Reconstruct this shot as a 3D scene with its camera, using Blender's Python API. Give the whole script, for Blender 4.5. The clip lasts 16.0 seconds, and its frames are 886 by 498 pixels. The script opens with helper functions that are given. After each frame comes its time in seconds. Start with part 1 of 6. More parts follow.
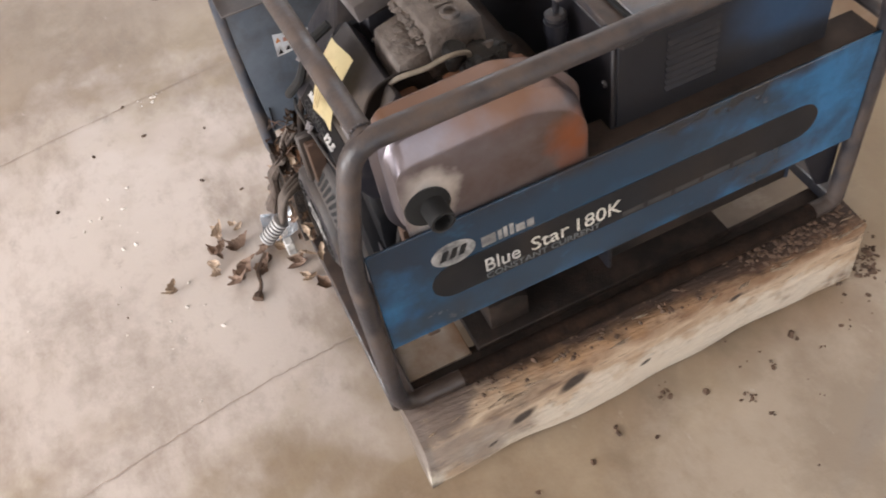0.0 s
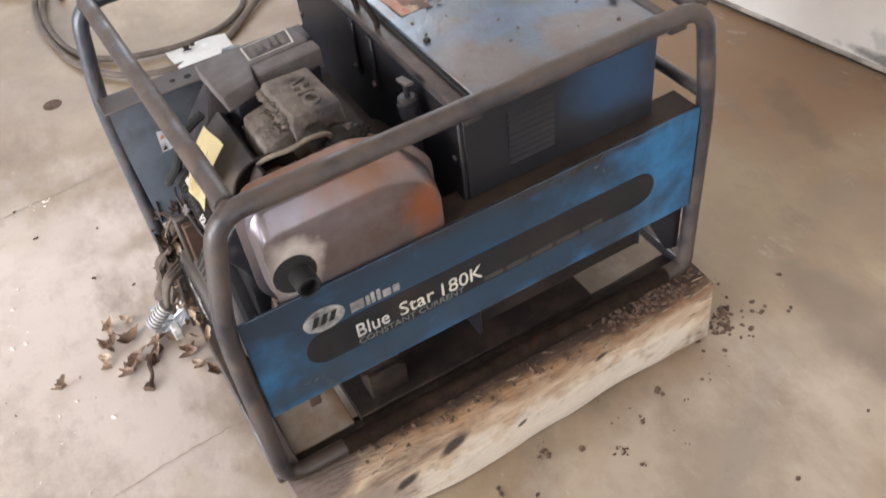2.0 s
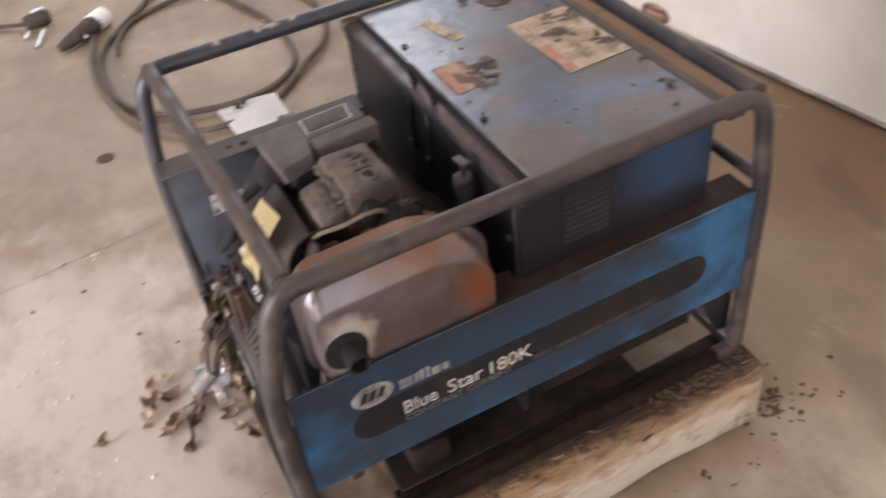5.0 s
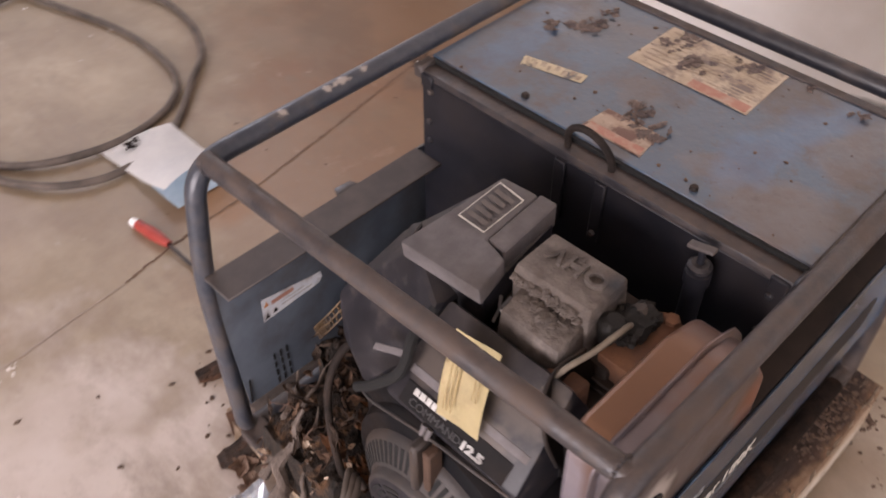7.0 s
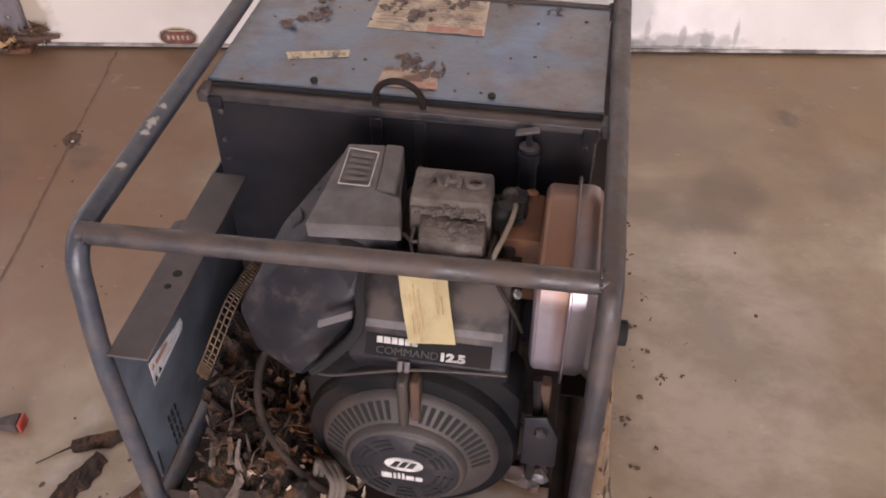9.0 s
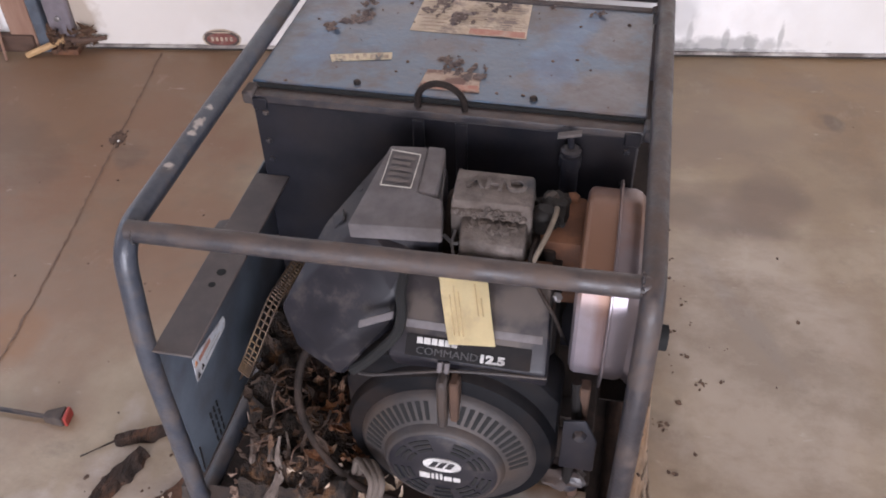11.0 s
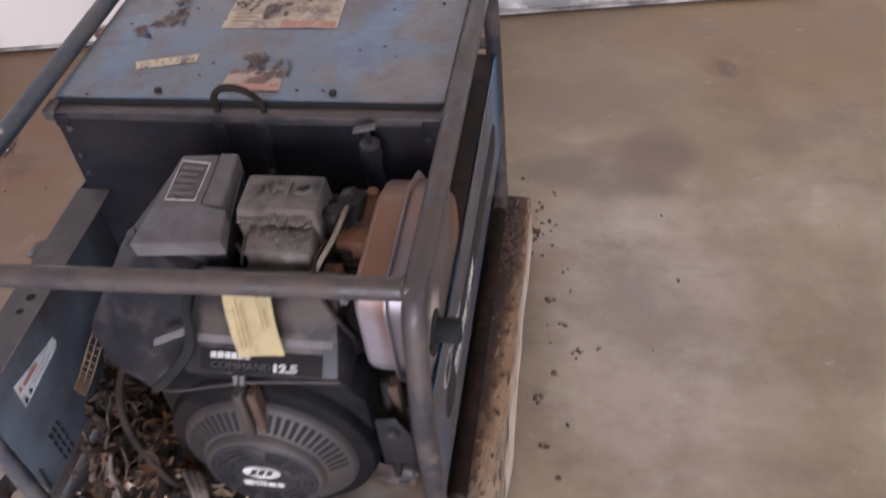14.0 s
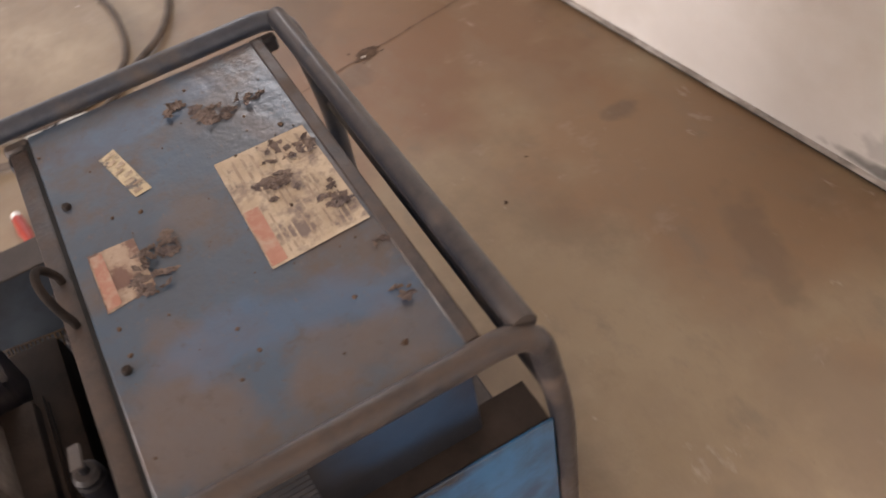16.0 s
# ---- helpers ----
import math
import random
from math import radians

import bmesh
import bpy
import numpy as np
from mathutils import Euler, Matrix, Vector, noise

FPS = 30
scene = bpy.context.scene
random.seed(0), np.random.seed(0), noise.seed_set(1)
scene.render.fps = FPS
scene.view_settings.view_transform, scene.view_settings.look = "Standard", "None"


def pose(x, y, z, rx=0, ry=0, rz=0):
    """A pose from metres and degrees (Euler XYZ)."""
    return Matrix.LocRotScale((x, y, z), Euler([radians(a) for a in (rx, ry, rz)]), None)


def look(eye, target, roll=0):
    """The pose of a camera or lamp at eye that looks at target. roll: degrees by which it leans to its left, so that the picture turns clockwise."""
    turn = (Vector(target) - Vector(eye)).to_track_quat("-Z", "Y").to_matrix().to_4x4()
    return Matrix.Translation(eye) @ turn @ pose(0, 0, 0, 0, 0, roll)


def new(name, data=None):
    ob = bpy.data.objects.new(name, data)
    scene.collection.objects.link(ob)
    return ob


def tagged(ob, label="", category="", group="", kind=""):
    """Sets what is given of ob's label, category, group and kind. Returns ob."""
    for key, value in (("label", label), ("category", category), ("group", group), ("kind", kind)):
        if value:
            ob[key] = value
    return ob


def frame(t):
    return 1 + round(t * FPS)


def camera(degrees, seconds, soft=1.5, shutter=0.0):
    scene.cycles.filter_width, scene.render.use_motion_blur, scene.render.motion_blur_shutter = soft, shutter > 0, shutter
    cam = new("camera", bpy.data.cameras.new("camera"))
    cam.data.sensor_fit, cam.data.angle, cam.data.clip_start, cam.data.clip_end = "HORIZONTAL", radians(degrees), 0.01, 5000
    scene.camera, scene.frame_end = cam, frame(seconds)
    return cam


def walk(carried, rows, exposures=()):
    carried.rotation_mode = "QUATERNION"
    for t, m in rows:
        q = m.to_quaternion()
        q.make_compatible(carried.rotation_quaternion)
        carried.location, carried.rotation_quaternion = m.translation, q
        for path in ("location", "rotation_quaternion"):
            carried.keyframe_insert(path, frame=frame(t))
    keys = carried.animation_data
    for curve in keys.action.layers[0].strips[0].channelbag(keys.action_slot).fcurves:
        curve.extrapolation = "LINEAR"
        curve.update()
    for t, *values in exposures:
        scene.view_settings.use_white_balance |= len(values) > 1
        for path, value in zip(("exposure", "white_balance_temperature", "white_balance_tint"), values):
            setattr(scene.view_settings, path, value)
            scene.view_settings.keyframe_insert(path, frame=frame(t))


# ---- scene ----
cam = camera(52.9, 16.0, 1.8, 0.5)
PATH = [
    (0, (-0.038, -0.616, 1.202), (0.301, 0.607, -0.344), -12.0),
    (0.5, (-0.038, -0.659, 1.204), (0.358, 0.57, -0.324), -9.7),
    (1, (-0.033, -0.694, 1.209), (0.394, 0.544, -0.302), -10.1),
    (1.5, (-0.024, -0.72, 1.213), (0.521, 0.545, -0.238), -9.2),
    (2, (-0.02, -0.726, 1.218), (0.576, 0.568, -0.186), -7.9),
    (2.5, (-0.008, -0.723, 1.236), (0.624, 0.613, -0.111), -8.1),
    (3, (0.011, -0.715, 1.244), (0.704, 0.639, -0.054), -8.8),
    (3.5, (0.017, -0.716, 1.256), (0.785, 0.631, -0.007), -7.9),
    (4, (-0.001, -0.711, 1.253), (0.738, 0.648, -0.015), -6.9),
    (4.5, (-0.012, -0.695, 1.246), (0.65, 0.67, -0.058), -7.2),
    (5, (-0.027, -0.692, 1.245), (0.55, 0.698, -0.072), -7.5),
    (5.2, (-0.04, -0.678, 1.24), (0.433, 0.718, -0.112), -7.0),
    (7.3, (-0.336, -0.065, 1.237), (0.808, 0.738, -0.195), -0.5),
    (7.5, (-0.381, -0.017, 1.244), (0.859, 0.618, -0.192), -1.3),
    (8, (-0.491, 0.046, 1.241), (0.866, 0.386, -0.188), -1.6),
    (8.5, (-0.536, 0.048, 1.248), (0.908, 0.289, -0.114), -0.0),
    (9, (-0.564, 0.059, 1.243), (0.89, 0.308, -0.107), -0.3),
    (9.2, (-0.567, 0.06, 1.241), (0.883, 0.338, -0.107), -0.6),
    (11.3, (-0.569, 0.066, 1.247), (0.869, 0.412, -0.099), -2.0),
    (11.5, (-0.572, 0.071, 1.246), (0.861, 0.438, -0.1), -2.1),
    (12, (-0.581, 0.07, 1.251), (0.841, 0.458, -0.101), -2.9),
    (12.5, (-0.58, 0.064, 1.249), (0.829, 0.444, -0.118), -3.6),
    (13, (-0.557, 0.052, 1.243), (0.799, 0.257, -0.212), -2.2),
    (13.5, (-0.542, -0.035, 1.253), (0.787, 0.09, -0.236), -4.2),
    (14, (-0.481, -0.165, 1.261), (0.892, 0.159, -0.157), -7.0),
    (14.5, (-0.282, -0.239, 1.254), (1.065, 0.165, -0.168), -8.5),
    (15, (-0.024, -0.285, 1.265), (1.249, 0.269, -0.175), -7.4),
    (15.5, (0.276, -0.377, 1.232), (1.143, 0.671, -0.234), -10.0),
    (16, (0.519, -0.374, 1.227), (0.961, 0.854, -0.288), -12.1),
]
EXPOSURES = [(0.0, 0.52, 6200, 12), (1.0, 0.47, 6250, 13), (2.0, 0.74, 6050, 11), (3.0, 0.78, 6000, 12), (3.5, 0.66, 6150, 14), (4.2, 0.48, 6300, 16), (5.2, 0.3, 6450, 19), (7.3, 0.2, 6500, 25), (9.2, 0.08, 6400, 25), (11.3, 0.2, 5750, 19), (13.2, 0.18, 5700, 20), (14.0, 0.1, 5720, 20), (14.5, 0.27, 5700, 14), (15.0, 0.12, 5850, 15), (15.5, 0.28, 6150, 16), (16.0, 0.29, 6900, 19)]
walk(cam, [(t, look(eye, target, roll)) for t, eye, target, roll in PATH], EXPOSURES)

# ---- light ----
world = bpy.data.worlds.new("sky")
scene.world = world
world.use_nodes = True
wn = world.node_tree.nodes
sky = wn.new("ShaderNodeTexSky")
sky.sky_type, sky.sun_disc = "NISHITA", False
sky.sun_elevation, sky.sun_rotation = radians(40), radians(200)
wn["Background"].inputs["Strength"].default_value = 0.12
world.node_tree.links.new(sky.outputs[0], wn["Background"].inputs["Color"])


def opening_light(name, eye, target, width, height, power, colour):
    lamp = bpy.data.lights.new(name, "AREA")
    lamp.shape, lamp.size, lamp.size_y, lamp.energy, lamp.color = "RECTANGLE", width, height, power, colour
    new(name, lamp).matrix_world = look(eye, target)


# daylight in the open door behind the walk and in the side window
opening_light("door_daylight", (-4.4, -0.6, 1.25), (0, -0.6, 0.9), 3.4, 2.4, 310, (1.0, 0.96, 0.92))
# added fill to brighten the y < 0 side; no source known there
opening_light("south_fill_light", (0.1, -4.1, 1.25), (0.6, 0, 0.9), 2.2, 2.4, 20, (1.0, 0.96, 0.92))
opening_light("window_daylight", (0.2, 4.35, 1.65), (0.2, 0, 0.8), 2.6, 1.3, 14, (0.86, 0.93, 1.0))
opening_light("east_window_daylight", (1.17, 3.15, 1.95), (0.3, 2.95, 1.6), 1.7, 0.85, 22, (0.9, 0.95, 1.0))
# ---- materials ----


def mat(name, c1, c2, scale=40, rough=0.6, metal=0.0, bump=0.15, c3=None, patch=6.0, cover=0.5, soft=0.12, fine=400, rough3=None,
        stretch=(1, 1, 1), spec=0.5, depth=0.002):
    """A surface of two close colours, mottled at one scale, with patches of a third at another."""
    m = bpy.data.materials.new(name)
    m.use_nodes = True
    n, link = m.node_tree.nodes, m.node_tree.links.new
    b = n["Principled BSDF"]
    co = n.new("ShaderNodeTexCoord")
    mp = n.new("ShaderNodeMapping")
    mp.inputs["Scale"].default_value = stretch
    link(co.outputs["Object"], mp.inputs["Vector"])

    def tex(s, detail=6.0, roughness=0.6):
        t = n.new("ShaderNodeTexNoise")
        t.inputs["Scale"].default_value, t.inputs["Detail"].default_value, t.inputs["Roughness"].default_value = s, detail, roughness
        link(mp.outputs[0], t.inputs["Vector"])
        return t.outputs["Fac"]

    def ramp(source, lo, hi):
        r = n.new("ShaderNodeMapRange")
        r.inputs["From Min"].default_value, r.inputs["From Max"].default_value = lo, hi
        link(source, r.inputs["Value"])
        return r.outputs["Result"]

    def mix(f, a, bb):
        x = n.new("ShaderNodeMix")
        x.data_type = "RGBA"
        link(f, x.inputs["Factor"])
        for sock, v in (("A", a), ("B", bb)):
            sk = x.inputs[6 if sock == "A" else 7]
            if isinstance(v, tuple):
                sk.default_value = (*v, 1)
            else:
                link(v, sk)
        return x.outputs[2]

    col = mix(ramp(tex(scale), 0.36, 0.64), c1, c2)
    if c3:
        mask = ramp(tex(patch, 8.0, 0.65), cover - soft, cover + soft)
        col = mix(mask, col, c3)
        r = n.new("ShaderNodeMapRange")
        r.inputs["To Min"].default_value, r.inputs["To Max"].default_value = rough, rough if rough3 is None else rough3
        link(mask, r.inputs["Value"])
        link(r.outputs["Result"], b.inputs["Roughness"])
    else:
        r = n.new("ShaderNodeMapRange")
        r.inputs["To Min"].default_value, r.inputs["To Max"].default_value = max(0.02, rough - 0.12), min(1, rough + 0.12)
        link(tex(scale * 0.6), r.inputs["Value"])
        link(r.outputs["Result"], b.inputs["Roughness"])
    link(col, b.inputs["Base Color"])
    b.inputs["Metallic"].default_value = metal
    b.inputs["Specular IOR Level"].default_value = spec
    if bump:
        bu = n.new("ShaderNodeBump")
        bu.inputs["Strength"].default_value, bu.inputs["Distance"].default_value = bump, depth
        link(tex(fine, 4.0), bu.inputs["Height"])
        link(bu.outputs[0], b.inputs["Normal"])
    return m


def tools(m):
    """Nodes, linker and shader of a material that grows further layers."""
    n, link = m.node_tree.nodes, m.node_tree.links.new
    return n, link, n["Principled BSDF"]


def layer(m, colour, fac):
    """One more colour over what the material has, by the socket fac."""
    n, link, b = tools(m)
    x = n.new("ShaderNodeMix")
    x.data_type = "RGBA"
    link(b.inputs["Base Color"].links[0].from_socket, x.inputs[6])
    x.inputs[7].default_value = (*colour, 1)
    link(fac, x.inputs["Factor"])
    link(x.outputs[2], b.inputs["Base Color"])


def calc(m, op, a, bb=None, c=None):
    n, link, _ = tools(m)
    x = n.new("ShaderNodeMath")
    x.operation = op
    x.use_clamp = op == "MULTIPLY_ADD"
    for k, v in enumerate((a, bb, c)):
        if v is None:
            continue
        if isinstance(v, (int, float)):
            x.inputs[k].default_value = v
        else:
            link(v, x.inputs[k])
    return x.outputs[0]


def blot(m, centre, size, turn, lo=0.55, hi=1.0, wobble=0.5, scale=9.0, strength=1.0):
    """A patch with a ragged rim: a mask of 1 inside an ellipse that noise eats into."""
    n, link, _ = tools(m)
    co = n.new("ShaderNodeTexCoord")
    mp = n.new("ShaderNodeMapping")
    mp.vector_type = "TEXTURE"
    mp.inputs["Location"].default_value = centre
    mp.inputs["Rotation"].default_value = (0, 0, radians(turn)) if isinstance(turn, (int, float)) else [radians(a) for a in turn]
    mp.inputs["Scale"].default_value = size
    link(co.outputs["Object"], mp.inputs["Vector"])
    ln = n.new("ShaderNodeVectorMath")
    ln.operation = "LENGTH"
    link(mp.outputs[0], ln.inputs[0])
    no = n.new("ShaderNodeTexNoise")
    no.inputs["Scale"].default_value, no.inputs["Detail"].default_value = scale, 7
    link(co.outputs["Object"], no.inputs["Vector"])
    d = calc(m, "ADD", ln.outputs["Value"], calc(m, "MULTIPLY", calc(m, "SUBTRACT", no.outputs["Fac"], 0.5), 2 * wobble))
    r = n.new("ShaderNodeMapRange")
    r.inputs["From Min"].default_value, r.inputs["From Max"].default_value = hi, lo
    r.inputs["To Max"].default_value = strength
    link(d, r.inputs["Value"])
    return r.outputs["Result"]


TUBE = mat("tube_paint", (0.014, 0.015, 0.02), (0.025, 0.025, 0.03), 60, 0.34, 0.0, 0.12, (0.07, 0.054, 0.046), 14, 0.57, 0.1, rough3=0.75)
TUBE_DUSTY = mat("dusty_tube_paint", (0.02, 0.0195, 0.024), (0.034, 0.032, 0.036), 60, 0.36, 0.0, 0.3, (0.072, 0.053, 0.044), 16, 0.54, 0.1, rough3=0.8, fine=220)
TUBE_BLUE = mat("worn_tube_paint", (0.03, 0.036, 0.05), (0.05, 0.055, 0.068), 60, 0.34, 0.0, 0.3, (0.09, 0.073, 0.063), 16, 0.57, 0.1, rough3=0.75, fine=220)
for cx, cl in ((0.255, 0.016), (0.235, 0.008), (0.17, 0.009), (0.29, 0.007)):
    layer(TUBE_BLUE, (0.42, 0.37, 0.33), blot(TUBE_BLUE, (cx - 0.38, 0.268, 0.494), (cl, 0.009, 0.007), 0, wobble=1.0, scale=110, strength=0.8))
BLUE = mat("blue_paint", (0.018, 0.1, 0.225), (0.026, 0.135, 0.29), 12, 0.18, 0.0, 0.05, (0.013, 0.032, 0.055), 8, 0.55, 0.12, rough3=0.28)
# grime, laid on deeper mid-panel to take down the light falling there
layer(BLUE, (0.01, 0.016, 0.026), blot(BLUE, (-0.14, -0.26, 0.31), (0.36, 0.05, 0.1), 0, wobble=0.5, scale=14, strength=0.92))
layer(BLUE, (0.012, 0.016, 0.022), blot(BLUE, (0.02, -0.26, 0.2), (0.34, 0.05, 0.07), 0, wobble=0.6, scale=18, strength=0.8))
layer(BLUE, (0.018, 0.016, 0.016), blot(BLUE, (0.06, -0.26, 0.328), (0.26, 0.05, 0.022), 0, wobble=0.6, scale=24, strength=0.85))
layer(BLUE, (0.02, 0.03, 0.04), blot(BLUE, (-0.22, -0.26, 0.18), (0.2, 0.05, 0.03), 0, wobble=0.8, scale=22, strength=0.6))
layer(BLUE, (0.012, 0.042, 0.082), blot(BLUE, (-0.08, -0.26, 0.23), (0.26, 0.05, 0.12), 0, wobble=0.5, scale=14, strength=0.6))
SIDE_BLUE = mat("housing_blue_paint", (0.012, 0.024, 0.05), (0.017, 0.034, 0.07), 9, 0.36, 0.0, 0.06, (0.014, 0.014, 0.018), 7, 0.53, 0.12, rough3=0.6, spec=0.4)
layer(SIDE_BLUE, (0.016, 0.05, 0.11), blot(SIDE_BLUE, (0.585 - 0.38, 0.025 - 0.26, 0.43), (0.1, 0.1, 0.1), 0, wobble=0.7, scale=16, strength=0.8))
layer(SIDE_BLUE, (0.008, 0.009, 0.013), blot(SIDE_BLUE, (0.41 - 0.38, 0.025 - 0.26, 0.4), (0.17, 0.1, 0.25), 0, wobble=0.4, scale=10, strength=0.95))
layer(SIDE_BLUE, (0.012, 0.012, 0.014), blot(SIDE_BLUE, (0.55 - 0.38, 0.025 - 0.26, 0.32), (0.3, 0.1, 0.06), 0, wobble=0.5, scale=14, strength=0.9))
LID_BLUE = mat("dusty_lid_paint", (0.053, 0.064, 0.082), (0.044, 0.08, 0.13), 7, 0.34, 0.0, 0.36, (0.08, 0.063, 0.058), 9, 0.54, 0.07, rough3=0.65, fine=60, depth=0.0028)
for lx, ly, la, lb, ls in ((0.43, 0.08, 0.06, 0.07, 0.8), (0.5, 0.29, 0.04, 0.03, 0.45), (0.56, 0.07, 0.05, 0.04, 0.55), (0.62, 0.06, 0.05, 0.05, 0.5), (0.58, 0.45, 0.06, 0.05, 0.4), (0.635, 0.3, 0.02, 0.18, 0.5), (0.45, 0.16, 0.03, 0.04, 0.5)):
    layer(LID_BLUE, (0.105, 0.08, 0.072), blot(LID_BLUE, (lx - 0.38, ly - 0.26, 0.472), (la, lb, 0.1), 20, wobble=0.7, scale=22, strength=ls))
layer(LID_BLUE, (0.05, 0.125, 0.25), blot(LID_BLUE, (0.53 - 0.38, 0.13 - 0.26, 0.472), (0.13, 0.04, 0.1), -12, wobble=1.0, scale=16, strength=0.4))
layer(LID_BLUE, (0.05, 0.125, 0.24), blot(LID_BLUE, (0.5 - 0.38, 0.46 - 0.26, 0.472), (0.11, 0.035, 0.1), 5, wobble=0.9, scale=20, strength=0.4))
tools(LID_BLUE)[2].inputs["Coat Weight"].default_value = 0.7
tools(LID_BLUE)[2].inputs["Coat Roughness"].default_value = 0.17
tools(LID_BLUE)[1](tools(LID_BLUE)[2].inputs["Normal"].links[0].from_socket, tools(LID_BLUE)[2].inputs["Coat Normal"])
FLANGE = mat("dusty_flange", (0.062, 0.052, 0.05), (0.088, 0.073, 0.067), 30, 0.65, 0.0, 0.1, (0.055, 0.048, 0.048), 9, 0.55)
INNER_BLUE = mat("slate_blue_sheet", (0.07, 0.085, 0.108), (0.1, 0.12, 0.147), 20, 0.4, 0.0, 0.06, (0.05, 0.043, 0.04), 8, 0.58)
BLACK = mat("black_housing", (0.008, 0.0085, 0.012), (0.013, 0.013, 0.018), 30, 0.45, 0.0, 0.05, (0.02, 0.017, 0.018), 10, 0.58, spec=0.3)
SOOT = mat("oily_black_steel", (0.008, 0.007, 0.007), (0.014, 0.012, 0.011), 30, 0.7, 0.0, 0.2, (0.032, 0.022, 0.017), 9, 0.58, spec=0.2)
SHROUD = mat("black_plastic", (0.011, 0.011, 0.0145), (0.019, 0.018, 0.0225), 26, 0.42, 0.0, 0.06, (0.05, 0.044, 0.043), 34, 0.63, 0.06, rough3=0.8, spec=0.3)
GLOSSY = mat("smooth_black_plastic", (0.005, 0.0052, 0.0065), (0.008, 0.0082, 0.0095), 30, 0.5, 0.0, 0.04, (0.018, 0.013, 0.011), 12, 0.6, 0.12, rough3=0.85, spec=0.1)
DUSTY = mat("dust_covered_plastic", (0.098, 0.089, 0.092), (0.132, 0.12, 0.123), 50, 0.75, 0.0, 0.2, (0.078, 0.066, 0.062), 14, 0.58)
CAKED = mat("dust_caked_metal", (0.11, 0.091, 0.08), (0.17, 0.145, 0.13), 40, 0.95, 0.0, 0.6, (0.06, 0.049, 0.043), 26, 0.57, depth=0.006, fine=110)
RUST = mat("rusty_steel", (0.12, 0.052, 0.026), (0.19, 0.085, 0.04), 35, 0.75, 0.2, 0.3, (0.07, 0.038, 0.028), 14, 0.55)
MUFFLER = mat("heat_tinted_steel", (0.125, 0.105, 0.112), (0.185, 0.162, 0.174), 14, 0.39, 0.9, 0.1, (0.14, 0.1, 0.086), 10, 0.54, 0.12, rough3=0.46)
MUFFLER_BACK = mat("brown_heat_tinted_steel", (0.2, 0.178, 0.198), (0.27, 0.245, 0.27), 16, 0.4, 0.35, 0.06, (0.17, 0.128, 0.118), 9, 0.62)
CHROME = mat("bright_steel", (0.6, 0.6, 0.62), (0.7, 0.7, 0.72), 60, 0.25, 1.0, 0.05)
STEEL = mat("dull_steel", (0.25, 0.24, 0.24), (0.33, 0.31, 0.3), 60, 0.45, 0.8, 0.1)
TIMBER = mat("weathered_timber", (0.32, 0.225, 0.145), (0.49, 0.39, 0.285), 30, 0.88, 0.0, 0.9, (0.13, 0.085, 0.058), 16, 0.58, 0.06, fine=90, stretch=(0.22, 1, 1), depth=0.006)
ROTTEN = mat("rotten_wood", (0.016, 0.0095, 0.0065), (0.036, 0.02, 0.0125), 60, 0.95, 0.0, 1.0, (0.14, 0.06, 0.026), 26, 0.63, fine=120, stretch=(0.3, 1, 1), depth=0.01)
LEAF = mat("dry_leaf", (0.2, 0.13, 0.095), (0.33, 0.235, 0.175), 60, 0.9, 0.0, 0.3, (0.09, 0.05, 0.034), 34, 0.54)
DARK_LEAF = mat("dark_leaf_litter", (0.06, 0.033, 0.02), (0.12, 0.066, 0.038), 50, 0.95, 0.0, 0.4, (0.2, 0.13, 0.08), 35, 0.64)
PALE_LEAF = mat("pale_leaf", (0.38, 0.285, 0.205), (0.52, 0.42, 0.325), 60, 0.9, 0.0, 0.3, (0.2, 0.12, 0.08), 40, 0.58)
CRUMB = mat("dark_crumbs", (0.05, 0.03, 0.02), (0.12, 0.075, 0.05), 90, 0.95, 0.0, 0.3)
PAPER = mat("white_paper", (0.82, 0.82, 0.82), (0.88, 0.88, 0.87), 25, 0.85, 0.0, 0.08)
WORN_PAPER = mat("worn_sticker_paper", (0.56, 0.6, 0.66), (0.7, 0.72, 0.75), 60, 0.5, 0.0, 0.1, (0.26, 0.23, 0.22), 45, 0.6)
ORANGE_PRINT = mat("faded_orange_print", (0.42, 0.17, 0.06), (0.5, 0.23, 0.1), 60, 0.6, 0.0, 0.05)
BLUE_PAPER = mat("pale_blue_paper", (0.35, 0.48, 0.6), (0.42, 0.55, 0.66), 25, 0.85, 0.0, 0.08)
YELLOW = mat("yellow_card", (0.6, 0.51, 0.29), (0.68, 0.58, 0.34), 30, 0.8, 0.0, 0.1, (0.42, 0.32, 0.18), 25, 0.62)
TAN_LABEL = mat("peeling_paper_label", (0.42, 0.335, 0.245), (0.56, 0.47, 0.36), 34, 0.8, 0.0, 0.3, (0.19, 0.15, 0.135), 30, 0.56, 0.06)
SMALL_LABEL = mat("grimy_torn_label", (0.34, 0.25, 0.19), (0.45, 0.36, 0.28), 40, 0.8, 0.0, 0.3, (0.17, 0.1, 0.08), 34, 0.5, 0.06)
RED_LABEL = mat("faded_red_print", (0.36, 0.17, 0.125), (0.42, 0.23, 0.175), 60, 0.8, 0.0, 0.1, (0.42, 0.31, 0.24), 30, 0.55, 0.06)
GOLD_LABEL = mat("faded_gold_sticker", (0.5, 0.42, 0.28), (0.58, 0.5, 0.35), 60, 0.6, 0.0, 0.1, (0.12, 0.11, 0.11), 45, 0.57, 0.05)
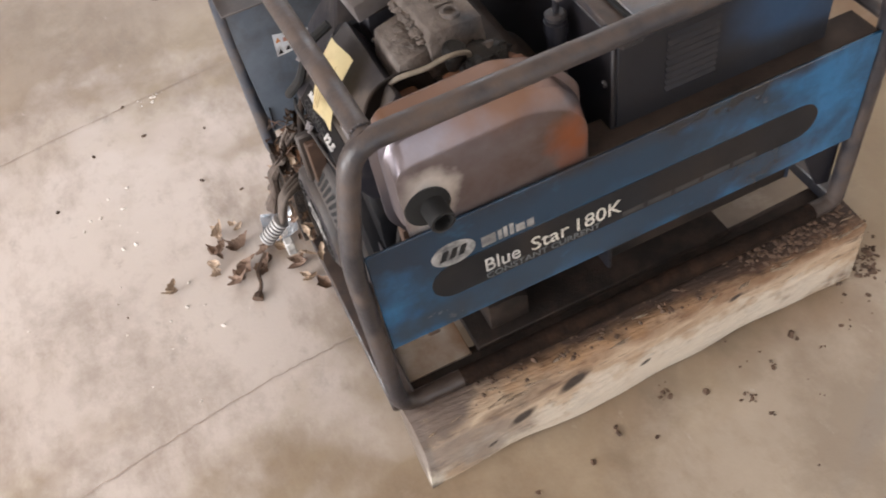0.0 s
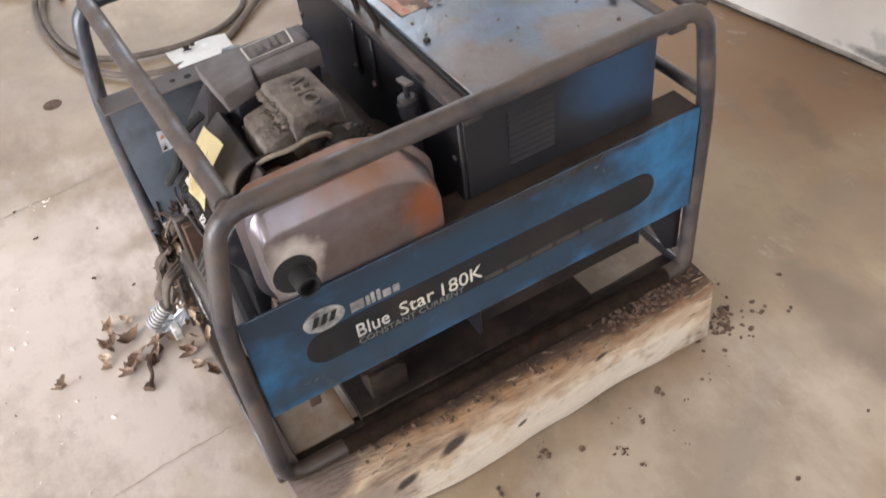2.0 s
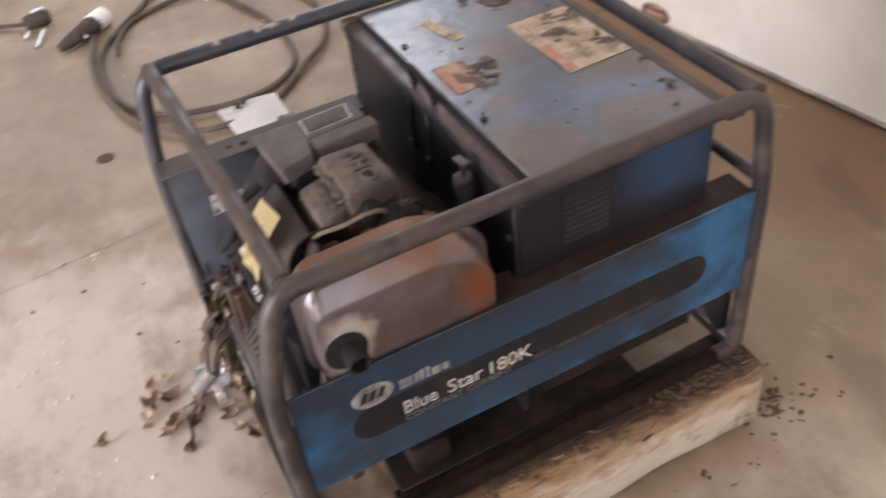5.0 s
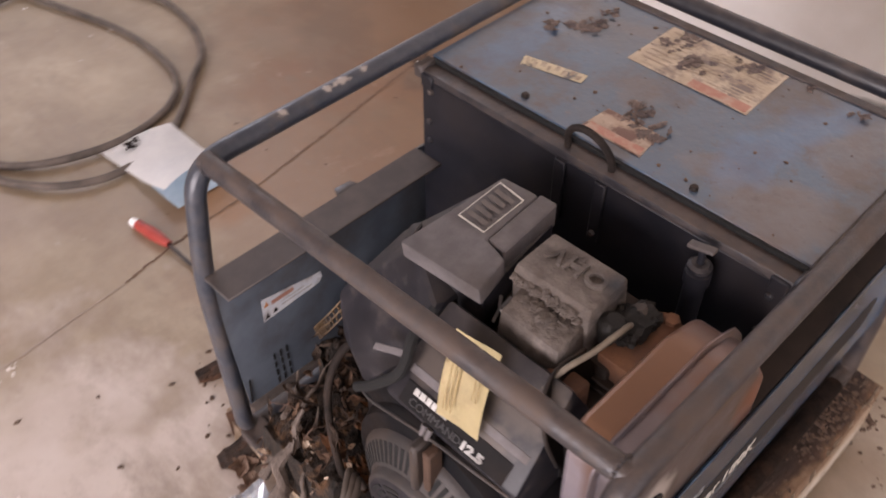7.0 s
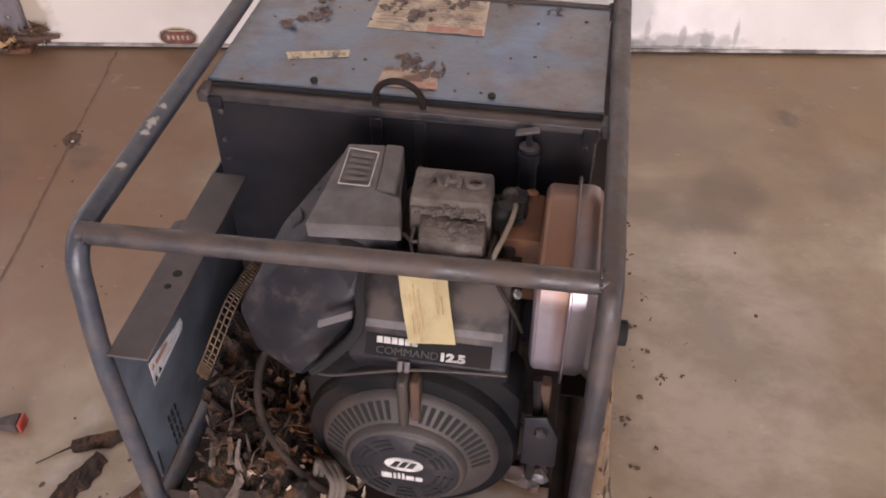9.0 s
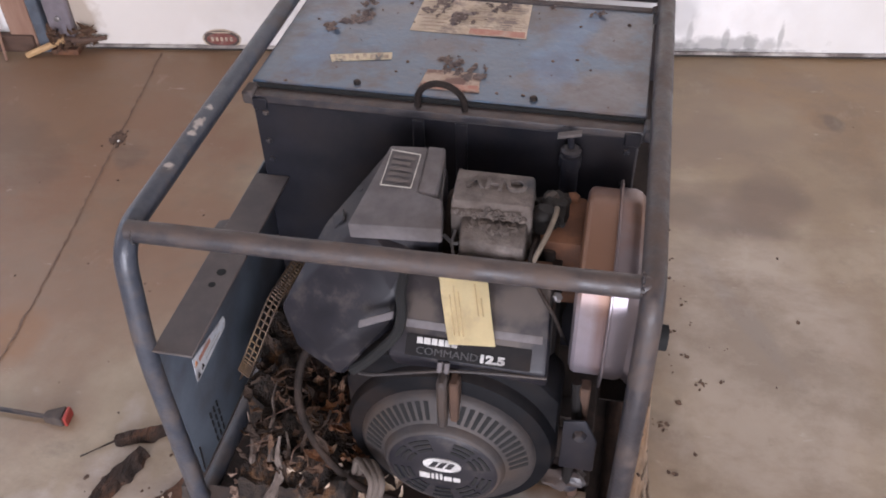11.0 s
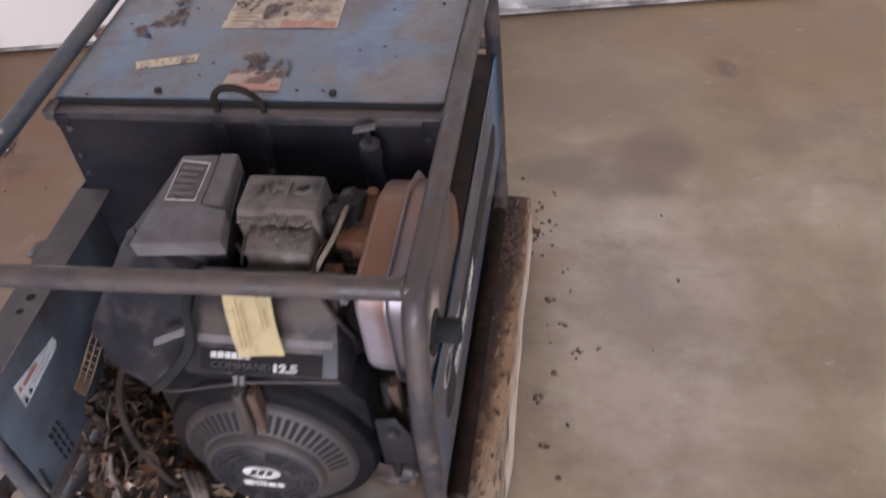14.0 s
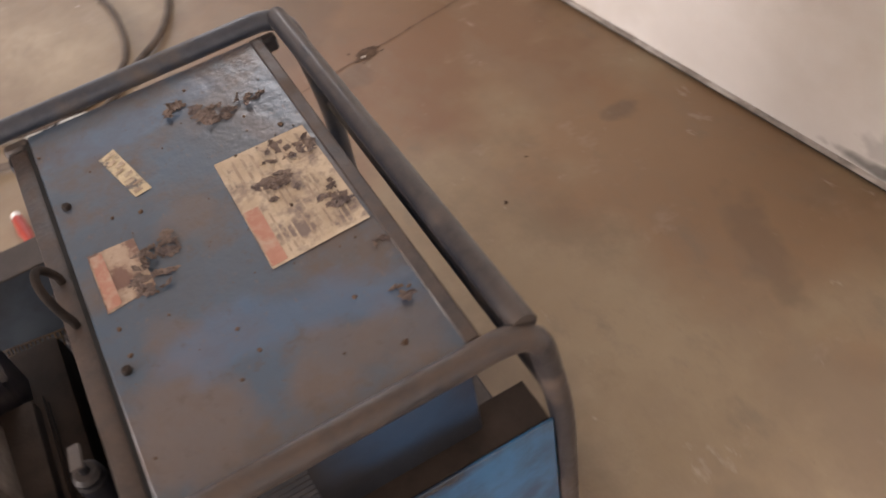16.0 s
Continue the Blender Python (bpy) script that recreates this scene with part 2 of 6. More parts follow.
WHITE = mat("white_print", (0.52, 0.5, 0.45), (0.62, 0.6, 0.54), 60, 0.6, 0.0, 0.0, (0.26, 0.25, 0.22), 60, 0.57)
DULL_WHITE = mat("dulled_white_print", (0.42, 0.42, 0.41), (0.55, 0.54, 0.52), 60, 0.6, 0.0, 0.0, (0.22, 0.21, 0.2), 50, 0.56)
GHOST = mat("nearly_gone_grey_print", (0.026, 0.025, 0.026), (0.04, 0.039, 0.04), 60, 0.6, 0.0, 0.0)
WORN_WHITE = mat("half-worn_white_print", (0.26, 0.26, 0.255), (0.34, 0.34, 0.33), 60, 0.6, 0.0, 0.0, (0.07, 0.07, 0.075), 40, 0.53)
FAINT = mat("worn_grey_print", (0.1, 0.11, 0.12), (0.14, 0.15, 0.155), 60, 0.6, 0.0, 0.0)
CABLE_SKIN = mat("dusty_cable_rubber", (0.085, 0.068, 0.056), (0.125, 0.1, 0.084), 30, 0.8, 0.0, 0.1, (0.045, 0.036, 0.03), 12, 0.58)
SLEEVE = mat("ribbed_pale_plastic", (0.24, 0.235, 0.235), (0.36, 0.35, 0.35), 40, 0.5, 0.0, 0.05)
STARTER = mat("dusty_starter_plastic", (0.021, 0.019, 0.0195), (0.036, 0.031, 0.03), 40, 0.62, 0.0, 0.2, (0.042, 0.029, 0.022), 12, 0.55)
GROOVE = mat("rust_brown_groove", (0.045, 0.024, 0.015), (0.07, 0.038, 0.023), 40, 0.8, 0.0, 0.2)
CRUST = mat("brown_rust_crust", (0.008, 0.0048, 0.0034), (0.017, 0.0098, 0.0066), 40, 0.95, 0.0, 0.6, (0.035, 0.018, 0.011), 22, 0.62, depth=0.004, fine=120, spec=0.15)
GRIME = mat("oily_grime", (0.012, 0.009, 0.008), (0.022, 0.016, 0.013), 50, 0.8, 0.0, 0.5, (0.045, 0.031, 0.024), 18, 0.6, depth=0.004, spec=0.2)
# near-black that paints the shade inside slots, holes, seam and groove
VOID = mat("dark_opening", (0.004, 0.004, 0.004), (0.006, 0.006, 0.006), 30, 0.9, 0.0, 0.0)
STRIPE = mat("black_stripe_paint", (0.008, 0.009, 0.011), (0.014, 0.015, 0.018), 25, 0.6, 0.0, 0.04, (0.024, 0.019, 0.017), 9, 0.56, spec=0.25)
RED = mat("red_plastic", (0.3, 0.04, 0.03), (0.36, 0.055, 0.04), 50, 0.45, 0.0, 0.05)
RUBBER = mat("dusty_black_rubber", (0.045, 0.035, 0.03), (0.075, 0.058, 0.048), 50, 0.75, 0.0, 0.1)
HOSE = mat("dusty_pale_lead", (0.17, 0.14, 0.105), (0.26, 0.22, 0.168), 50, 0.7, 0.0, 0.05, (0.08, 0.062, 0.05), 20, 0.54)
DOOR = mat("white_door_skin", (0.78, 0.77, 0.755), (0.85, 0.845, 0.835), 3, 0.45, 0.0, 0.06, (0.72, 0.69, 0.65), 2.2, 0.66, 0.15)
PLASTER = mat("plain_wall_paint", (0.55, 0.5, 0.45), (0.62, 0.57, 0.52), 4, 0.85, 0.0, 0.1)
DARK_WOOD = mat("dark_sill_wood", (0.07, 0.04, 0.028), (0.11, 0.065, 0.045), 30, 0.85, 0.0, 0.3, stretch=(1, 0.15, 1))
JAMB_WOOD = mat("brown_jamb_wood", (0.2, 0.11, 0.075), (0.28, 0.17, 0.12), 30, 0.8, 0.0, 0.3, stretch=(1, 1, 0.15))
STRAW = mat("dry_cane", (0.36, 0.22, 0.1), (0.46, 0.3, 0.15), 40, 0.8, 0.0, 0.2)
PLAID = mat("foil_wrapper", (0.5, 0.55, 0.62), (0.75, 0.77, 0.8), 70, 0.25, 0.6, 0.4)

FLOOR = mat("stained_concrete", (0.262, 0.207, 0.14), (0.375, 0.31, 0.224), 3.0, 0.5, 0.0, 0.15, (0.21, 0.15, 0.095), 2.2, 0.54, 0.12, rough3=0.42, fine=160)
for colour, cx, cy, ax, ay, turn, wob, sc, st in (
        ((0.245, 0.178, 0.105), 1.35, 0.3, 0.7, 1.9, 8, 0.6, 3.0, 0.65), ((0.17, 0.092, 0.048), 1.15, 1.35, 0.7, 0.6, 0, 0.7, 4.0, 0.85), ((0.19, 0.105, 0.06), 0.7, 1.1, 0.55, 0.4, 8, 0.8, 4.0, 0.7),
        ((0.17, 0.125, 0.085), 1.05, -0.28, 0.07, 0.2, 5, 0.4, 7.0, 0.6), ((0.19, 0.14, 0.095), 0.93, -0.2, 0.06, 0.2, 60, 0.5, 9.0, 0.5),
        ((0.16, 0.148, 0.14), 0.67, -0.24, 0.19, 0.028, 30, 0.5, 9.0, 0.8), ((0.13, 0.1, 0.074), 0.97, -0.16, 0.07, 0.2, -8, 0.6, 9.0, 0.7), ((0.18, 0.13, 0.09), 1.25, -0.1, 0.12, 0.3, 10, 0.8, 8.0, 0.5), ((0.13, 0.085, 0.055), 1.38, -0.45, 0.05, 0.04, 0, 0.7, 20.0, 0.6),
        ((0.24, 0.12, 0.05), 0.38, 1.14, 0.1, 0.09, 20, 0.5, 9.0, 0.6), ((0.4, 0.345, 0.285), 0.55, -0.27, 0.5, 0.24, 10, 0.55, 6.0, 0.6), ((0.2, 0.105, 0.05), 1.35, 0.5, 0.3, 0.45, 8, 0.8, 5.0, 0.6), ((0.11, 0.075, 0.05), 1.35, 0.73, 0.05, 0.03, 0, 0.6, 22.0, 0.6), ((0.13, 0.09, 0.06), 1.33, 0.3, 0.16, 0.05, 70, 0.9, 14.0, 0.5), ((0.22, 0.125, 0.05), 1.55, -0.65, 0.35, 0.45, 0, 0.9, 5.0, 0.55), ((0.11, 0.075, 0.052), 1.38, -0.47, 0.045, 0.03, 20, 0.7, 24.0, 0.7), ((0.1, 0.065, 0.045), 0.95, 1.17, 0.07, 0.05, 20, 0.8, 16.0, 0.6), ((0.12, 0.078, 0.05), 0.95, 1.5, 0.25, 0.12, 60, 0.9, 8.0, 0.5), ((0.13, 0.09, 0.065), 1.04, -0.3, 0.09, 0.16, 80, 0.45, 8.0, 0.55), ((0.3, 0.24, 0.2), -0.35, 1.5, 0.5, 0.5, 0, 1.0, 4.0, 0.4),
        # first entry paints the shade on the floor beneath the generator
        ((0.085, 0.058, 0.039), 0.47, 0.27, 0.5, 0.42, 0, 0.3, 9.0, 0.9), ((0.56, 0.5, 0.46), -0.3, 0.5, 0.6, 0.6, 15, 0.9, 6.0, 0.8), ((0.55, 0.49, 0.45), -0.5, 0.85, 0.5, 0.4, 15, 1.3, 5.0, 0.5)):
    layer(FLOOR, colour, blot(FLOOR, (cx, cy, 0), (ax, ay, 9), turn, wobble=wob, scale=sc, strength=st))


def flecks(m, colour, scale, lo, hi, stretch, turn, strength):
    """Scuffs and flecks: the crests of a stretched noise."""
    n, link, _ = tools(m)
    co = n.new("ShaderNodeTexCoord")
    mp = n.new("ShaderNodeMapping")
    mp.inputs["Scale"].default_value = stretch
    mp.inputs["Rotation"].default_value = (0, 0, radians(turn))
    link(co.outputs["Object"], mp.inputs["Vector"])
    t = n.new("ShaderNodeTexNoise")
    t.inputs["Scale"].default_value, t.inputs["Detail"].default_value, t.inputs["Roughness"].default_value = scale, 9, 0.7
    link(mp.outputs[0], t.inputs["Vector"])
    r = n.new("ShaderNodeMapRange")
    r.inputs["From Min"].default_value, r.inputs["From Max"].default_value, r.inputs["To Max"].default_value = lo, hi, strength
    link(t.outputs["Fac"], r.inputs["Value"])
    layer(m, colour, r.outputs["Result"])


def dust(m, colour, lo=0.35, hi=0.8, strength=0.85, scale=22):
    """Dust that has settled on whatever faces up, thinner in places."""
    n, link, _ = tools(m)
    ge, sx, co = n.new("ShaderNodeNewGeometry"), n.new("ShaderNodeSeparateXYZ"), n.new("ShaderNodeTexCoord")
    link(ge.outputs["Normal"], sx.inputs[0])
    r = n.new("ShaderNodeMapRange")
    r.inputs["From Min"].default_value, r.inputs["From Max"].default_value, r.inputs["To Max"].default_value = lo, hi, strength
    link(sx.outputs[2], r.inputs["Value"])
    t = n.new("ShaderNodeTexNoise")
    t.inputs["Scale"].default_value, t.inputs["Detail"].default_value, t.inputs["Roughness"].default_value = scale, 8, 0.7
    link(co.outputs["Object"], t.inputs["Vector"])
    q = n.new("ShaderNodeMapRange")
    q.inputs["From Min"].default_value, q.inputs["From Max"].default_value, q.inputs["To Min"].default_value = 0.36, 0.58, 0.25
    link(t.outputs["Fac"], q.inputs["Value"])
    layer(m, colour, calc(m, "MULTIPLY", r.outputs["Result"], q.outputs["Result"]))


for sx, sy, sz, sa, sb in ((0.115, 0.13, 0.53, 0.03, 0.03), (0.1, 0.23, 0.51, 0.025, 0.02), (0.12, 0.11, 0.55, 0.03, 0.03), (0.085, 0.14, 0.49, 0.02, 0.03)):
    layer(SHROUD, (0.1, 0.083, 0.072), blot(SHROUD, (sx - 0.38, sy - 0.26, sz - 0.134), (sa, sb, 0.03), 0, wobble=0.8, scale=34, strength=0.75))
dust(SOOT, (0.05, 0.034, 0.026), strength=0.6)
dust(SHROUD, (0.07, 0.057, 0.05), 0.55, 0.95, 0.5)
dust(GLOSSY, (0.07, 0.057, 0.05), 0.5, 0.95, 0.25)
flecks(SHROUD, (0.085, 0.07, 0.06), 26, 0.55, 0.72, (1, 1, 1), 0, 0.5)
dust(TUBE_DUSTY, (0.085, 0.057, 0.042), 0.4, 0.9, 0.55, 30)
layer(TUBE_DUSTY, (0.03, 0.02, 0.015), blot(TUBE_DUSTY, (0.0, -0.26, 0.012), (0.6, 0.04, 0.035), 0, wobble=0.5, scale=30, strength=0.9))
dust(TUBE, (0.08, 0.06, 0.05), 0.6, 1.0, 0.5, 30)
flecks(LID_BLUE, (0.06, 0.046, 0.04), 34, 0.57, 0.66, (1, 1, 1), 0, 0.6)
flecks(LID_BLUE, (0.12, 0.09, 0.075), 110, 0.6, 0.68, (1, 0.5, 1), 0, 0.6)
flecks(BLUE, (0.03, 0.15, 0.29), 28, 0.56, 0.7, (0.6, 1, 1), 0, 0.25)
flecks(TIMBER, (0.06, 0.042, 0.03), 80, 0.57, 0.65, (0.16, 1, 1), 0, 0.75)
flecks(TIMBER, (0.05, 0.032, 0.023), 26, 0.57, 0.63, (0.4, 1, 1), 0, 0.85)
flecks(TIMBER, (0.3, 0.17, 0.08), 9, 0.58, 0.68, (0.6, 1, 1), 0, 0.4)
flecks(TIMBER, (0.56, 0.49, 0.38), 40, 0.62, 0.7, (0.12, 1, 1), 0, 0.4)
flecks(FLOOR, (0.16, 0.115, 0.08), 14, 0.62, 0.74, (1, 1, 1), 0, 0.4)
flecks(FLOOR, (0.56, 0.51, 0.47), 9, 0.66, 0.74, (1, 0.35, 1), 20, 0.5)
flecks(FLOOR, (0.19, 0.14, 0.095), 17, 0.52, 0.68, (1, 0.7, 1), 30, 0.22)
flecks(FLOOR, (0.14, 0.1, 0.064), 2.3, 0.53, 0.63, (1, 0.8, 1), 10, 0.4)
flecks(FLOOR, (0.2, 0.145, 0.1), 3.5, 0.5, 0.64, (1, 0.5, 1), 70, 0.6)
flecks(FLOOR, (0.15, 0.12, 0.09), 7, 0.58, 0.7, (1, 0.6, 1), 40, 0.5)
flecks(FLOOR, (0.46, 0.4, 0.34), 5, 0.6, 0.7, (0.7, 1, 1), 15, 0.22)
flecks(FLOOR, (0.52, 0.47, 0.42), 30, 0.64, 0.72, (1, 0.5, 1), 50, 0.4)
flecks(FLOOR, (0.12, 0.085, 0.06), 60, 0.68, 0.74, (1, 1, 1), 0, 0.6)
# ---- shapes ----
ORIGIN = {}


def thing(name, at, label, category, group=""):
    """An empty at a thing's base, to which its parts are tied."""
    ob = new(name)
    ob.empty_display_size = 0.05
    ob.location = at
    ORIGIN[ob.name] = Vector(at)
    return tagged(ob, label, category, group)


def mesh_of(name, bm, material, smooth=None, shift=None):
    if shift is not None:
        bmesh.ops.translate(bm, verts=bm.verts, vec=-shift)
    bmesh.ops.recalc_face_normals(bm, faces=bm.faces)
    me = bpy.data.meshes.new(name)
    bm.to_mesh(me)
    bm.free()
    me.materials.append(material)
    if smooth:
        me.polygons.foreach_set("use_smooth", [True] * len(me.polygons))
        me.set_sharp_from_angle(angle=radians(smooth))
    return me


def part(name, bm, material, parent, label="", smooth=40):
    """One mesh under a thing or a part; the bmesh is in the place's coordinates."""
    o = ORIGIN[parent.name]
    ob = new(name, mesh_of(name, bm, material, smooth, o))
    ob.parent = parent
    ORIGIN[ob.name] = o
    return tagged(ob, label)


def solo(name, bm, material, at, label, category, group="", kind="", smooth=40):
    """A thing of one mesh, its origin at at."""
    o = Vector(at)
    ob = new(name, mesh_of(name, bm, material, smooth, o))
    ob.location = o
    ORIGIN[ob.name] = o
    return tagged(ob, label, category, group, kind)


def box(lo, hi, bevel=0.0, seg=1, bm=None):
    bm = bm or bmesh.new()
    lo, hi = Vector(lo), Vector(hi)
    made = bmesh.ops.create_cube(bm, size=1, matrix=Matrix.LocRotScale((lo + hi) / 2, None, hi - lo))
    if bevel:
        es = {e for v in made["verts"] for e in v.link_edges}
        bmesh.ops.bevel(bm, geom=list(es), offset=bevel, segments=seg, affect="EDGES", profile=0.5)
    return bm


def plate(outline, axis, a, b, bevel=0.0, seg=2, bm=None):
    """A flat outline of (u, v) pushed from a to b along an axis: x takes (y, z), y takes (x, z), z takes (x, y)."""
    bm = bm or bmesh.new()

    def put(u, v, w):
        return {"x": (w, u, v), "y": (u, w, v), "z": (u, v, w)}[axis]
    low = [bm.verts.new(put(u, v, a)) for u, v in outline]
    high = [bm.verts.new(put(u, v, b)) for u, v in outline]
    k = len(outline)
    f = [bm.faces.new(low), bm.faces.new(high[::-1])]
    for i in range(k):
        f.append(bm.faces.new((low[i], low[(i + 1) % k], high[(i + 1) % k], high[i])))
    if bevel:
        bmesh.ops.recalc_face_normals(bm, faces=f)
        es = {e for v in high for e in v.link_edges} | {e for v in low for e in v.link_edges}
        bmesh.ops.bevel(bm, geom=list(es), offset=bevel, segments=seg, affect="EDGES", profile=0.5)
    return bm


def rounded(points, radius, seg=6, closed=False):
    """A polyline with its corners turned into arcs."""
    pts = [Vector(p) for p in points]
    out = []
    k = len(pts)
    for i, p in enumerate(pts):
        r = radius[i] if isinstance(radius, (list, tuple)) else radius
        if (not closed and i in (0, k - 1)) or r <= 0:
            out.append(p)
            continue
        a, b = (pts[i - 1] - p), (pts[(i + 1) % k] - p)
        d = min(r, a.length * 0.48, b.length * 0.48)
        a, b = p + a.normalized() * d, p + b.normalized() * d
        for j in range(seg + 1):
            t = j / seg
            out.append(a * (1 - t) ** 2 + p * 2 * t * (1 - t) + b * t * t)
    return out


def smooth_line(points, steps=6):
    """A flowing line through points."""
    p = [Vector(q) for q in points]
    p = [2 * p[0] - p[1]] + p + [2 * p[-1] - p[-2]]
    out = []
    for i in range(1, len(p) - 2):
        for j in range(steps):
            t = j / steps
            out.append(0.5 * (2 * p[i] + (p[i + 1] - p[i - 1]) * t + (2 * p[i - 1] - 5 * p[i] + 4 * p[i + 1] - p[i + 2]) * t * t
                              + (3 * p[i] - p[i - 1] - 3 * p[i + 1] + p[i + 2]) * t ** 3))
    return out + [p[-2]]


def pipe(line, r, sides=14, closed=False, bm=None, hollow=False):
    """A round bar along a line; r is a number or one for each point."""
    bm = bm or bmesh.new()
    line = [Vector(p) for p in line]
    k = len(line)
    rings, normal = [], None
    for i, p in enumerate(line):
        a = line[i - 1] if (i or closed) else p
        b = line[(i + 1) % k] if (i < k - 1 or closed) else p
        d = (b - a).normalized()
        if normal is None:
            normal = d.orthogonal().normalized()
        normal = (normal - d * normal.dot(d)).normalized()
        side = d.cross(normal)
        q = r[i] if isinstance(r, (list, tuple)) else r
        rings.append([bm.verts.new(p + (normal * math.cos(2 * math.pi * s / sides) + side * math.sin(2 * math.pi * s / sides)) * q) for s in range(sides)])
    for i in range(k if closed else k - 1):
        a, b = rings[i], rings[(i + 1) % k]
        off = 0
        if closed and i == k - 1:
            off = min(range(sides), key=lambda s: (b[s].co - a[0].co).length)
        for s in range(sides):
            bm.faces.new((a[s], a[(s + 1) % sides], b[(s + 1 + off) % sides], b[(s + off) % sides]))
    if not closed and not hollow:
        bm.faces.new(rings[0][::-1])
        bm.faces.new(rings[-1])
    return bm


def lathe(profile, centre, axis, sides=40, bm=None):
    """Rings of (radius, way along the axis) about a centre; ends close where the radius is 0."""
    bm = bm or bmesh.new()
    d = Vector(axis).normalized()
    u = d.orthogonal().normalized()
    w = d.cross(u)
    rows = []
    for r, h in profile:
        c = Vector(centre) + d * h
        rows.append([bm.verts.new(c)] if r == 0 else [bm.verts.new(c + (u * math.cos(2 * math.pi * s / sides) + w * math.sin(2 * math.pi * s / sides)) * r) for s in range(sides)])
    for a, b in zip(rows, rows[1:]):
        for s in range(sides):
            t = (s + 1) % sides
            f = [a[s % len(a)], a[t % len(a)], b[t % len(b)], b[s % len(b)]]
            f = list(dict.fromkeys(f))
            if len(f) > 2:
                bm.faces.new(f)
    return bm


def lettering(body, size, origin, right, up, thick=0.0004, spread=1.0, shear=0.0, weight=0.0):
    """Words as a bmesh: their lower left corner, reading direction and upward direction. spread stretches them."""
    cu = bpy.data.curves.new("words", "FONT")
    cu.body, cu.size, cu.extrude, cu.shear, cu.offset = body, size, thick, shear, weight
    cu.resolution_u = 3
    ob = bpy.data.objects.new("words", cu)
    scene.collection.objects.link(ob)
    bpy.context.view_layer.update()
    me = bpy.data.meshes.new_from_object(ob.evaluated_get(bpy.context.evaluated_depsgraph_get()))
    bpy.data.objects.remove(ob)
    bm = bmesh.new()
    bm.from_mesh(me)
    bpy.data.meshes.remove(me)
    right, up = Vector(right).normalized(), Vector(up).normalized()
    up = (up - right * up.dot(right)).normalized()
    out = right.cross(up)
    m = Matrix((right, up, out)).transposed().to_4x4()
    m.translation = Vector(origin)
    bmesh.ops.transform(bm, verts=bm.verts, matrix=m @ Matrix.Diagonal((spread, 1, 1, 1)))
    return bm


def quad(corners, thick, bm=None, cuts=0, lift=0.0, seed=0):
    """A thin sheet between four corners, with ripples when it is cut up."""
    bm = bm or bmesh.new()
    c = [Vector(p) for p in corners]
    nrm = (c[1] - c[0]).cross(c[3] - c[0]).normalized()
    if nrm.z < 0:
        nrm = -nrm
    k = cuts + 1
    g = {}
    for side in (0, 1):
        for i in range(k + 1):
            for j in range(k + 1):
                u, v = i / k, j / k
                p = c[0] * (1 - u) * (1 - v) + c[1] * u * (1 - v) + c[2] * u * v + c[3] * (1 - u) * v
                w = lift * max(0, noise.noise(p * 14 + Vector((seed, 0, 0))) + 0.3) if cuts else 0
                g[side, i, j] = bm.verts.new(p + nrm * (thick * side + w))
    for i in range(k):
        for j in range(k):
            bm.faces.new((g[1, i, j], g[1, i + 1, j], g[1, i + 1, j + 1], g[1, i, j + 1]))
            bm.faces.new((g[0, i, j], g[0, i, j + 1], g[0, i + 1, j + 1], g[0, i + 1, j]))
    for i in range(k):
        for a in ((i, 0, i + 1, 0), (i + 1, k, i, k), (0, i + 1, 0, i), (k, i, k, i + 1)):
            bm.faces.new((g[0, a[0], a[1]], g[0, a[2], a[3]], g[1, a[2], a[3]], g[1, a[0], a[1]]))
    return bm


def leaf(at, length, width, turn, curl, rnd, bm=None, tilt=0.0):
    """A dry curled leaf: a ragged blade folded along its rib."""
    bm = bm or bmesh.new()
    m = Matrix.Translation(at) @ Euler((rnd.uniform(-tilt, tilt), rnd.uniform(-tilt, tilt), turn)).to_matrix().to_4x4()
    k = 7
    rows = []
    roll = (rnd.uniform(-0.4, 1.9), rnd.uniform(-0.4, 1.9))
    sway, twist = rnd.uniform(-0.35, 0.35), rnd.uniform(-0.9, 0.9)
    for i in range(k + 1):
        u = i / k
        w = width * math.sin(math.pi * min(0.97, max(0.05, u))) ** 0.8 / 2
        z = curl * length * (4 * (u - 0.5) ** 2) * (0.4 if u < 0.5 else 1.0)
        row = []
        for s in (-1, -0.5, 0, 0.5, 1):
            side = w * rnd.uniform(0.55, 1.25) * s
            lift = curl * abs(side) * 1.5 * roll[s > 0] * abs(s) + twist * (u - 0.5) * side
            row.append(bm.verts.new(m @ Vector(((u - 0.5) * length, side + sway * length * (u - 0.5) ** 2, max(z + lift, -0.002) + 0.0015 + rnd.uniform(0, 0.002)))))
        rows.append(row)
    for a, b in zip(rows, rows[1:]):
        for s in range(4):
            bm.faces.new((a[s], a[s + 1], b[s + 1], b[s]))
    return bm


def lump(at, size, rnd, bm=None):
    """A crumb: a small knocked-about pebble of eight corners."""
    bm = bm or bmesh.new()
    d = bmesh.ops.create_icosphere(bm, subdivisions=1, radius=1)
    for v in d["verts"]:
        v.co = Vector((v.co.x * size[0], v.co.y * size[1], max(v.co.z, -0.6) * size[2])) * rnd.uniform(0.6, 1.2)
    m = Matrix.Translation(at) @ Matrix.Rotation(rnd.uniform(0, 6.28), 4, "Z")
    bmesh.ops.transform(bm, verts=d["verts"], matrix=m)
    return bm


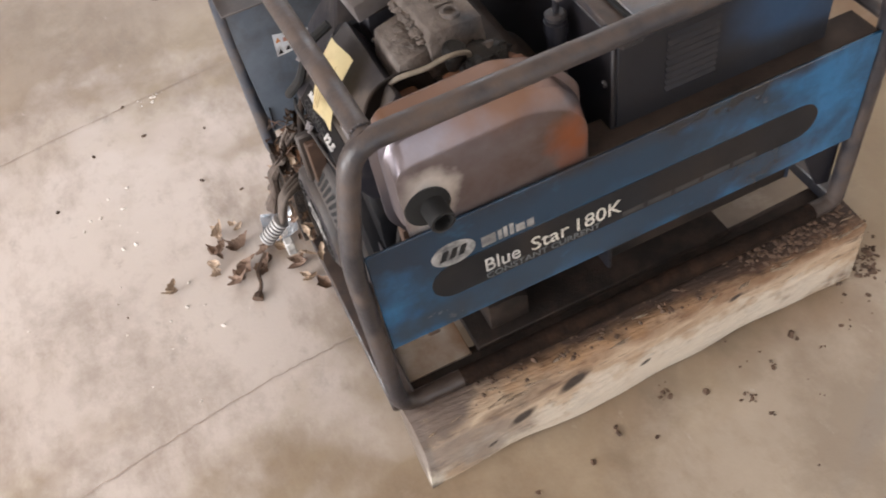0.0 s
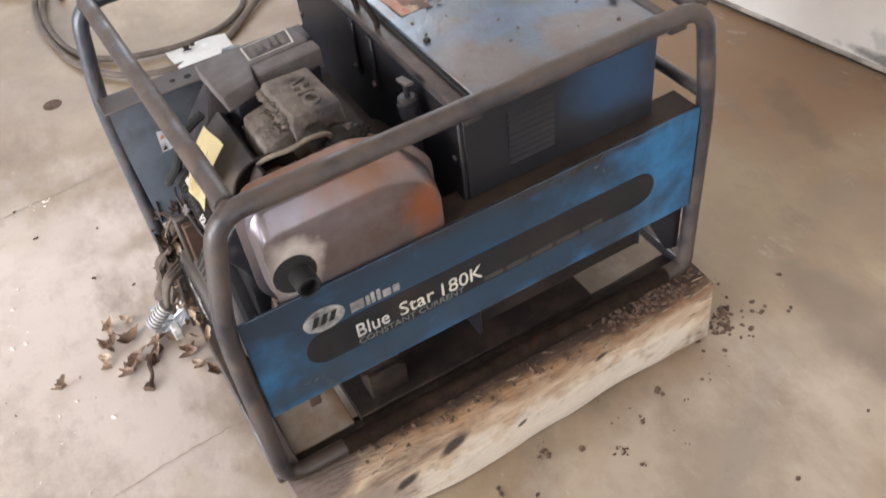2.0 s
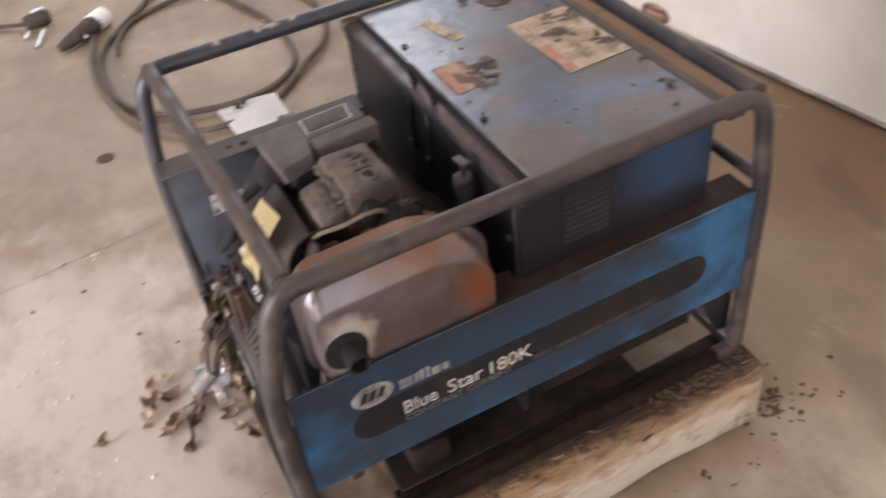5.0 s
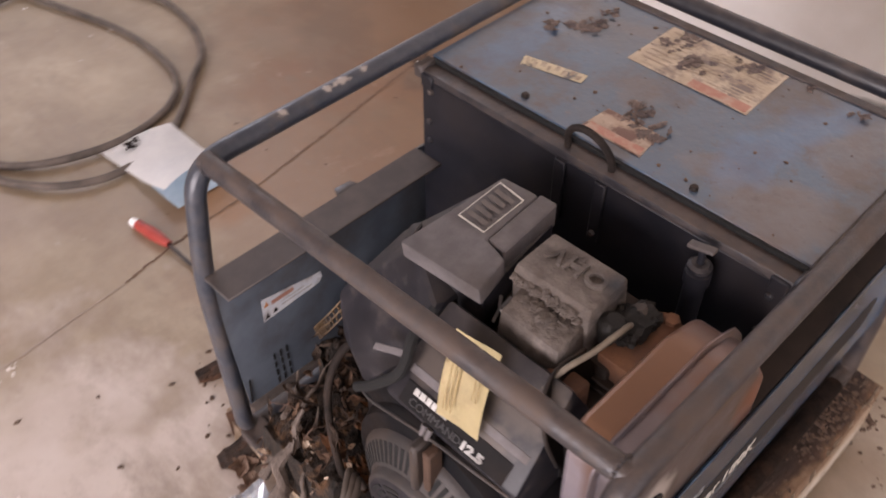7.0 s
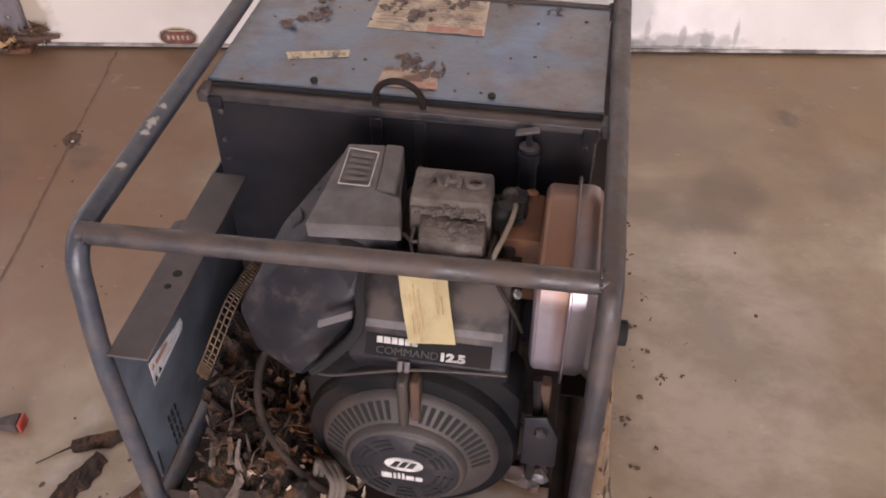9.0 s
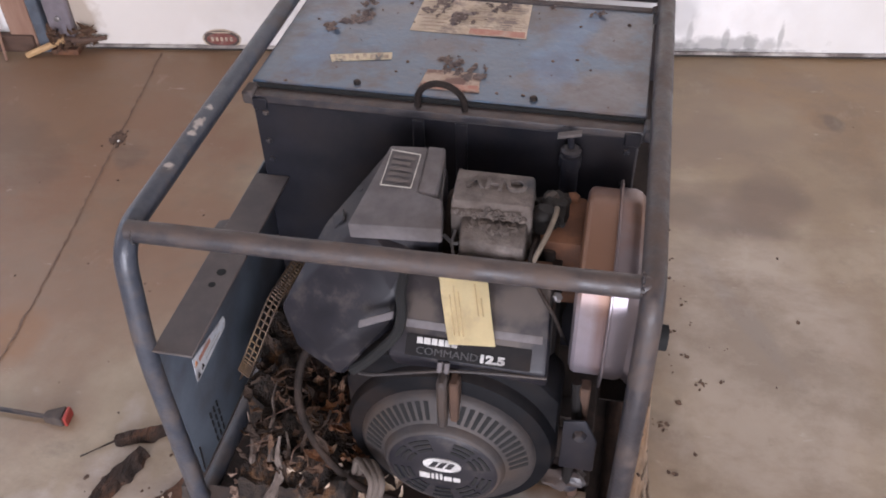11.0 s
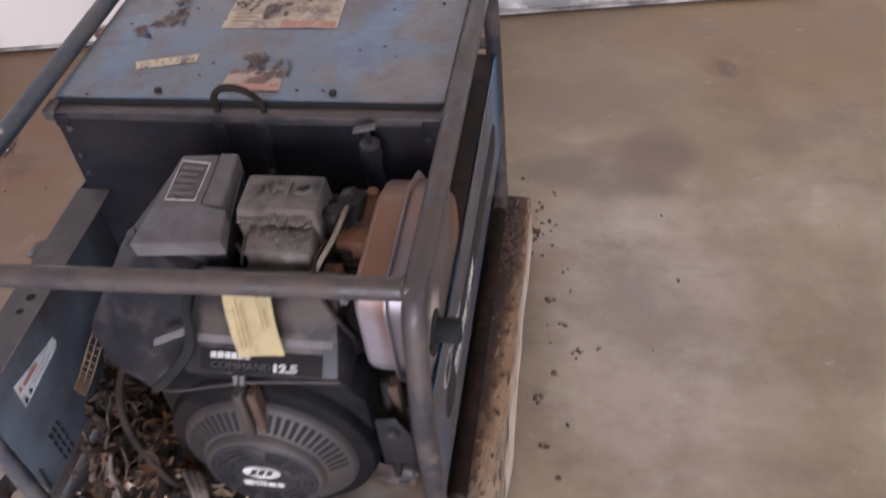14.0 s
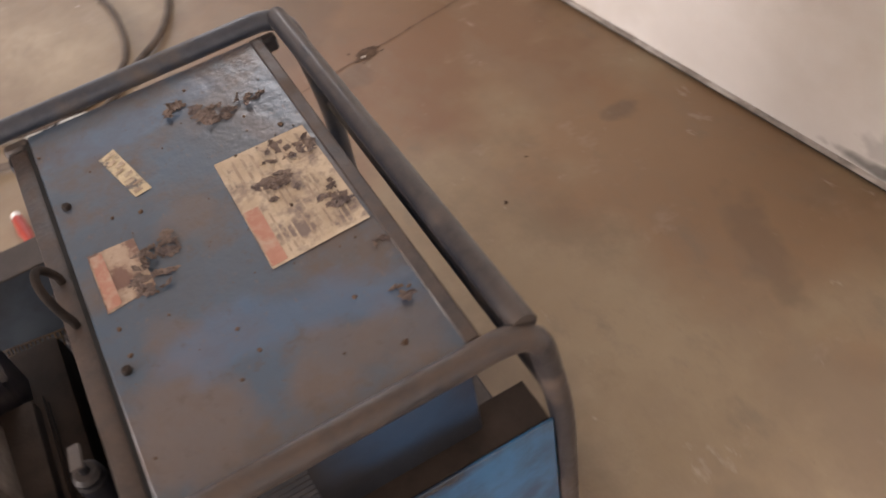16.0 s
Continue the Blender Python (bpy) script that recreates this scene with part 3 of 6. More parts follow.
def hull(points, bevel=0.003, seg=1):
    """The faceted body spanned by its corners, its edges eased."""
    bm = bmesh.new()
    for p in points:
        bm.verts.new(p)
    got = bmesh.ops.convex_hull(bm, input=bm.verts[:])
    bmesh.ops.delete(bm, geom=[v for v in bm.verts if not v.link_faces], context="VERTS")
    bmesh.ops.dissolve_limit(bm, angle_limit=radians(7), verts=bm.verts[:], edges=bm.edges[:])
    if bevel:
        bmesh.ops.bevel(bm, geom=bm.edges[:], offset=bevel, segments=seg, affect="EDGES", profile=0.5)
    return bm


def loft(rings, cap0=True, cap1=True):
    """A skin over outlines of equal count, closed at its ends."""
    bm = bmesh.new()
    rows = [[bm.verts.new(p) for p in ring] for ring in rings]
    k = len(rows[0])
    for a, b in zip(rows, rows[1:]):
        for i in range(k):
            bm.faces.new((a[i], a[(i + 1) % k], b[(i + 1) % k], b[i]))
    if cap0:
        bm.faces.new(rows[0])
    if cap1:
        bm.faces.new(rows[-1][::-1])
    return bm


def clod(at, size, seed, bm=None, rough=0.35):
    """A lumpy cake of dirt."""
    bm = bm or bmesh.new()
    d = bmesh.ops.create_icosphere(bm, subdivisions=3, radius=1)
    for v in d["verts"]:
        q = 1 + rough * noise.noise(v.co * 1.7 + Vector((seed, 0, 0))) + 0.5 * rough * noise.noise(v.co * 4.5 + Vector((0, seed, 0)))
        v.co = Vector(at) + Vector((v.co.x * size[0], v.co.y * size[1], v.co.z * size[2])) * q
    return bm


# ---- the room ----
WALL_X, WALL_LEAN = 1.625, 0.14
WALL_TURN = math.atan(WALL_LEAN)


def ground():
    bm = bmesh.new()
    n = 40
    xs = [-4.6 + 7.0 * i / n for i in range(n + 1)]
    ys = [-4.2 + 8.9 * i / n for i in range(n + 1)]
    v = [[bm.verts.new((x, y, 0)) for y in ys] for x in xs]
    for i in range(n):
        for j in range(n):
            bm.faces.new((v[i][j], v[i + 1][j], v[i + 1][j + 1], v[i][j + 1]))
    low = [bm.verts.new((x, y, -0.15)) for x, y in ((-4.6, -4.2), (2.4, -4.2), (2.4, 4.7), (-4.6, 4.7))]
    bm.faces.new(low)
    return bm


floor = solo("floor", ground(), FLOOR, (0, 0, 0), "worn brown-grey concrete floor with stains and crumbs, darkened under the generator", "floor", kind="structure", smooth=None)


def crack(points, width, rnd):
    """A thin dark groove filler that wanders a little along a line."""
    bm = bmesh.new()
    line = smooth_line([(x, y, 0) for x, y in points], 24)
    left, right = [], []
    for i, p in enumerate(line):
        d = (line[min(i + 1, len(line) - 1)] - line[max(i - 1, 0)]).normalized()
        s = Vector((-d.y, d.x, 0))
        w = width * rnd.uniform(0.35, 1.2)
        q = p + s * rnd.uniform(-0.002, 0.002)
        left.append(bm.verts.new(q + s * w + Vector((0, 0, 0.0012))))
        right.append(bm.verts.new(q - s * w + Vector((0, 0, 0.0012))))
    for i in range(len(line) - 1):
        bm.faces.new((left[i], right[i], right[i + 1], left[i + 1]))
    return bm


rng = random.Random(3)
JOINT = mat("joint_dirt", (0.12, 0.075, 0.05), (0.17, 0.115, 0.08), 40, 0.95, 0.0, 0.2)
FAINT_JOINT = mat("faint_joint_dirt", (0.3, 0.245, 0.205), (0.37, 0.31, 0.265), 40, 0.95, 0.0, 0.2)
solo("floor_joint_1", crack([(0.1, 1.08), (0.21, 1.1), (0.54, 1.145), (0.92, 1.213), (1.42, 1.3)], 0.003, rng), JOINT, (0.1, 1.08, 0), "dark dirt-filled saw joint in the concrete floor", "floor joint", kind="structure", smooth=None)
solo("floor_joint_2", crack([(-2.2, 0.73), (-1.0, 0.92), (-0.42, 1.02), (0.1, 1.08)], 0.0016, rng), FAINT_JOINT, (-0.4, 1.0, 0), "faint worn saw joint in the concrete floor", "floor joint", kind="structure", smooth=None)
solo("floor_joint_3", crack([(-1.6, 0.0), (-0.9, 0.1), (-0.4, 0.19), (-0.16, 0.23), (0.06, 0.247)], 0.0014, rng), FAINT_JOINT, (-0.4, 0.2, 0), "faint hairline crack in the concrete floor", "floor crack", kind="structure", smooth=None)


def wall_place(s, d=0.0, z=0.0):
    """A point at y about s along the far wall, d in front of its face."""
    c, sn = math.cos(WALL_TURN), math.sin(WALL_TURN)
    return Vector((WALL_X - WALL_LEAN * s - d * c, s - d * sn, z))


def wall_box(s0, s1, d0, d1, z0, z1, bevel=0.0, bm=None):
    """A block on the far wall between two ways along it, two depths in front of it and two heights."""
    keep = bm or bmesh.new()
    made = bmesh.new()
    box((-d1, s0, z0), (-d0, s1, z1), bevel, bm=made)
    m = Matrix.Translation((WALL_X, 0, 0)) @ Matrix.Rotation(WALL_TURN, 4, "Z") @ Matrix.Scale(math.sqrt(1 + WALL_LEAN ** 2), 4, (0, 1, 0))
    bmesh.ops.transform(made, verts=made.verts, matrix=m)
    me = bpy.data.meshes.new("tmp")
    made.to_mesh(me)
    made.free()
    keep.from_mesh(me)
    bpy.data.meshes.remove(me)
    return keep


LIP = mat("grimy_door_lip", (0.4, 0.37, 0.34), (0.52, 0.49, 0.46), 12, 0.6, 0.0, 0.1, (0.12, 0.1, 0.09), 7, 0.52, 0.1)
DOOR_END = 1.535
# the sectional door: three panels with a shallow step between, a lip at the foot
DT = math.degrees(WALL_TURN)
# smudges and grime; broad tones at s -0.85 and 1.35 paint dimmer light
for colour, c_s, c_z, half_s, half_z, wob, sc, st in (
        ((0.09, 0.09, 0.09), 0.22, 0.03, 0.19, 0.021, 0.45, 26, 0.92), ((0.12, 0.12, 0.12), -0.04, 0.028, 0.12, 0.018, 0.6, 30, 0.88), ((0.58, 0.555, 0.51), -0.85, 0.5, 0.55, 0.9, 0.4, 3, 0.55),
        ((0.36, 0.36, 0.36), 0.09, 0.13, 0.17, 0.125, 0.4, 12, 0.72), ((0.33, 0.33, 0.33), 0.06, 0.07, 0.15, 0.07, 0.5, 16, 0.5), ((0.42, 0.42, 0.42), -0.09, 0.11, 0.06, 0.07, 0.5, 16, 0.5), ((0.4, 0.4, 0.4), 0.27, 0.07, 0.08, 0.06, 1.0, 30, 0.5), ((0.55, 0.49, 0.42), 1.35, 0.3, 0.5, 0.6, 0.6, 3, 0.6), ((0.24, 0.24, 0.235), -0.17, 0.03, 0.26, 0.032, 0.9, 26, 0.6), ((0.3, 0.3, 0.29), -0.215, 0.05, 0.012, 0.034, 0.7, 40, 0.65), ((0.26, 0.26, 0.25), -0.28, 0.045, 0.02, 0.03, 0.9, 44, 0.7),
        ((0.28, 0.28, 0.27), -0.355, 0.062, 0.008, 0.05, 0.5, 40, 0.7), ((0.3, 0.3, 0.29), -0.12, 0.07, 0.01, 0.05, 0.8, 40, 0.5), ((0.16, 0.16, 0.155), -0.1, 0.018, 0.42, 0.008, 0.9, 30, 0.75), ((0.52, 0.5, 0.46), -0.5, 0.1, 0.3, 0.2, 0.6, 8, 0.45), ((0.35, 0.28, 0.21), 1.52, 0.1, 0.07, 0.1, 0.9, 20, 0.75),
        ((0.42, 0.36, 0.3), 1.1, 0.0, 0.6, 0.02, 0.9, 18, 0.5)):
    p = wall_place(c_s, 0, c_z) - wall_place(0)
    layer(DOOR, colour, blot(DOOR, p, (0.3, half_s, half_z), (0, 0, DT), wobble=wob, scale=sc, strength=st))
garage_door = solo("wall_door", wall_box(-2.8, DOOR_END, -0.06, 0.0, 0.012, 0.56), DOOR, wall_place(0), "dirty white sheet-steel sectional garage door, shut, toned dimmer towards both ends", "garage door", kind="structure")
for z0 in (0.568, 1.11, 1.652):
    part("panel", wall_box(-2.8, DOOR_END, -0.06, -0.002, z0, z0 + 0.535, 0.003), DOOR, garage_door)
part("foot_lip", wall_box(-2.8, DOOR_END, -0.06, 0.009, 0.007, 0.015, 0.002), LIP, garage_door, "grimy pale flat lip along the door's foot")
SEAL = mat("door_seal_rubber", (0.02, 0.016, 0.014), (0.035, 0.028, 0.024), 40, 0.8, 0.0, 0.2)
part("seal", wall_box(-2.8, DOOR_END, -0.06, 0.004, 0.0, 0.0068), SEAL, garage_door, "black rubber foot seal")
solo("wall_header", wall_box(-2.8, DOOR_END, -0.12, -0.03, 2.19, 2.8), PLASTER, wall_place(0, z=2.2), "plain wall above the garage door", "wall", kind="structure")
solo("wall_east_south", wall_box(-4.25, -2.8, -0.12, 0.0, 0, 2.8), PLASTER, wall_place(-3.4), "plain pale wall beside the garage door", "wall", kind="structure")
for k, (s0, s1, z0, z1) in enumerate(((1.72, 2.25, 0.0, 2.8), (4.05, 4.75, 0.0, 2.8), (2.25, 4.05, 0.0, 1.5), (2.25, 4.05, 2.4, 2.8))):
    solo("wall_east_north_%d" % (k + 1), wall_box(s0, s1, -0.12, 0.0, z0, z1), DOOR, wall_place((s0 + s1) / 2, 0, z0), "white painted wall beside the garage door", "wall", kind="structure")
solo("sill_plate", wall_box(1.655, 4.7, 0.002, 0.03, 0.0, 0.05, 0.004), DARK_WOOD, wall_place(2.5), "dark stained timber plate along the wall's foot", "sill plate", kind="structure")
solo("door_jamb_1", wall_box(1.645, 1.72, -0.12, 0.02, 0.0, 2.19, 0.004), JAMB_WOOD, wall_place(1.62), "scuffed brown timber door jamb", "door jamb", kind="structure")
solo("door_track", wall_box(1.608, 1.642, -0.04, 0.03, 0.0, 2.19, 0.003), INNER_BLUE, wall_place(1.555), "dark blue-grey steel door track", "door track", kind="structure")
solo("wall_gap_fill", wall_box(DOOR_END, 1.645, -0.12, -0.062, 0.0, 2.19), DARK_WOOD, wall_place(1.55), "dark gap behind the door track", "wall", kind="structure")

# the other walls, with the doorway behind the walk and the side window
solo("wall_west_south", box((-4.6, -4.2, 0), (-4.45, -2.3, 2.8)), PLASTER, (-4.5, -3, 0), "plain pale wall", "wall", kind="structure")
solo("wall_west_north", box((-4.6, 1.1, 0), (-4.45, 4.7, 2.8)), PLASTER, (-4.5, 3, 0), "plain pale wall", "wall", kind="structure")
solo("wall_west_header", box((-4.6, -2.3, 2.5), (-4.45, 1.1, 2.8)), PLASTER, (-4.5, 0, 2.5), "plain wall over the open doorway", "wall", kind="structure")
solo("wall_south_west", box((-4.6, -4.35, 0), (-1.0, -4.2, 2.8)), PLASTER, (-4, -4.3, 0), "plain pale wall", "wall", kind="structure")
solo("wall_south_east", box((1.2, -4.35, 0), (2.4, -4.2, 2.8)), PLASTER, (1, -4.3, 0), "plain pale wall", "wall", kind="structure")
solo("wall_south_header", box((-1.0, -4.35, 2.5), (1.2, -4.2, 2.8)), PLASTER, (-2, -4.3, 2.5), "plain wall over the opening added for the south fill", "wall", kind="structure")
solo("wall_north_low", box((-4.6, 4.45, 0), (1.2, 4.6, 1.0)), PLASTER, (-1, 4.5, 0), "plain pale wall under the window", "wall", kind="structure")
solo("wall_north_high", box((-4.6, 4.45, 2.3), (1.2, 4.6, 2.8)), PLASTER, (-1, 4.5, 2.3), "plain pale wall over the window", "wall", kind="structure")
solo("wall_north_west", box((-4.6, 4.45, 1.0), (-1.1, 4.6, 2.3)), PLASTER, (-3, 4.5, 1), "plain pale wall beside the window", "wall", kind="structure")
solo("ceiling", box((-4.6, -4.35, 2.8), (2.4, 4.7, 2.92)), PLASTER, (-1, 0, 2.8), "plain pale ceiling", "ceiling", kind="structure")

# the oval badge low on the door
BADGE_DARK = mat("badge_dark_print", (0.06, 0.045, 0.04), (0.09, 0.065, 0.055), 60, 0.5, 0.0, 0.03)
BADGE_RED = mat("badge_red_print", (0.16, 0.05, 0.04), (0.22, 0.075, 0.06), 60, 0.5, 0.0, 0.03, (0.2, 0.13, 0.11), 60, 0.6)


def wall_oval(s, z, a, b, d0, d1, hole=0.0):
    bm = bmesh.new()
    k = 32
    ring = []
    for w in (d0, d1):
        ring.append([bm.verts.new(wall_place(s + a * math.cos(2 * math.pi * i / k), w, z + b * math.sin(2 * math.pi * i / k))) for i in range(k)])
    bm.faces.new(ring[1])
    bm.faces.new(ring[0][::-1])
    for i in range(k):
        bm.faces.new((ring[0][i], ring[0][(i + 1) % k], ring[1][(i + 1) % k], ring[1][i]))
    return bm


badge = thing("oval_badge", wall_place(1.135, 0.001, 0.03), "small oval red and dark badge on the white door", "badge")
part("rim", wall_oval(1.135, 0.034, 0.054, 0.03, 0.0005, 0.0025), TAN_LABEL, badge, "tan outer rim")
part("ring", wall_oval(1.135, 0.034, 0.049, 0.026, 0.0025, 0.003), BADGE_DARK, badge, "dark oval ring")
part("field", wall_oval(1.135, 0.034, 0.042, 0.018, 0.003, 0.0035), BADGE_RED, badge, "red oval field")
for k in range(5):
    q = 1.135 + 0.026 - 0.013 * k
    part("bar", wall_box(q - 0.0035, q + 0.0035, 0.0035, 0.004, 0.028, 0.04), TAN_LABEL, badge)
part("bar", wall_oval(1.135, 0.054, 0.03, 0.002, 0.003, 0.0036), TAN_LABEL, badge)

# bits round the door's edge
bracket = thing("floor_bracket", wall_place(1.49, 0.03, 0.0), "rust-stained steel track bracket beside the door", "bracket")
part("plate", wall_box(1.535, 1.603, 0.0, 0.02, 0.018, 0.3, 0.004), MUFFLER_BACK, bracket, "stained grey bracket plate")
part("foot", wall_box(1.53, 1.606, 0.0, 0.045, 0.0, 0.018, 0.003), RUST, bracket, "rusty foot of the bracket")
part("bolt", lathe([(0, 0), (0.008, 0), (0.008, 0.006), (0, 0.009)], wall_place(1.57, 0.02, 0.1), (-1, -0.07, 0), 8), STEEL, bracket)
solo("stick", pipe([wall_place(1.59, 0.03, 0.04), wall_place(1.52, 0.035, 0.043), wall_place(1.45, 0.02, 0.043)], [0.012, 0.009, 0.006], 8), DARK_WOOD, wall_place(1.52, 0.03, 0.03), "short dark stick lodged at the door's edge", "stick")
solo("cane", pipe([wall_place(1.67, 0.06, 0.008), wall_place(1.62, 0.045, 0.024), wall_place(1.56, 0.035, 0.045)], 0.009, 8), STRAW, wall_place(1.67, 0.06, 0), "yellow-brown cane leaning on the door jamb", "cane")
solo("strap", pipe(smooth_line([wall_place(1.785, 0.045, 0.01), wall_place(1.79, 0.04, 0.04), wall_place(1.81, 0.02, 0.09), wall_place(1.85, 0.014, 0.2), wall_place(1.88, 0.014, 0.5)]), 0.013, 8), BLACK, wall_place(1.93, 0.06, 0), "dark strap hanging down the wall to the floor", "strap")
solo("cord", pipe(smooth_line([wall_place(1.72, 0.08, 0.004), wall_place(1.735, 0.05, 0.04), wall_place(1.75, 0.01, 0.15), wall_place(1.76, 0.008, 0.6)]), 0.004, 6), JAMB_WOOD, wall_place(1.79, 0.12, 0), "thin brown cord hanging down the wall", "cord")
pile_rng = random.Random(11)
bm = bmesh.new()
for k in range(40):
    leaf(wall_place(pile_rng.uniform(1.48, 1.6), pile_rng.uniform(0.005, 0.05), pile_rng.uniform(0.008, 0.07)), pile_rng.uniform(0.02, 0.06), pile_rng.uniform(0.008, 0.02), pile_rng.uniform(0, 6.28), 0.3, pile_rng, bm, 1.2)
solo("leaf_litter", bm, DARK_LEAF, wall_place(1.45, 0.03, 0), "dry brown litter caught in the corner by the door", "litter", kind="stuff", smooth=None)

# ---- the skid timbers ----


def timber(lo, hi, seed, rot=0.0):
    """A weathered beam with dented, uneven edges; rot eats into its end."""
    bm = bmesh.new()
    nx, ny, nz = 46, 8, 8
    lo, hi = Vector(lo), Vector(hi)
    grid = {}

    def vert(i, j, k):
        if (i, j, k) not in grid:
            p = Vector((lo.x + (hi.x - lo.x) * i / nx, lo.y + (hi.y - lo.y) * j / ny, lo.z + (hi.z - lo.z) * k / nz))
            q = p * 9 + Vector((seed, seed, 0))
            edge = (j in (0, ny)) + (k in (0, nz)) + (i in (0, nx))
            d = Vector((noise.noise(q), noise.noise(q + Vector((9, 0, 0))), noise.noise(q + Vector((0, 9, 0))))) * 0.004 * edge
            if edge > 1:
                c = (lo + hi) / 2
                d += Vector((0, (c.y - p.y) * 0.05, (c.z - p.z) * 0.05))
            if rot and i < nx * 0.14 and k > 2:
                e = max(0, noise.noise(p * 40) * 0.6 + 0.5) * rot * (1 - i / (nx * 0.14))
                d.z -= e * 0.6
                d.x += e * 0.5 if i == 0 else 0
            if k == 0:
                d.z = max(d.z, 0)
            grid[i, j, k] = bm.verts.new(p + d)
        return grid[i, j, k]
    for i in range(nx):
        for j in range(ny):
            bm.faces.new([vert(i, j, 0), vert(i, j + 1, 0), vert(i + 1, j + 1, 0), vert(i + 1, j, 0)])
            bm.faces.new([vert(i, j, nz), vert(i + 1, j, nz), vert(i + 1, j + 1, nz), vert(i, j + 1, nz)])
        for k in range(nz):
            bm.faces.new([vert(i, 0, k), vert(i + 1, 0, k), vert(i + 1, 0, k + 1), vert(i, 0, k + 1)])
            bm.faces.new([vert(i, ny, k), vert(i, ny, k + 1), vert(i + 1, ny, k + 1), vert(i + 1, ny, k)])
    for j in range(ny):
        for k in range(nz):
            bm.faces.new([vert(0, j, k), vert(0, j, k + 1), vert(0, j + 1, k + 1), vert(0, j + 1, k)])
            bm.faces.new([vert(nx, j, k), vert(nx, j + 1, k), vert(nx, j + 1, k + 1), vert(nx, j, k + 1)])
    return bm


# timber darker along its inner half, rust-brown patches on top, knots on its side
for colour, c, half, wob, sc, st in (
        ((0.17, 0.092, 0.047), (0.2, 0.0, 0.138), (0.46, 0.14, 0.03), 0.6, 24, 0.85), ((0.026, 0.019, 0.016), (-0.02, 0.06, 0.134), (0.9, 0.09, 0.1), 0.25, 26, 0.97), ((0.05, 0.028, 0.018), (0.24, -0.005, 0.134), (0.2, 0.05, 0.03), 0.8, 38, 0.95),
        ((0.05, 0.03, 0.02), (0.08, -0.015, 0.134), (0.3, 0.03, 0.02), 1.0, 45, 0.85), ((0.34, 0.2, 0.1), (-0.1, -0.02, 0.134), (0.26, 0.035, 0.03), 0.9, 30, 0.55), ((0.1, 0.08, 0.066), (-0.37, 0.0, 0.067), (0.02, 0.3, 0.3), 0.6, 20, 0.9), ((0.13, 0.1, 0.08), (-0.3, 0.0, 0.134), (0.09, 0.06, 0.03), 0.8, 26, 0.8),
        ((0.56, 0.51, 0.43), (0.05, -0.056, 0.03), (0.45, 0.03, 0.065), 0.9, 30, 0.8), ((0.2, 0.17, 0.15), (-0.3, -0.05, 0.06), (0.1, 0.05, 0.07), 0.8, 26, 0.7),
        ((0.13, 0.1, 0.085), (-0.33, -0.005, 0.134), (0.07, 0.1, 0.03), 0.5, 26, 0.9),
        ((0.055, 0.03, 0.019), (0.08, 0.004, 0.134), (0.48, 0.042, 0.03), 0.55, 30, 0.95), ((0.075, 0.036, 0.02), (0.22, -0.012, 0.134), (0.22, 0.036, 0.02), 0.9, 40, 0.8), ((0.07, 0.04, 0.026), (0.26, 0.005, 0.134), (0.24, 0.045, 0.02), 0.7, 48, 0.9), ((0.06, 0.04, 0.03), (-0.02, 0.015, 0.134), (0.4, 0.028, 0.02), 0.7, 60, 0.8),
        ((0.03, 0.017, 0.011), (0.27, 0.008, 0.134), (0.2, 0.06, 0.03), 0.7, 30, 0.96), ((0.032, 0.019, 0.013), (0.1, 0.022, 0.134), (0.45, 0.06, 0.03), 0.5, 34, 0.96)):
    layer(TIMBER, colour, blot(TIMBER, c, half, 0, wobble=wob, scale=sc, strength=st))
for kx, kz, ks in ((-0.22, 0.075, 0.02), (-0.135, 0.1, 0.022), (-0.27, 0.04, 0.008), (0.13, 0.11, 0.01), (-0.02, 0.06, 0.008)):
    layer(TIMBER, (0.03, 0.022, 0.018), blot(TIMBER, (kx, -0.05, kz), (ks * 1.5, 0.03, ks * 0.7), (0, -25, 0), wobble=0.3, scale=40, strength=0.95))
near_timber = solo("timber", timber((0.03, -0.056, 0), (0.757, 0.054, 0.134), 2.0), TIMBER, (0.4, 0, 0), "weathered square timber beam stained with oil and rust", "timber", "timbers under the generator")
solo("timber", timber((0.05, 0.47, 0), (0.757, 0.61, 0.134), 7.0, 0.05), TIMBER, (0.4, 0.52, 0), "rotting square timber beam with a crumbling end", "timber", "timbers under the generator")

# splinters standing off the timbers' upper edges
sp = random.Random(31)
shard = bmesh.new()
ring = [shard.verts.new(p) for p in ((-0.5, 0, 0), (-0.1, 0.5, 0.1), (0.5, 0.1, 0.3), (0.1, -0.4, 0.1), (0, 0, 0.6))]
for k in range(4):
    shard.faces.new((ring[k], ring[(k + 1) % 4], ring[4]))
shard.faces.new(ring[:4][::-1])
shard_mesh = mesh_of("splinter", shard, TIMBER)
for k in range(46):
    ob = new("splinter", shard_mesh)
    ob.parent = near_timber
    x = sp.uniform(0.04, 0.75) - 0.4
    ob.location = (x, sp.choice((-0.0545, -0.05, -0.03, 0.0)) + sp.uniform(-0.002, 0.004), 0.1325)
    ob.scale = (sp.uniform(0.01, 0.04), sp.uniform(0.003, 0.007), sp.uniform(0.003, 0.008))
    ob.rotation_euler = (0, sp.uniform(-0.1, 0.1), sp.uniform(-0.25, 0.25))

# ---- the generator: welded tube cage ----
gen = thing("welding_generator", (0.38, 0.26, 0.134), "dirty blue engine-driven welding generator in a dark tube cage on timbers", "generator")
gen.location, gen.scale = (0.3834, 0.2717, 0.134), (1.01, 1.045, 1.022)
R = 0.0122
W = 0.533
TOP = 0.613
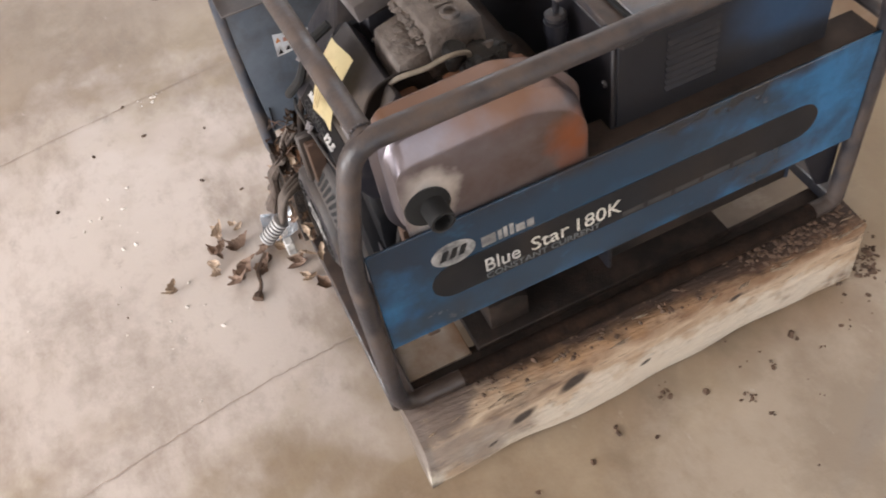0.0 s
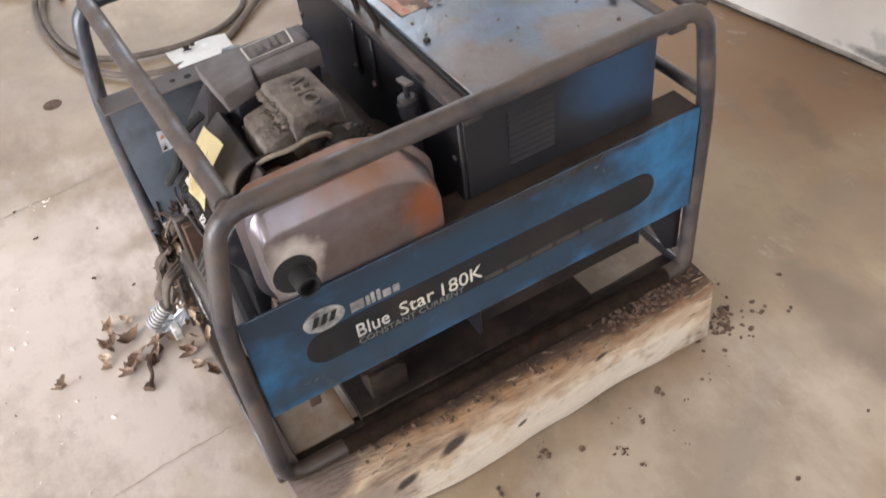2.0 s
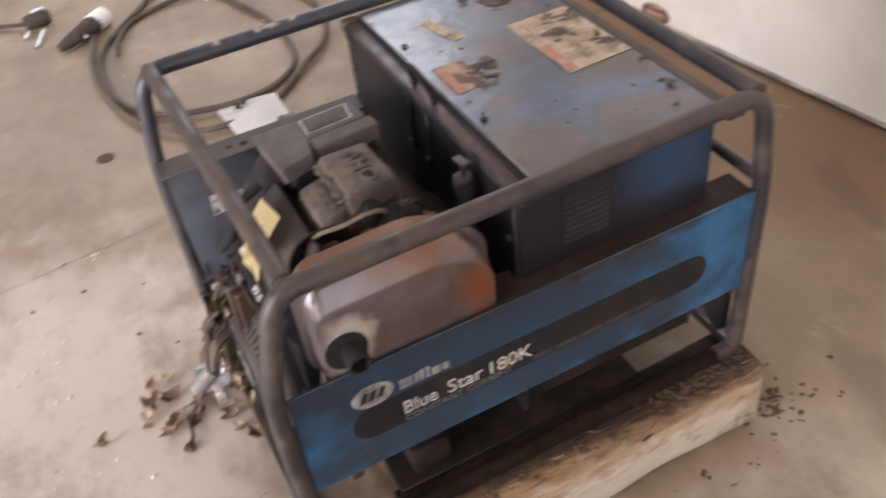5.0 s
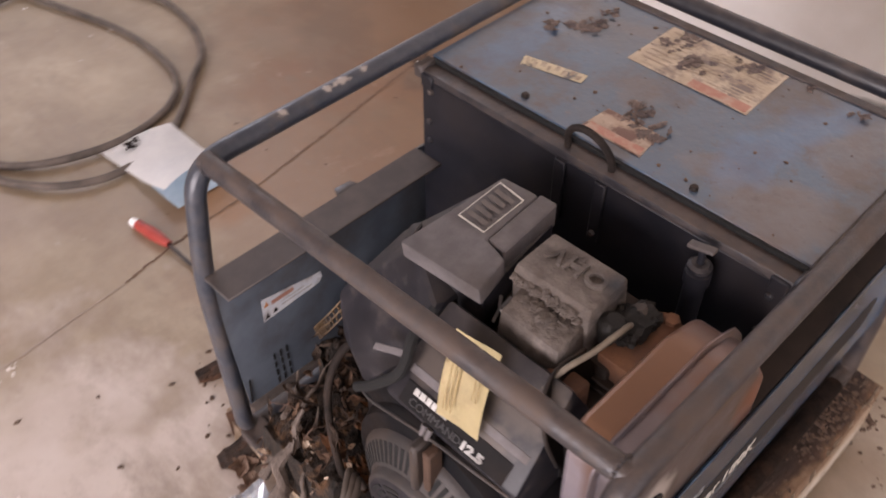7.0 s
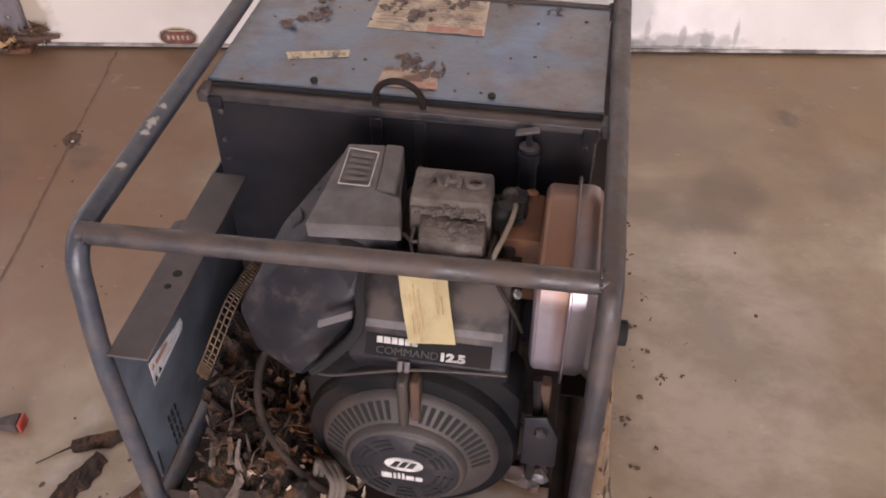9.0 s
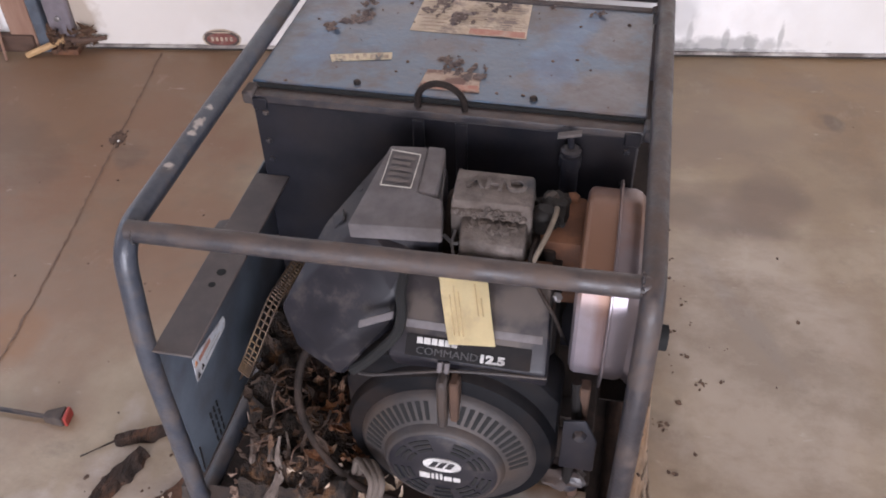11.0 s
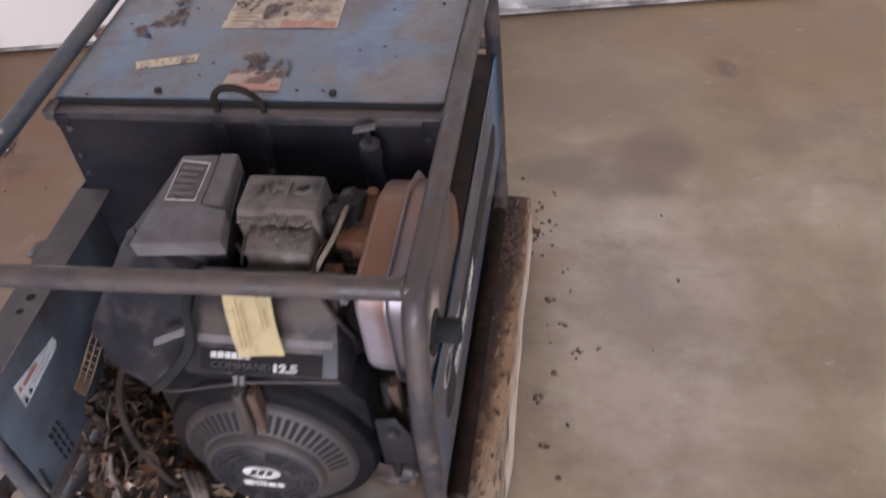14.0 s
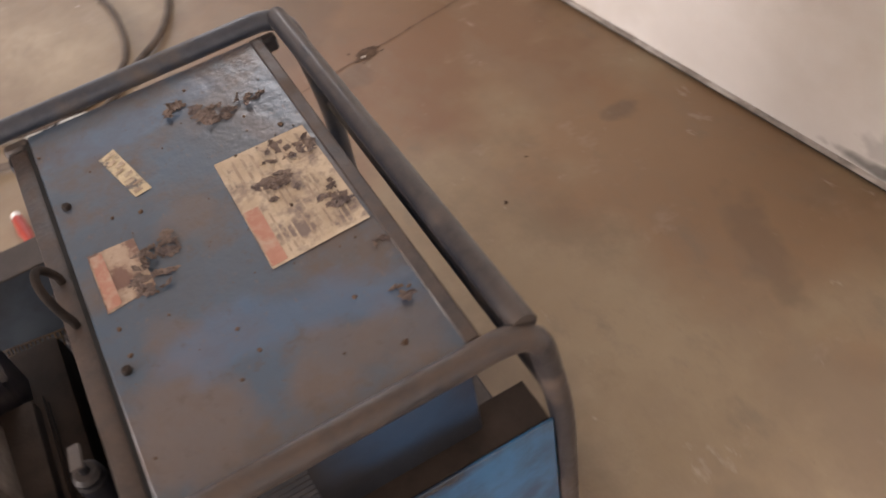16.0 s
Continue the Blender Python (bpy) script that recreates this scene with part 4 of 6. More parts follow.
HOOP = [(0.029, 0.147), (0.029, 0.462), (0.062, TOP), (0.711, TOP), (0.732, 0.462), (0.73, 0.147)]


def hoop(y):
    return pipe(rounded([(x - 0.011 * (x == 0.062), y, z) for x, z in HOOP], [0.03, 0.05, 0.042, 0.042, 0.05, 0.03], 7, True), R, 16, True)


near_loop = rounded([(x, 0.0, z) for x, z in [(0.12, 0.147)] + HOOP + [(0.69, 0.147)]], [0.001, 0.034, 0.05, 0.036, 0.042, 0.05, 0.04, 0.001], 7)
part("side_hoop", pipe(near_loop, R, 16), TUBE_DUSTY, gen, "dark dusty bent steel tube hoop")
part("bottom_tube", pipe([(0.12, 0.0, 0.147), (0.3, 0.0, 0.1465), (0.5, 0.0, 0.1465), (0.69, 0.0, 0.147)], R + 0.0006, 16), CRUST, gen, "bottom tube crusted in brown rust and oil")
part("side_hoop", hoop(W), TUBE_BLUE, gen, "worn blue-grey bent steel tube hoop")
part("cross_tube", pipe([(0.081, 0.002, TOP - 0.002), (0.066, W - 0.002, TOP + 0.001)], R, 16), TUBE_DUSTY, gen)
for wx, wy in ((0.081, 0.0105), (0.0665, W - 0.0105)):
    bm = bmesh.new()
    for k in range(16):
        a = 2 * math.pi * k / 16
        clod((wx + (R - 0.0004) * math.cos(a), wy, TOP - 0.001 + (R - 0.0004) * math.sin(a)), (0.0026, 0.0018, 0.0026), k + wy * 90, bm, 0.3)
    part("weld_bead", bm, TUBE_DUSTY, gen)
part("cross_tube", pipe([(0.704, 0.004, TOP), (0.7, W - 0.004, TOP)], R, 16), TUBE, gen)
part("cross_tube", pipe([(0.735, 0.004, 0.468), (0.735, W - 0.004, 0.468)], 0.009, 14), TUBE, gen)
part("base_bar", box((0.018, 0.0, 0.138), (0.054, W, 0.16), 0.003), TUBE_DUSTY, gen)
part("base_bar", box((0.72, 0.0, 0.14), (0.75, W, 0.165), 0.003), TUBE, gen)
for y0 in (0.004, 0.47):
    part("base_rail", box((0.03, y0, 0.137), (0.737, y0 + (0.05 if y0 > 0.2 else 0.03), 0.15 if y0 > 0.2 else 0.14), 0.002), GRIME, gen)
    if y0 > 0.2:
        part("base_rail_lip", box((0.035, y0 + (0.0 if y0 > 0.2 else 0.046), 0.15), (0.73, y0 + (0.004 if y0 > 0.2 else 0.05), 0.185), 0.001), SOOT, gen)
PAN = mat("grey_rust_stained_sheet", (0.27, 0.235, 0.2), (0.36, 0.32, 0.275), 14, 0.5, 0.2, 0.1, (0.17, 0.095, 0.05), 9, 0.55, 0.14)
layer(PAN, (0.16, 0.085, 0.04), blot(PAN, (0.165 - 0.38, 0.08 - 0.26, 0.0), (0.035, 0.08, 0.1), 0, wobble=0.5, scale=24, strength=0.85))
# all but the near end darkened, painting the shade under the engine
layer(PAN, (0.035, 0.024, 0.02), blot(PAN, (0.1 - 0.38, 0.33 - 0.26, 0.006), (0.2, 0.22, 0.1), 0, wobble=0.3, scale=20, strength=0.95))
part("front_pan", box((0.054, 0.03, 0.1365), (0.15, 0.47, 0.143), 0.001), PAN, gen, "grey rust-stained sheet behind the base bar")
part("base_pan", box((0.16, 0.028, 0.1365), (0.57, 0.49, 0.15), 0.002), GRIME, gen, "grimy sheet pan under the engine")
bracket = part("mount_bracket", plate([(0.19, 0.137), (0.25, 0.137), (0.25, 0.19), (0.234, 0.2), (0.19, 0.2)], "y", 0.045, 0.085, 0.003), GRIME, gen, "oily black engine mounting bracket")
part("bracket_step", box((0.182, 0.05, 0.2), (0.244, 0.09, 0.235), 0.004, 2), GRIME, bracket, "black stepped block")
part("mount_rubber", lathe([(0, 0), (0.017, 0), (0.02, 0.012), (0.017, 0.024), (0, 0.024)], (0.2, 0.068, 0.235), (0, 0, 1), 16), RUBBER, gen)
part("gusset", plate([(0.7, 0.186), (0.724, 0.178), (0.724, 0.285), (0.652, 0.285)], "y", 0.012, 0.018, 0.002), BLACK, gen)

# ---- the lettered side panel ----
side_panel = part("side_panel", box((0.043, -0.006, 0.285), (0.718, -0.002, 0.4615), 0.0012), BLUE, gen, "blue painted side panel with a black stripe, grimy and toned darker mid-panel")
part("panel_flange", box((0.2, -0.002, 0.458), (0.716, 0.045, 0.461), 0.001), SOOT, gen, "grime-covered top fold of the side panel")
part("panel_flange", box((0.2, -0.002, 0.285), (0.716, 0.03, 0.288), 0.001), SOOT, gen)


def stadium(x0, x1, z0, z1, n=12):
    r, cz = (z1 - z0) / 2, (z0 + z1) / 2
    pts = [(x1 - r + r * math.cos(a), cz + r * math.sin(a)) for a in [(-0.5 + i / n) * math.pi for i in range(n + 1)]]
    return pts + [(x0 + r + r * math.cos(a), cz + r * math.sin(a)) for a in [(0.5 + i / n) * math.pi for i in range(n + 1)]]


def oval(cx, cz, a, b, n=32):
    return [(cx + a * math.cos(2 * math.pi * i / n), cz + b * math.sin(2 * math.pi * i / n)) for i in range(n)]


FX, FZ = Vector((1, 0, 0)), Vector((0, 0, 1))
part("stripe", plate(stadium(0.108, 0.645, 0.337, 0.3925), "y", -0.0064, -0.006), STRIPE, side_panel, "black rounded stripe")
part("word", lettering("Blue", 0.033, (0.1745, -0.0066, 0.353), FX, FZ, spread=0.83), DULL_WHITE, side_panel, "half-worn dulled white lettering")
part("word", lettering("Star", 0.033, (0.236, -0.0066, 0.353), FX, FZ, spread=0.97), WHITE, side_panel, "white lettering")
part("word", lettering("180K", 0.033, (0.2925, -0.0066, 0.3515), FX, FZ, spread=0.95), WHITE, side_panel, "white lettering")
part("small_lettering", lettering("CONSTANT CURRENT", 0.0145, (0.1755, -0.0066, 0.3395), FX, FZ, spread=1.05), FAINT, side_panel, "small worn grey lettering")
bar_rng = random.Random(5)
bx = 0.362
while bx < 0.55:
    bw = bar_rng.uniform(0.014, 0.04)
    part("small_bar", box((bx, -0.0067, 0.34), (bx + bw, -0.0064, 0.348)), GHOST, side_panel)
    bx += bw + 0.006
badge_plate = part("maker_oval", plate(oval(0.141, 0.411, 0.0275, 0.0185), "y", -0.0066, -0.006), WORN_WHITE, side_panel, "worn whitish oval badge with dark slashes")
for k in range(3):
    q = 0.127 + 0.0115 * k
    part("slash", plate([(q - 0.004, 0.404), (q + 0.003, 0.404), (q + 0.009, 0.419), (q + 0.002, 0.419)], "y", -0.007, -0.0066), STRIPE, side_panel)
for k, (wd, hh) in enumerate(((0.018, 0.016), (0.005, 0.016), (0.005, 0.018), (0.005, 0.018), (0.011, 0.012), (0.009, 0.012))):
    q = 0.176 + (0, 0.021, 0.028, 0.036, 0.044, 0.058)[k]
    part("maker_bar", box((q, -0.0065, 0.399), (q + wd, -0.006, 0.399 + hh)), WORN_WHITE, side_panel)

# ---- the generator's housing ----
part("housing_front", box((0.362, 0.022, 0.2), (0.368, 0.508, 0.59), 0.002), BLACK, gen, "black front sheet of the housing")
part("housing_side", box((0.368, 0.022, 0.44), (0.658, 0.028, 0.592), 0.002), SIDE_BLUE, gen, "dark blue sooty side sheet of the housing")
# lower half of the side sheet, coloured black behind the panel
part("housing_skirt", box((0.368, 0.03, 0.21), (0.658, 0.034, 0.452), 0.002), SOOT, gen, "black lower skirt of the housing behind the side panel")
part("housing_side", box((0.368, 0.502, 0.21), (0.658, 0.508, 0.592), 0.002), SIDE_BLUE, gen)
part("housing_back", box((0.654, 0.028, 0.21), (0.66, 0.502, 0.592), 0.002), SIDE_BLUE, gen)
part("front_strip", box((0.363, 0.017, 0.582), (0.3845, 0.511, 0.599), 0.002, 2), TUBE_DUSTY, gen, "dusty folded strip along the lid's edge")
lid = part("lid", box((0.3885, 0.016, 0.59), (0.667, 0.515, 0.606), 0.0012, 1), LID_BLUE, gen, "dusty faded blue sheet lid with rust patches")
part("lid_seam", box((0.3835, 0.018, 0.585), (0.3895, 0.512, 0.6035)), VOID, gen, "black open seam in front of the lid")
part("rear_fold", box((0.6565, 0.018, 0.6035), (0.6705, 0.513, 0.6085), 0.0015, 1), TUBE_DUSTY, gen, "grimy folded strip along the lid's back edge")
for k in range(9):
    z = 0.487 + 0.009 * k
    part("louvre", plate([(0.022, z), (0.0185, z - 0.001), (0.0185, z + 0.001), (0.022, z + 0.005)], "x", 0.43, 0.497), BLACK, gen)
for yb in (0.379, 0.154):
    part("lid_bolt", lathe([(0, 0.0045), (0.0035, 0.0045), (0.0048, 0.003), (0.0048, 0)], (0.4025, yb, 0.606), (0, 0, 1), 8), SOOT, gen)
for yb in (0.03, 0.498):
    part("corner_tab", box((0.3595, yb - 0.01, 0.578), (0.372, yb + 0.01, 0.5965), 0.002), BLACK, gen)
for yb, zb in ((0.492, 0.575), (0.494, 0.53), (0.494, 0.5), (0.035, 0.57), (0.035, 0.52)):
    part("face_bolt", lathe([(0, 0.004), (0.003, 0.004), (0.0045, 0.002), (0.0045, 0)], (0.362, yb, zb), (-1, 0, 0), 6), TUBE, gen)
eye = [(0.3735, 0.2935, 0.592)] + [(0.3735 - 0.011 * math.sin(a), 0.264 + 0.0295 * math.cos(a), 0.606 + 0.0355 * math.sin(a)) for a in [math.pi * k / 18 for k in range(19)]] + [(0.3735, 0.2345, 0.592)]
part("lifting_eye", pipe(eye, 0.0042, 12), GRIME, gen, "dark round bent-rod lifting eye")
for yb in (0.291, 0.2365):
    strap = part("eye_strap", box((0.3575, yb - 0.0075, 0.505), (0.3625, yb + 0.0075, 0.588), 0.0015), BLACK, gen, "black steel strap under the lifting eye")
    part("strap_bolt", lathe([(0, 0.004), (0.003, 0.004), (0.004, 0.002), (0.004, 0)], (0.3575, yb, 0.517), (-1, 0, 0), 6), FLANGE, strap)
for yb, xb in ((0.003, 0.36), (0.505, 0.36), (0.003, 0.66), (0.505, 0.66)):
    part("pad", box((xb, yb, 0.585), (xb + 0.028, yb + 0.016, 0.604), 0.003), TUBE, gen)
# labels on the lid
LZ = 0.6063
part("caution_label", quad([(0.551, 0.183, LZ), (0.653, 0.187, LZ), (0.651, 0.344, LZ), (0.551, 0.344, LZ)], 0.0004, cuts=12, lift=0.0012), TAN_LABEL, lid, "peeling tan paper label with a red strip")
part("red_strip", quad([(0.552, 0.185, LZ + 0.0016), (0.568, 0.186, LZ + 0.0016), (0.568, 0.262, LZ + 0.0016), (0.552, 0.262, LZ + 0.0016)], 0.0002), RED_LABEL, lid)
part("small_label", quad([(0.404, 0.222, LZ), (0.452, 0.229, LZ), (0.45, 0.297, LZ), (0.404, 0.3, LZ)], 0.0004, cuts=6, lift=0.0012), SMALL_LABEL, lid, "small torn tan and red label")
part("red_strip", quad([(0.4055, 0.224, LZ + 0.0016), (0.419, 0.226, LZ + 0.0016), (0.4175, 0.296, LZ + 0.0016), (0.4055, 0.296, LZ + 0.0016)], 0.0002), RED_LABEL, lid)
# rows of small print on the large label
LABEL_INK = mat("faded_label_print", (0.28, 0.215, 0.165), (0.36, 0.285, 0.22), 60, 0.8, 0.0, 0.0, (0.46, 0.38, 0.285), 70, 0.5, 0.06)
ink = random.Random(17)
for k in range(11):
    x0 = 0.573 + 0.0066 * k
    for y0, y1 in ((0.192, 0.236), (0.243, 0.286)) if k % 5 else ((0.192, 0.262),):
        if ink.random() < 0.82:
            part("print_bar", quad([(x0, y0, LZ + 0.0015), (x0 + 0.0022, y0, LZ + 0.0015), (x0 + 0.0022, y1 - ink.uniform(0, 0.02), LZ + 0.0015), (x0, y1 - ink.uniform(0, 0.01), LZ + 0.0015)], 0.0002), LABEL_INK, lid)
for k in range(9):
    x0 = 0.556 + 0.0102 * k
    part("print_bar", quad([(x0, 0.297, LZ + 0.0015), (x0 + 0.003, 0.297, LZ + 0.0015), (x0 + 0.003, 0.337 - ink.uniform(0, 0.012), LZ + 0.0015), (x0, 0.336, LZ + 0.0015)], 0.0002), LABEL_INK, lid)
# the torn gold strip, its unreadable letters as bars
part("gold_strip", quad([(0.449, 0.426, LZ), (0.467, 0.434, LZ), (0.486, 0.353, LZ), (0.468, 0.35, LZ)], 0.0004, cuts=8, lift=0.001), GOLD_LABEL, lid, "torn gold sticker strip with worn letters")
for k in range(8):
    u = 0.06 + 0.118 * k
    lo, hi = Vector((0.449, 0.426, LZ + 0.0013)).lerp(Vector((0.468, 0.35, LZ + 0.0013)), u), Vector((0.467, 0.434, LZ + 0.0013)).lerp(Vector((0.486, 0.353, LZ + 0.0013)), u)
    step = (Vector((0.468, 0.35, LZ)) - Vector((0.449, 0.426, LZ))) * (0.045 + 0.02 * (k % 3))
    c0, c1 = (0.12, 0.62) if k % 2 else (0.36, 0.88)
    part("letter_bar", quad([lo.lerp(hi, c0), lo.lerp(hi, c1), lo.lerp(hi, c1) + step, lo.lerp(hi, c0) + step], 0.0002), LABEL_INK, lid)

# ---- the far side sheet ----
part("far_flange", box((0.024, 0.4745, 0.468), (0.362, 0.5225, 0.4715), 0.001), FLANGE, gen, "dust-covered top fold of the far side sheet")
sheet = part("far_sheet", plate([(0.027, 0.4675), (0.4, 0.4675), (0.4, 0.208), (0.04, 0.208)], "y", 0.5215, 0.525, 0.001), INNER_BLUE, gen, "slate blue sheet on the cage's far side")
DY = 0.5215
part("warning_label", plate([(0.086, 0.342), (0.178, 0.348), (0.184, 0.356), (0.182, 0.366), (0.15, 0.371), (0.088, 0.382)], "y", DY - 0.0005, DY), WORN_PAPER, sheet, "white rust-scratched warning sticker, corners torn")
for k, (lx, lz, lm) in enumerate(((0.0885, 0.345, SOOT), (0.1015, 0.3475, SOOT), (0.0895, 0.366, ORANGE_PRINT))):
    part("label_mark", plate([(lx, lz), (lx + 0.0085, lz + 0.001), (lx + 0.005, lz + 0.009)], "y", DY - 0.001, DY - 0.0005), lm, sheet, "orange triangle" if k == 2 else "black triangle")
part("label_head", box((0.102, DY - 0.001, 0.3645), (0.137, DY - 0.0005, 0.371)), RED_LABEL, sheet, "faded red strip")
for k in range(2):
    part("label_bar", box((0.116, DY - 0.001, 0.353 + 0.006 * k), (0.166 - 0.012 * k, DY - 0.0005, 0.3545 + 0.006 * k)), DULL_WHITE, sheet)
part("sheet_edge", pipe([(0.046, DY - 0.0008, 0.257), (0.042, DY - 0.0008, 0.2135)], 0.0013, 6), SOOT, sheet, "dark slit in the sheet's front edge")
for k in range(4):
    for j in range(3):
        part("sheet_slot", box((0.088 + 0.0105 * j, DY - 0.0012, 0.213 + 0.0165 * k), (0.0912 + 0.0105 * j, DY, 0.2245 + 0.0165 * k)), VOID, sheet)
for hx, hy, hr in ((0.1605, 0.494, 0.006), (0.1375, 0.497, 0.0045)):
    part("flange_hole", lathe([(0, 0.0004), (hr, 0.0004), (hr, 0)], (hx, hy, 0.4715), (0, 0, 1), 16), VOID, gen)
part("flange_lug", plate([(0.226, 0.5225), (0.262, 0.5225), (0.256, 0.535), (0.232, 0.537)], "z", 0.466, 0.4695, 0.001), TUBE, gen)

# the perforated guard in front of the sheet
bm = bmesh.new()
GUARD = smooth_line([(0.311, 0.463, 0.37), (0.262, 0.467, 0.372), (0.222, 0.473, 0.368), (0.164, 0.49, 0.321), (0.142, 0.495, 0.308)], 8)
for k in range(3):
    down = Vector((0.0, -0.0055, -0.0065)) * k
    pipe([p + down for p in GUARD], 0.0014, 5, bm=bm)
for i, p in enumerate(GUARD):
    pipe([p, p + Vector((0.0, -0.011, -0.013))], 0.0014, 5, bm=bm)
MESH_METAL = mat("golden_rusty_guard_metal", (0.075, 0.046, 0.022), (0.13, 0.08, 0.036), 60, 0.55, 0.3, 0.1, (0.06, 0.04, 0.03), 18, 0.5)
part("mesh_guard", bm, MESH_METAL, gen, "rusty perforated guard beside the engine", smooth=None)

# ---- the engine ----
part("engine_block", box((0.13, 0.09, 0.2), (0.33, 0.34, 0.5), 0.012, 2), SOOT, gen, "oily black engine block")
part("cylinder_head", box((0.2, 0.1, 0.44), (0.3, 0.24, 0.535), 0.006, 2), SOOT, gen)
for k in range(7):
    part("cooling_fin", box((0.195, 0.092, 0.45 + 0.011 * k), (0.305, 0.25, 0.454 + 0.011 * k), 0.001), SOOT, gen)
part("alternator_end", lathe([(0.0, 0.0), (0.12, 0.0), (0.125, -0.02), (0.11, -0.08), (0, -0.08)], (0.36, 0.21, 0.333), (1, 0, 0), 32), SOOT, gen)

# fan housing and recoil starter
C = (-0.003, 0.2, 0.323)
CX = Vector((-1, 0, 0))
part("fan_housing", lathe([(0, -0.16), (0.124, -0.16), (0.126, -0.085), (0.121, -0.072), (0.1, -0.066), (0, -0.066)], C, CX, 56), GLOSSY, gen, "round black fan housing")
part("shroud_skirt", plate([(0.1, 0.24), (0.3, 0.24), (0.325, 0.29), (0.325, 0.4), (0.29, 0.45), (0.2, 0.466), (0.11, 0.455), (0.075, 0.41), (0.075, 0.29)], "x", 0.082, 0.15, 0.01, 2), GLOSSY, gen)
starter = part("recoil_starter", lathe([(0, -0.034), (0.066, -0.034), (0.069, -0.036), (0.072, -0.044), (0.098, -0.058), (0.104, -0.064), (0.106, -0.08), (0, -0.08)], C, CX, 64), STARTER, gen, "dusty black recoil starter cover with vent slots")
part("front_disc", lathe([(0, -0.0315), (0.06, -0.0315), (0.064, -0.034), (0.064, -0.036), (0, -0.036)], C, CX, 56), SHROUD, starter, "black round cover disc")


def ring_slot(r0, r1, a0, a1, x, depth=0.0006, tilt=0.0, n=4):
    """A slot between two radii and two angles on the starter; angles from straight up."""
    bm = bmesh.new()
    rows = {}
    for s, xx in ((0, 0.004), (1, -depth)):
        for i in range(n + 1):
            a = radians(a0 + (a1 - a0) * i / n)
            for j, r in enumerate((r0, r1)):
                rows[s, i, j] = bm.verts.new((x - 0.003 + xx + tilt * (r - r0), 0.2 + r * math.sin(a), 0.323 + r * math.cos(a)))
    for i in range(n):
        bm.faces.new((rows[1, i, 0], rows[1, i + 1, 0], rows[1, i + 1, 1], rows[1, i, 1]))
        for j in (0, 1):
            bm.faces.new((rows[0, i, j], rows[1, i, j], rows[1, i + 1, j], rows[0, i + 1, j]))
    for i in (0, n):
        bm.faces.new((rows[0, i, 0], rows[1, i, 0], rows[1, i, 1], rows[0, i, 1]))
    return bm


for sgn in (-1, 1):
    for k in range(13):
        a = sgn * (13 + 6.2 * k)
        part("vent_slot", ring_slot(0.076, 0.0965, a - 1.7, a + 1.7, 0.0462, tilt=0.54), VOID, starter)
for r0 in (0.038, 0.046, 0.054):
    for a in (-62, -28, 28, 62, 108, 142, 180, 218, 252):
        part("disc_slot", ring_slot(r0, r0 + 0.004, a - 13, a + 13, 0.0312), VOID, starter)
part("spine", box((0.037, 0.195, 0.392), (0.064, 0.206, 0.47), 0.003), STARTER, starter, "dusty raised spine")
part("spine_groove", box((0.044, 0.183, 0.392), (0.064, 0.1935, 0.464), 0.002), GROOVE, starter, "rust-brown groove")
part("clip", pipe([(0.064, 0.198, 0.462), (0.0565, 0.198, 0.470), (0.062, 0.198, 0.479)], 0.0032, 8), DUSTY, gen, "small dusty wire clip")
part("clip", pipe([(0.064, 0.2055, 0.462), (0.0565, 0.2055, 0.470), (0.062, 0.2055, 0.479)], 0.0032, 8), DUSTY, gen, "small dusty wire clip")
part("maker_oval", plate(oval(0.2, 0.3345, 0.0225, 0.0125), "x", 0.027, 0.0285), DULL_WHITE, starter, "white oval badge with dark slashes")
for k in range(3):
    q = 0.2125 - 0.0095 * k
    part("slash", plate([(q - 0.0035, 0.3295), (q + 0.0035, 0.3295), (q - 0.003, 0.3405), (q - 0.009, 0.3405)], "x", 0.0262, 0.027), SHROUD, starter)
for q, wd, hh in ((0.231, 0.012, 0.012), (0.217, 0.003, 0.012), (0.212, 0.003, 0.013), (0.207, 0.003, 0.013), (0.202, 0.009, 0.009), (0.191, 0.008, 0.009)):
    part("maker_bar", box((0.0274, q - 0.004 - wd, 0.304), (0.0286, q - 0.004, 0.304 + hh * 0.85)), DULL_WHITE, starter)


def slab(points, drop, bevel=0.006, seg=2):
    """A cover: its top outline as corners in space, its sides dropping by drop."""
    bm = bmesh.new()
    top = [bm.verts.new(p) for p in points]
    low = [bm.verts.new(Vector(p) - Vector(drop)) for p in points]
    k = len(points)
    f = [bm.faces.new(top), bm.faces.new(low[::-1])]
    for i in range(k):
        f.append(bm.faces.new((top[i], low[i], low[(i + 1) % k], top[(i + 1) % k])))
    bmesh.ops.recalc_face_normals(bm, faces=f)
    bmesh.ops.bevel(bm, geom=list({e for v in top for e in v.link_edges}), offset=bevel, segments=seg, affect="EDGES", profile=0.5)
    return bm


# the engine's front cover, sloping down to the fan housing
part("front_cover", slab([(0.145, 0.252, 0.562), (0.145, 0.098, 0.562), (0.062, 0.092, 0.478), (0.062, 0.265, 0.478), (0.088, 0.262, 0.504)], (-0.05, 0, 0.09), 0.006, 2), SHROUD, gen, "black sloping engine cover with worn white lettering")
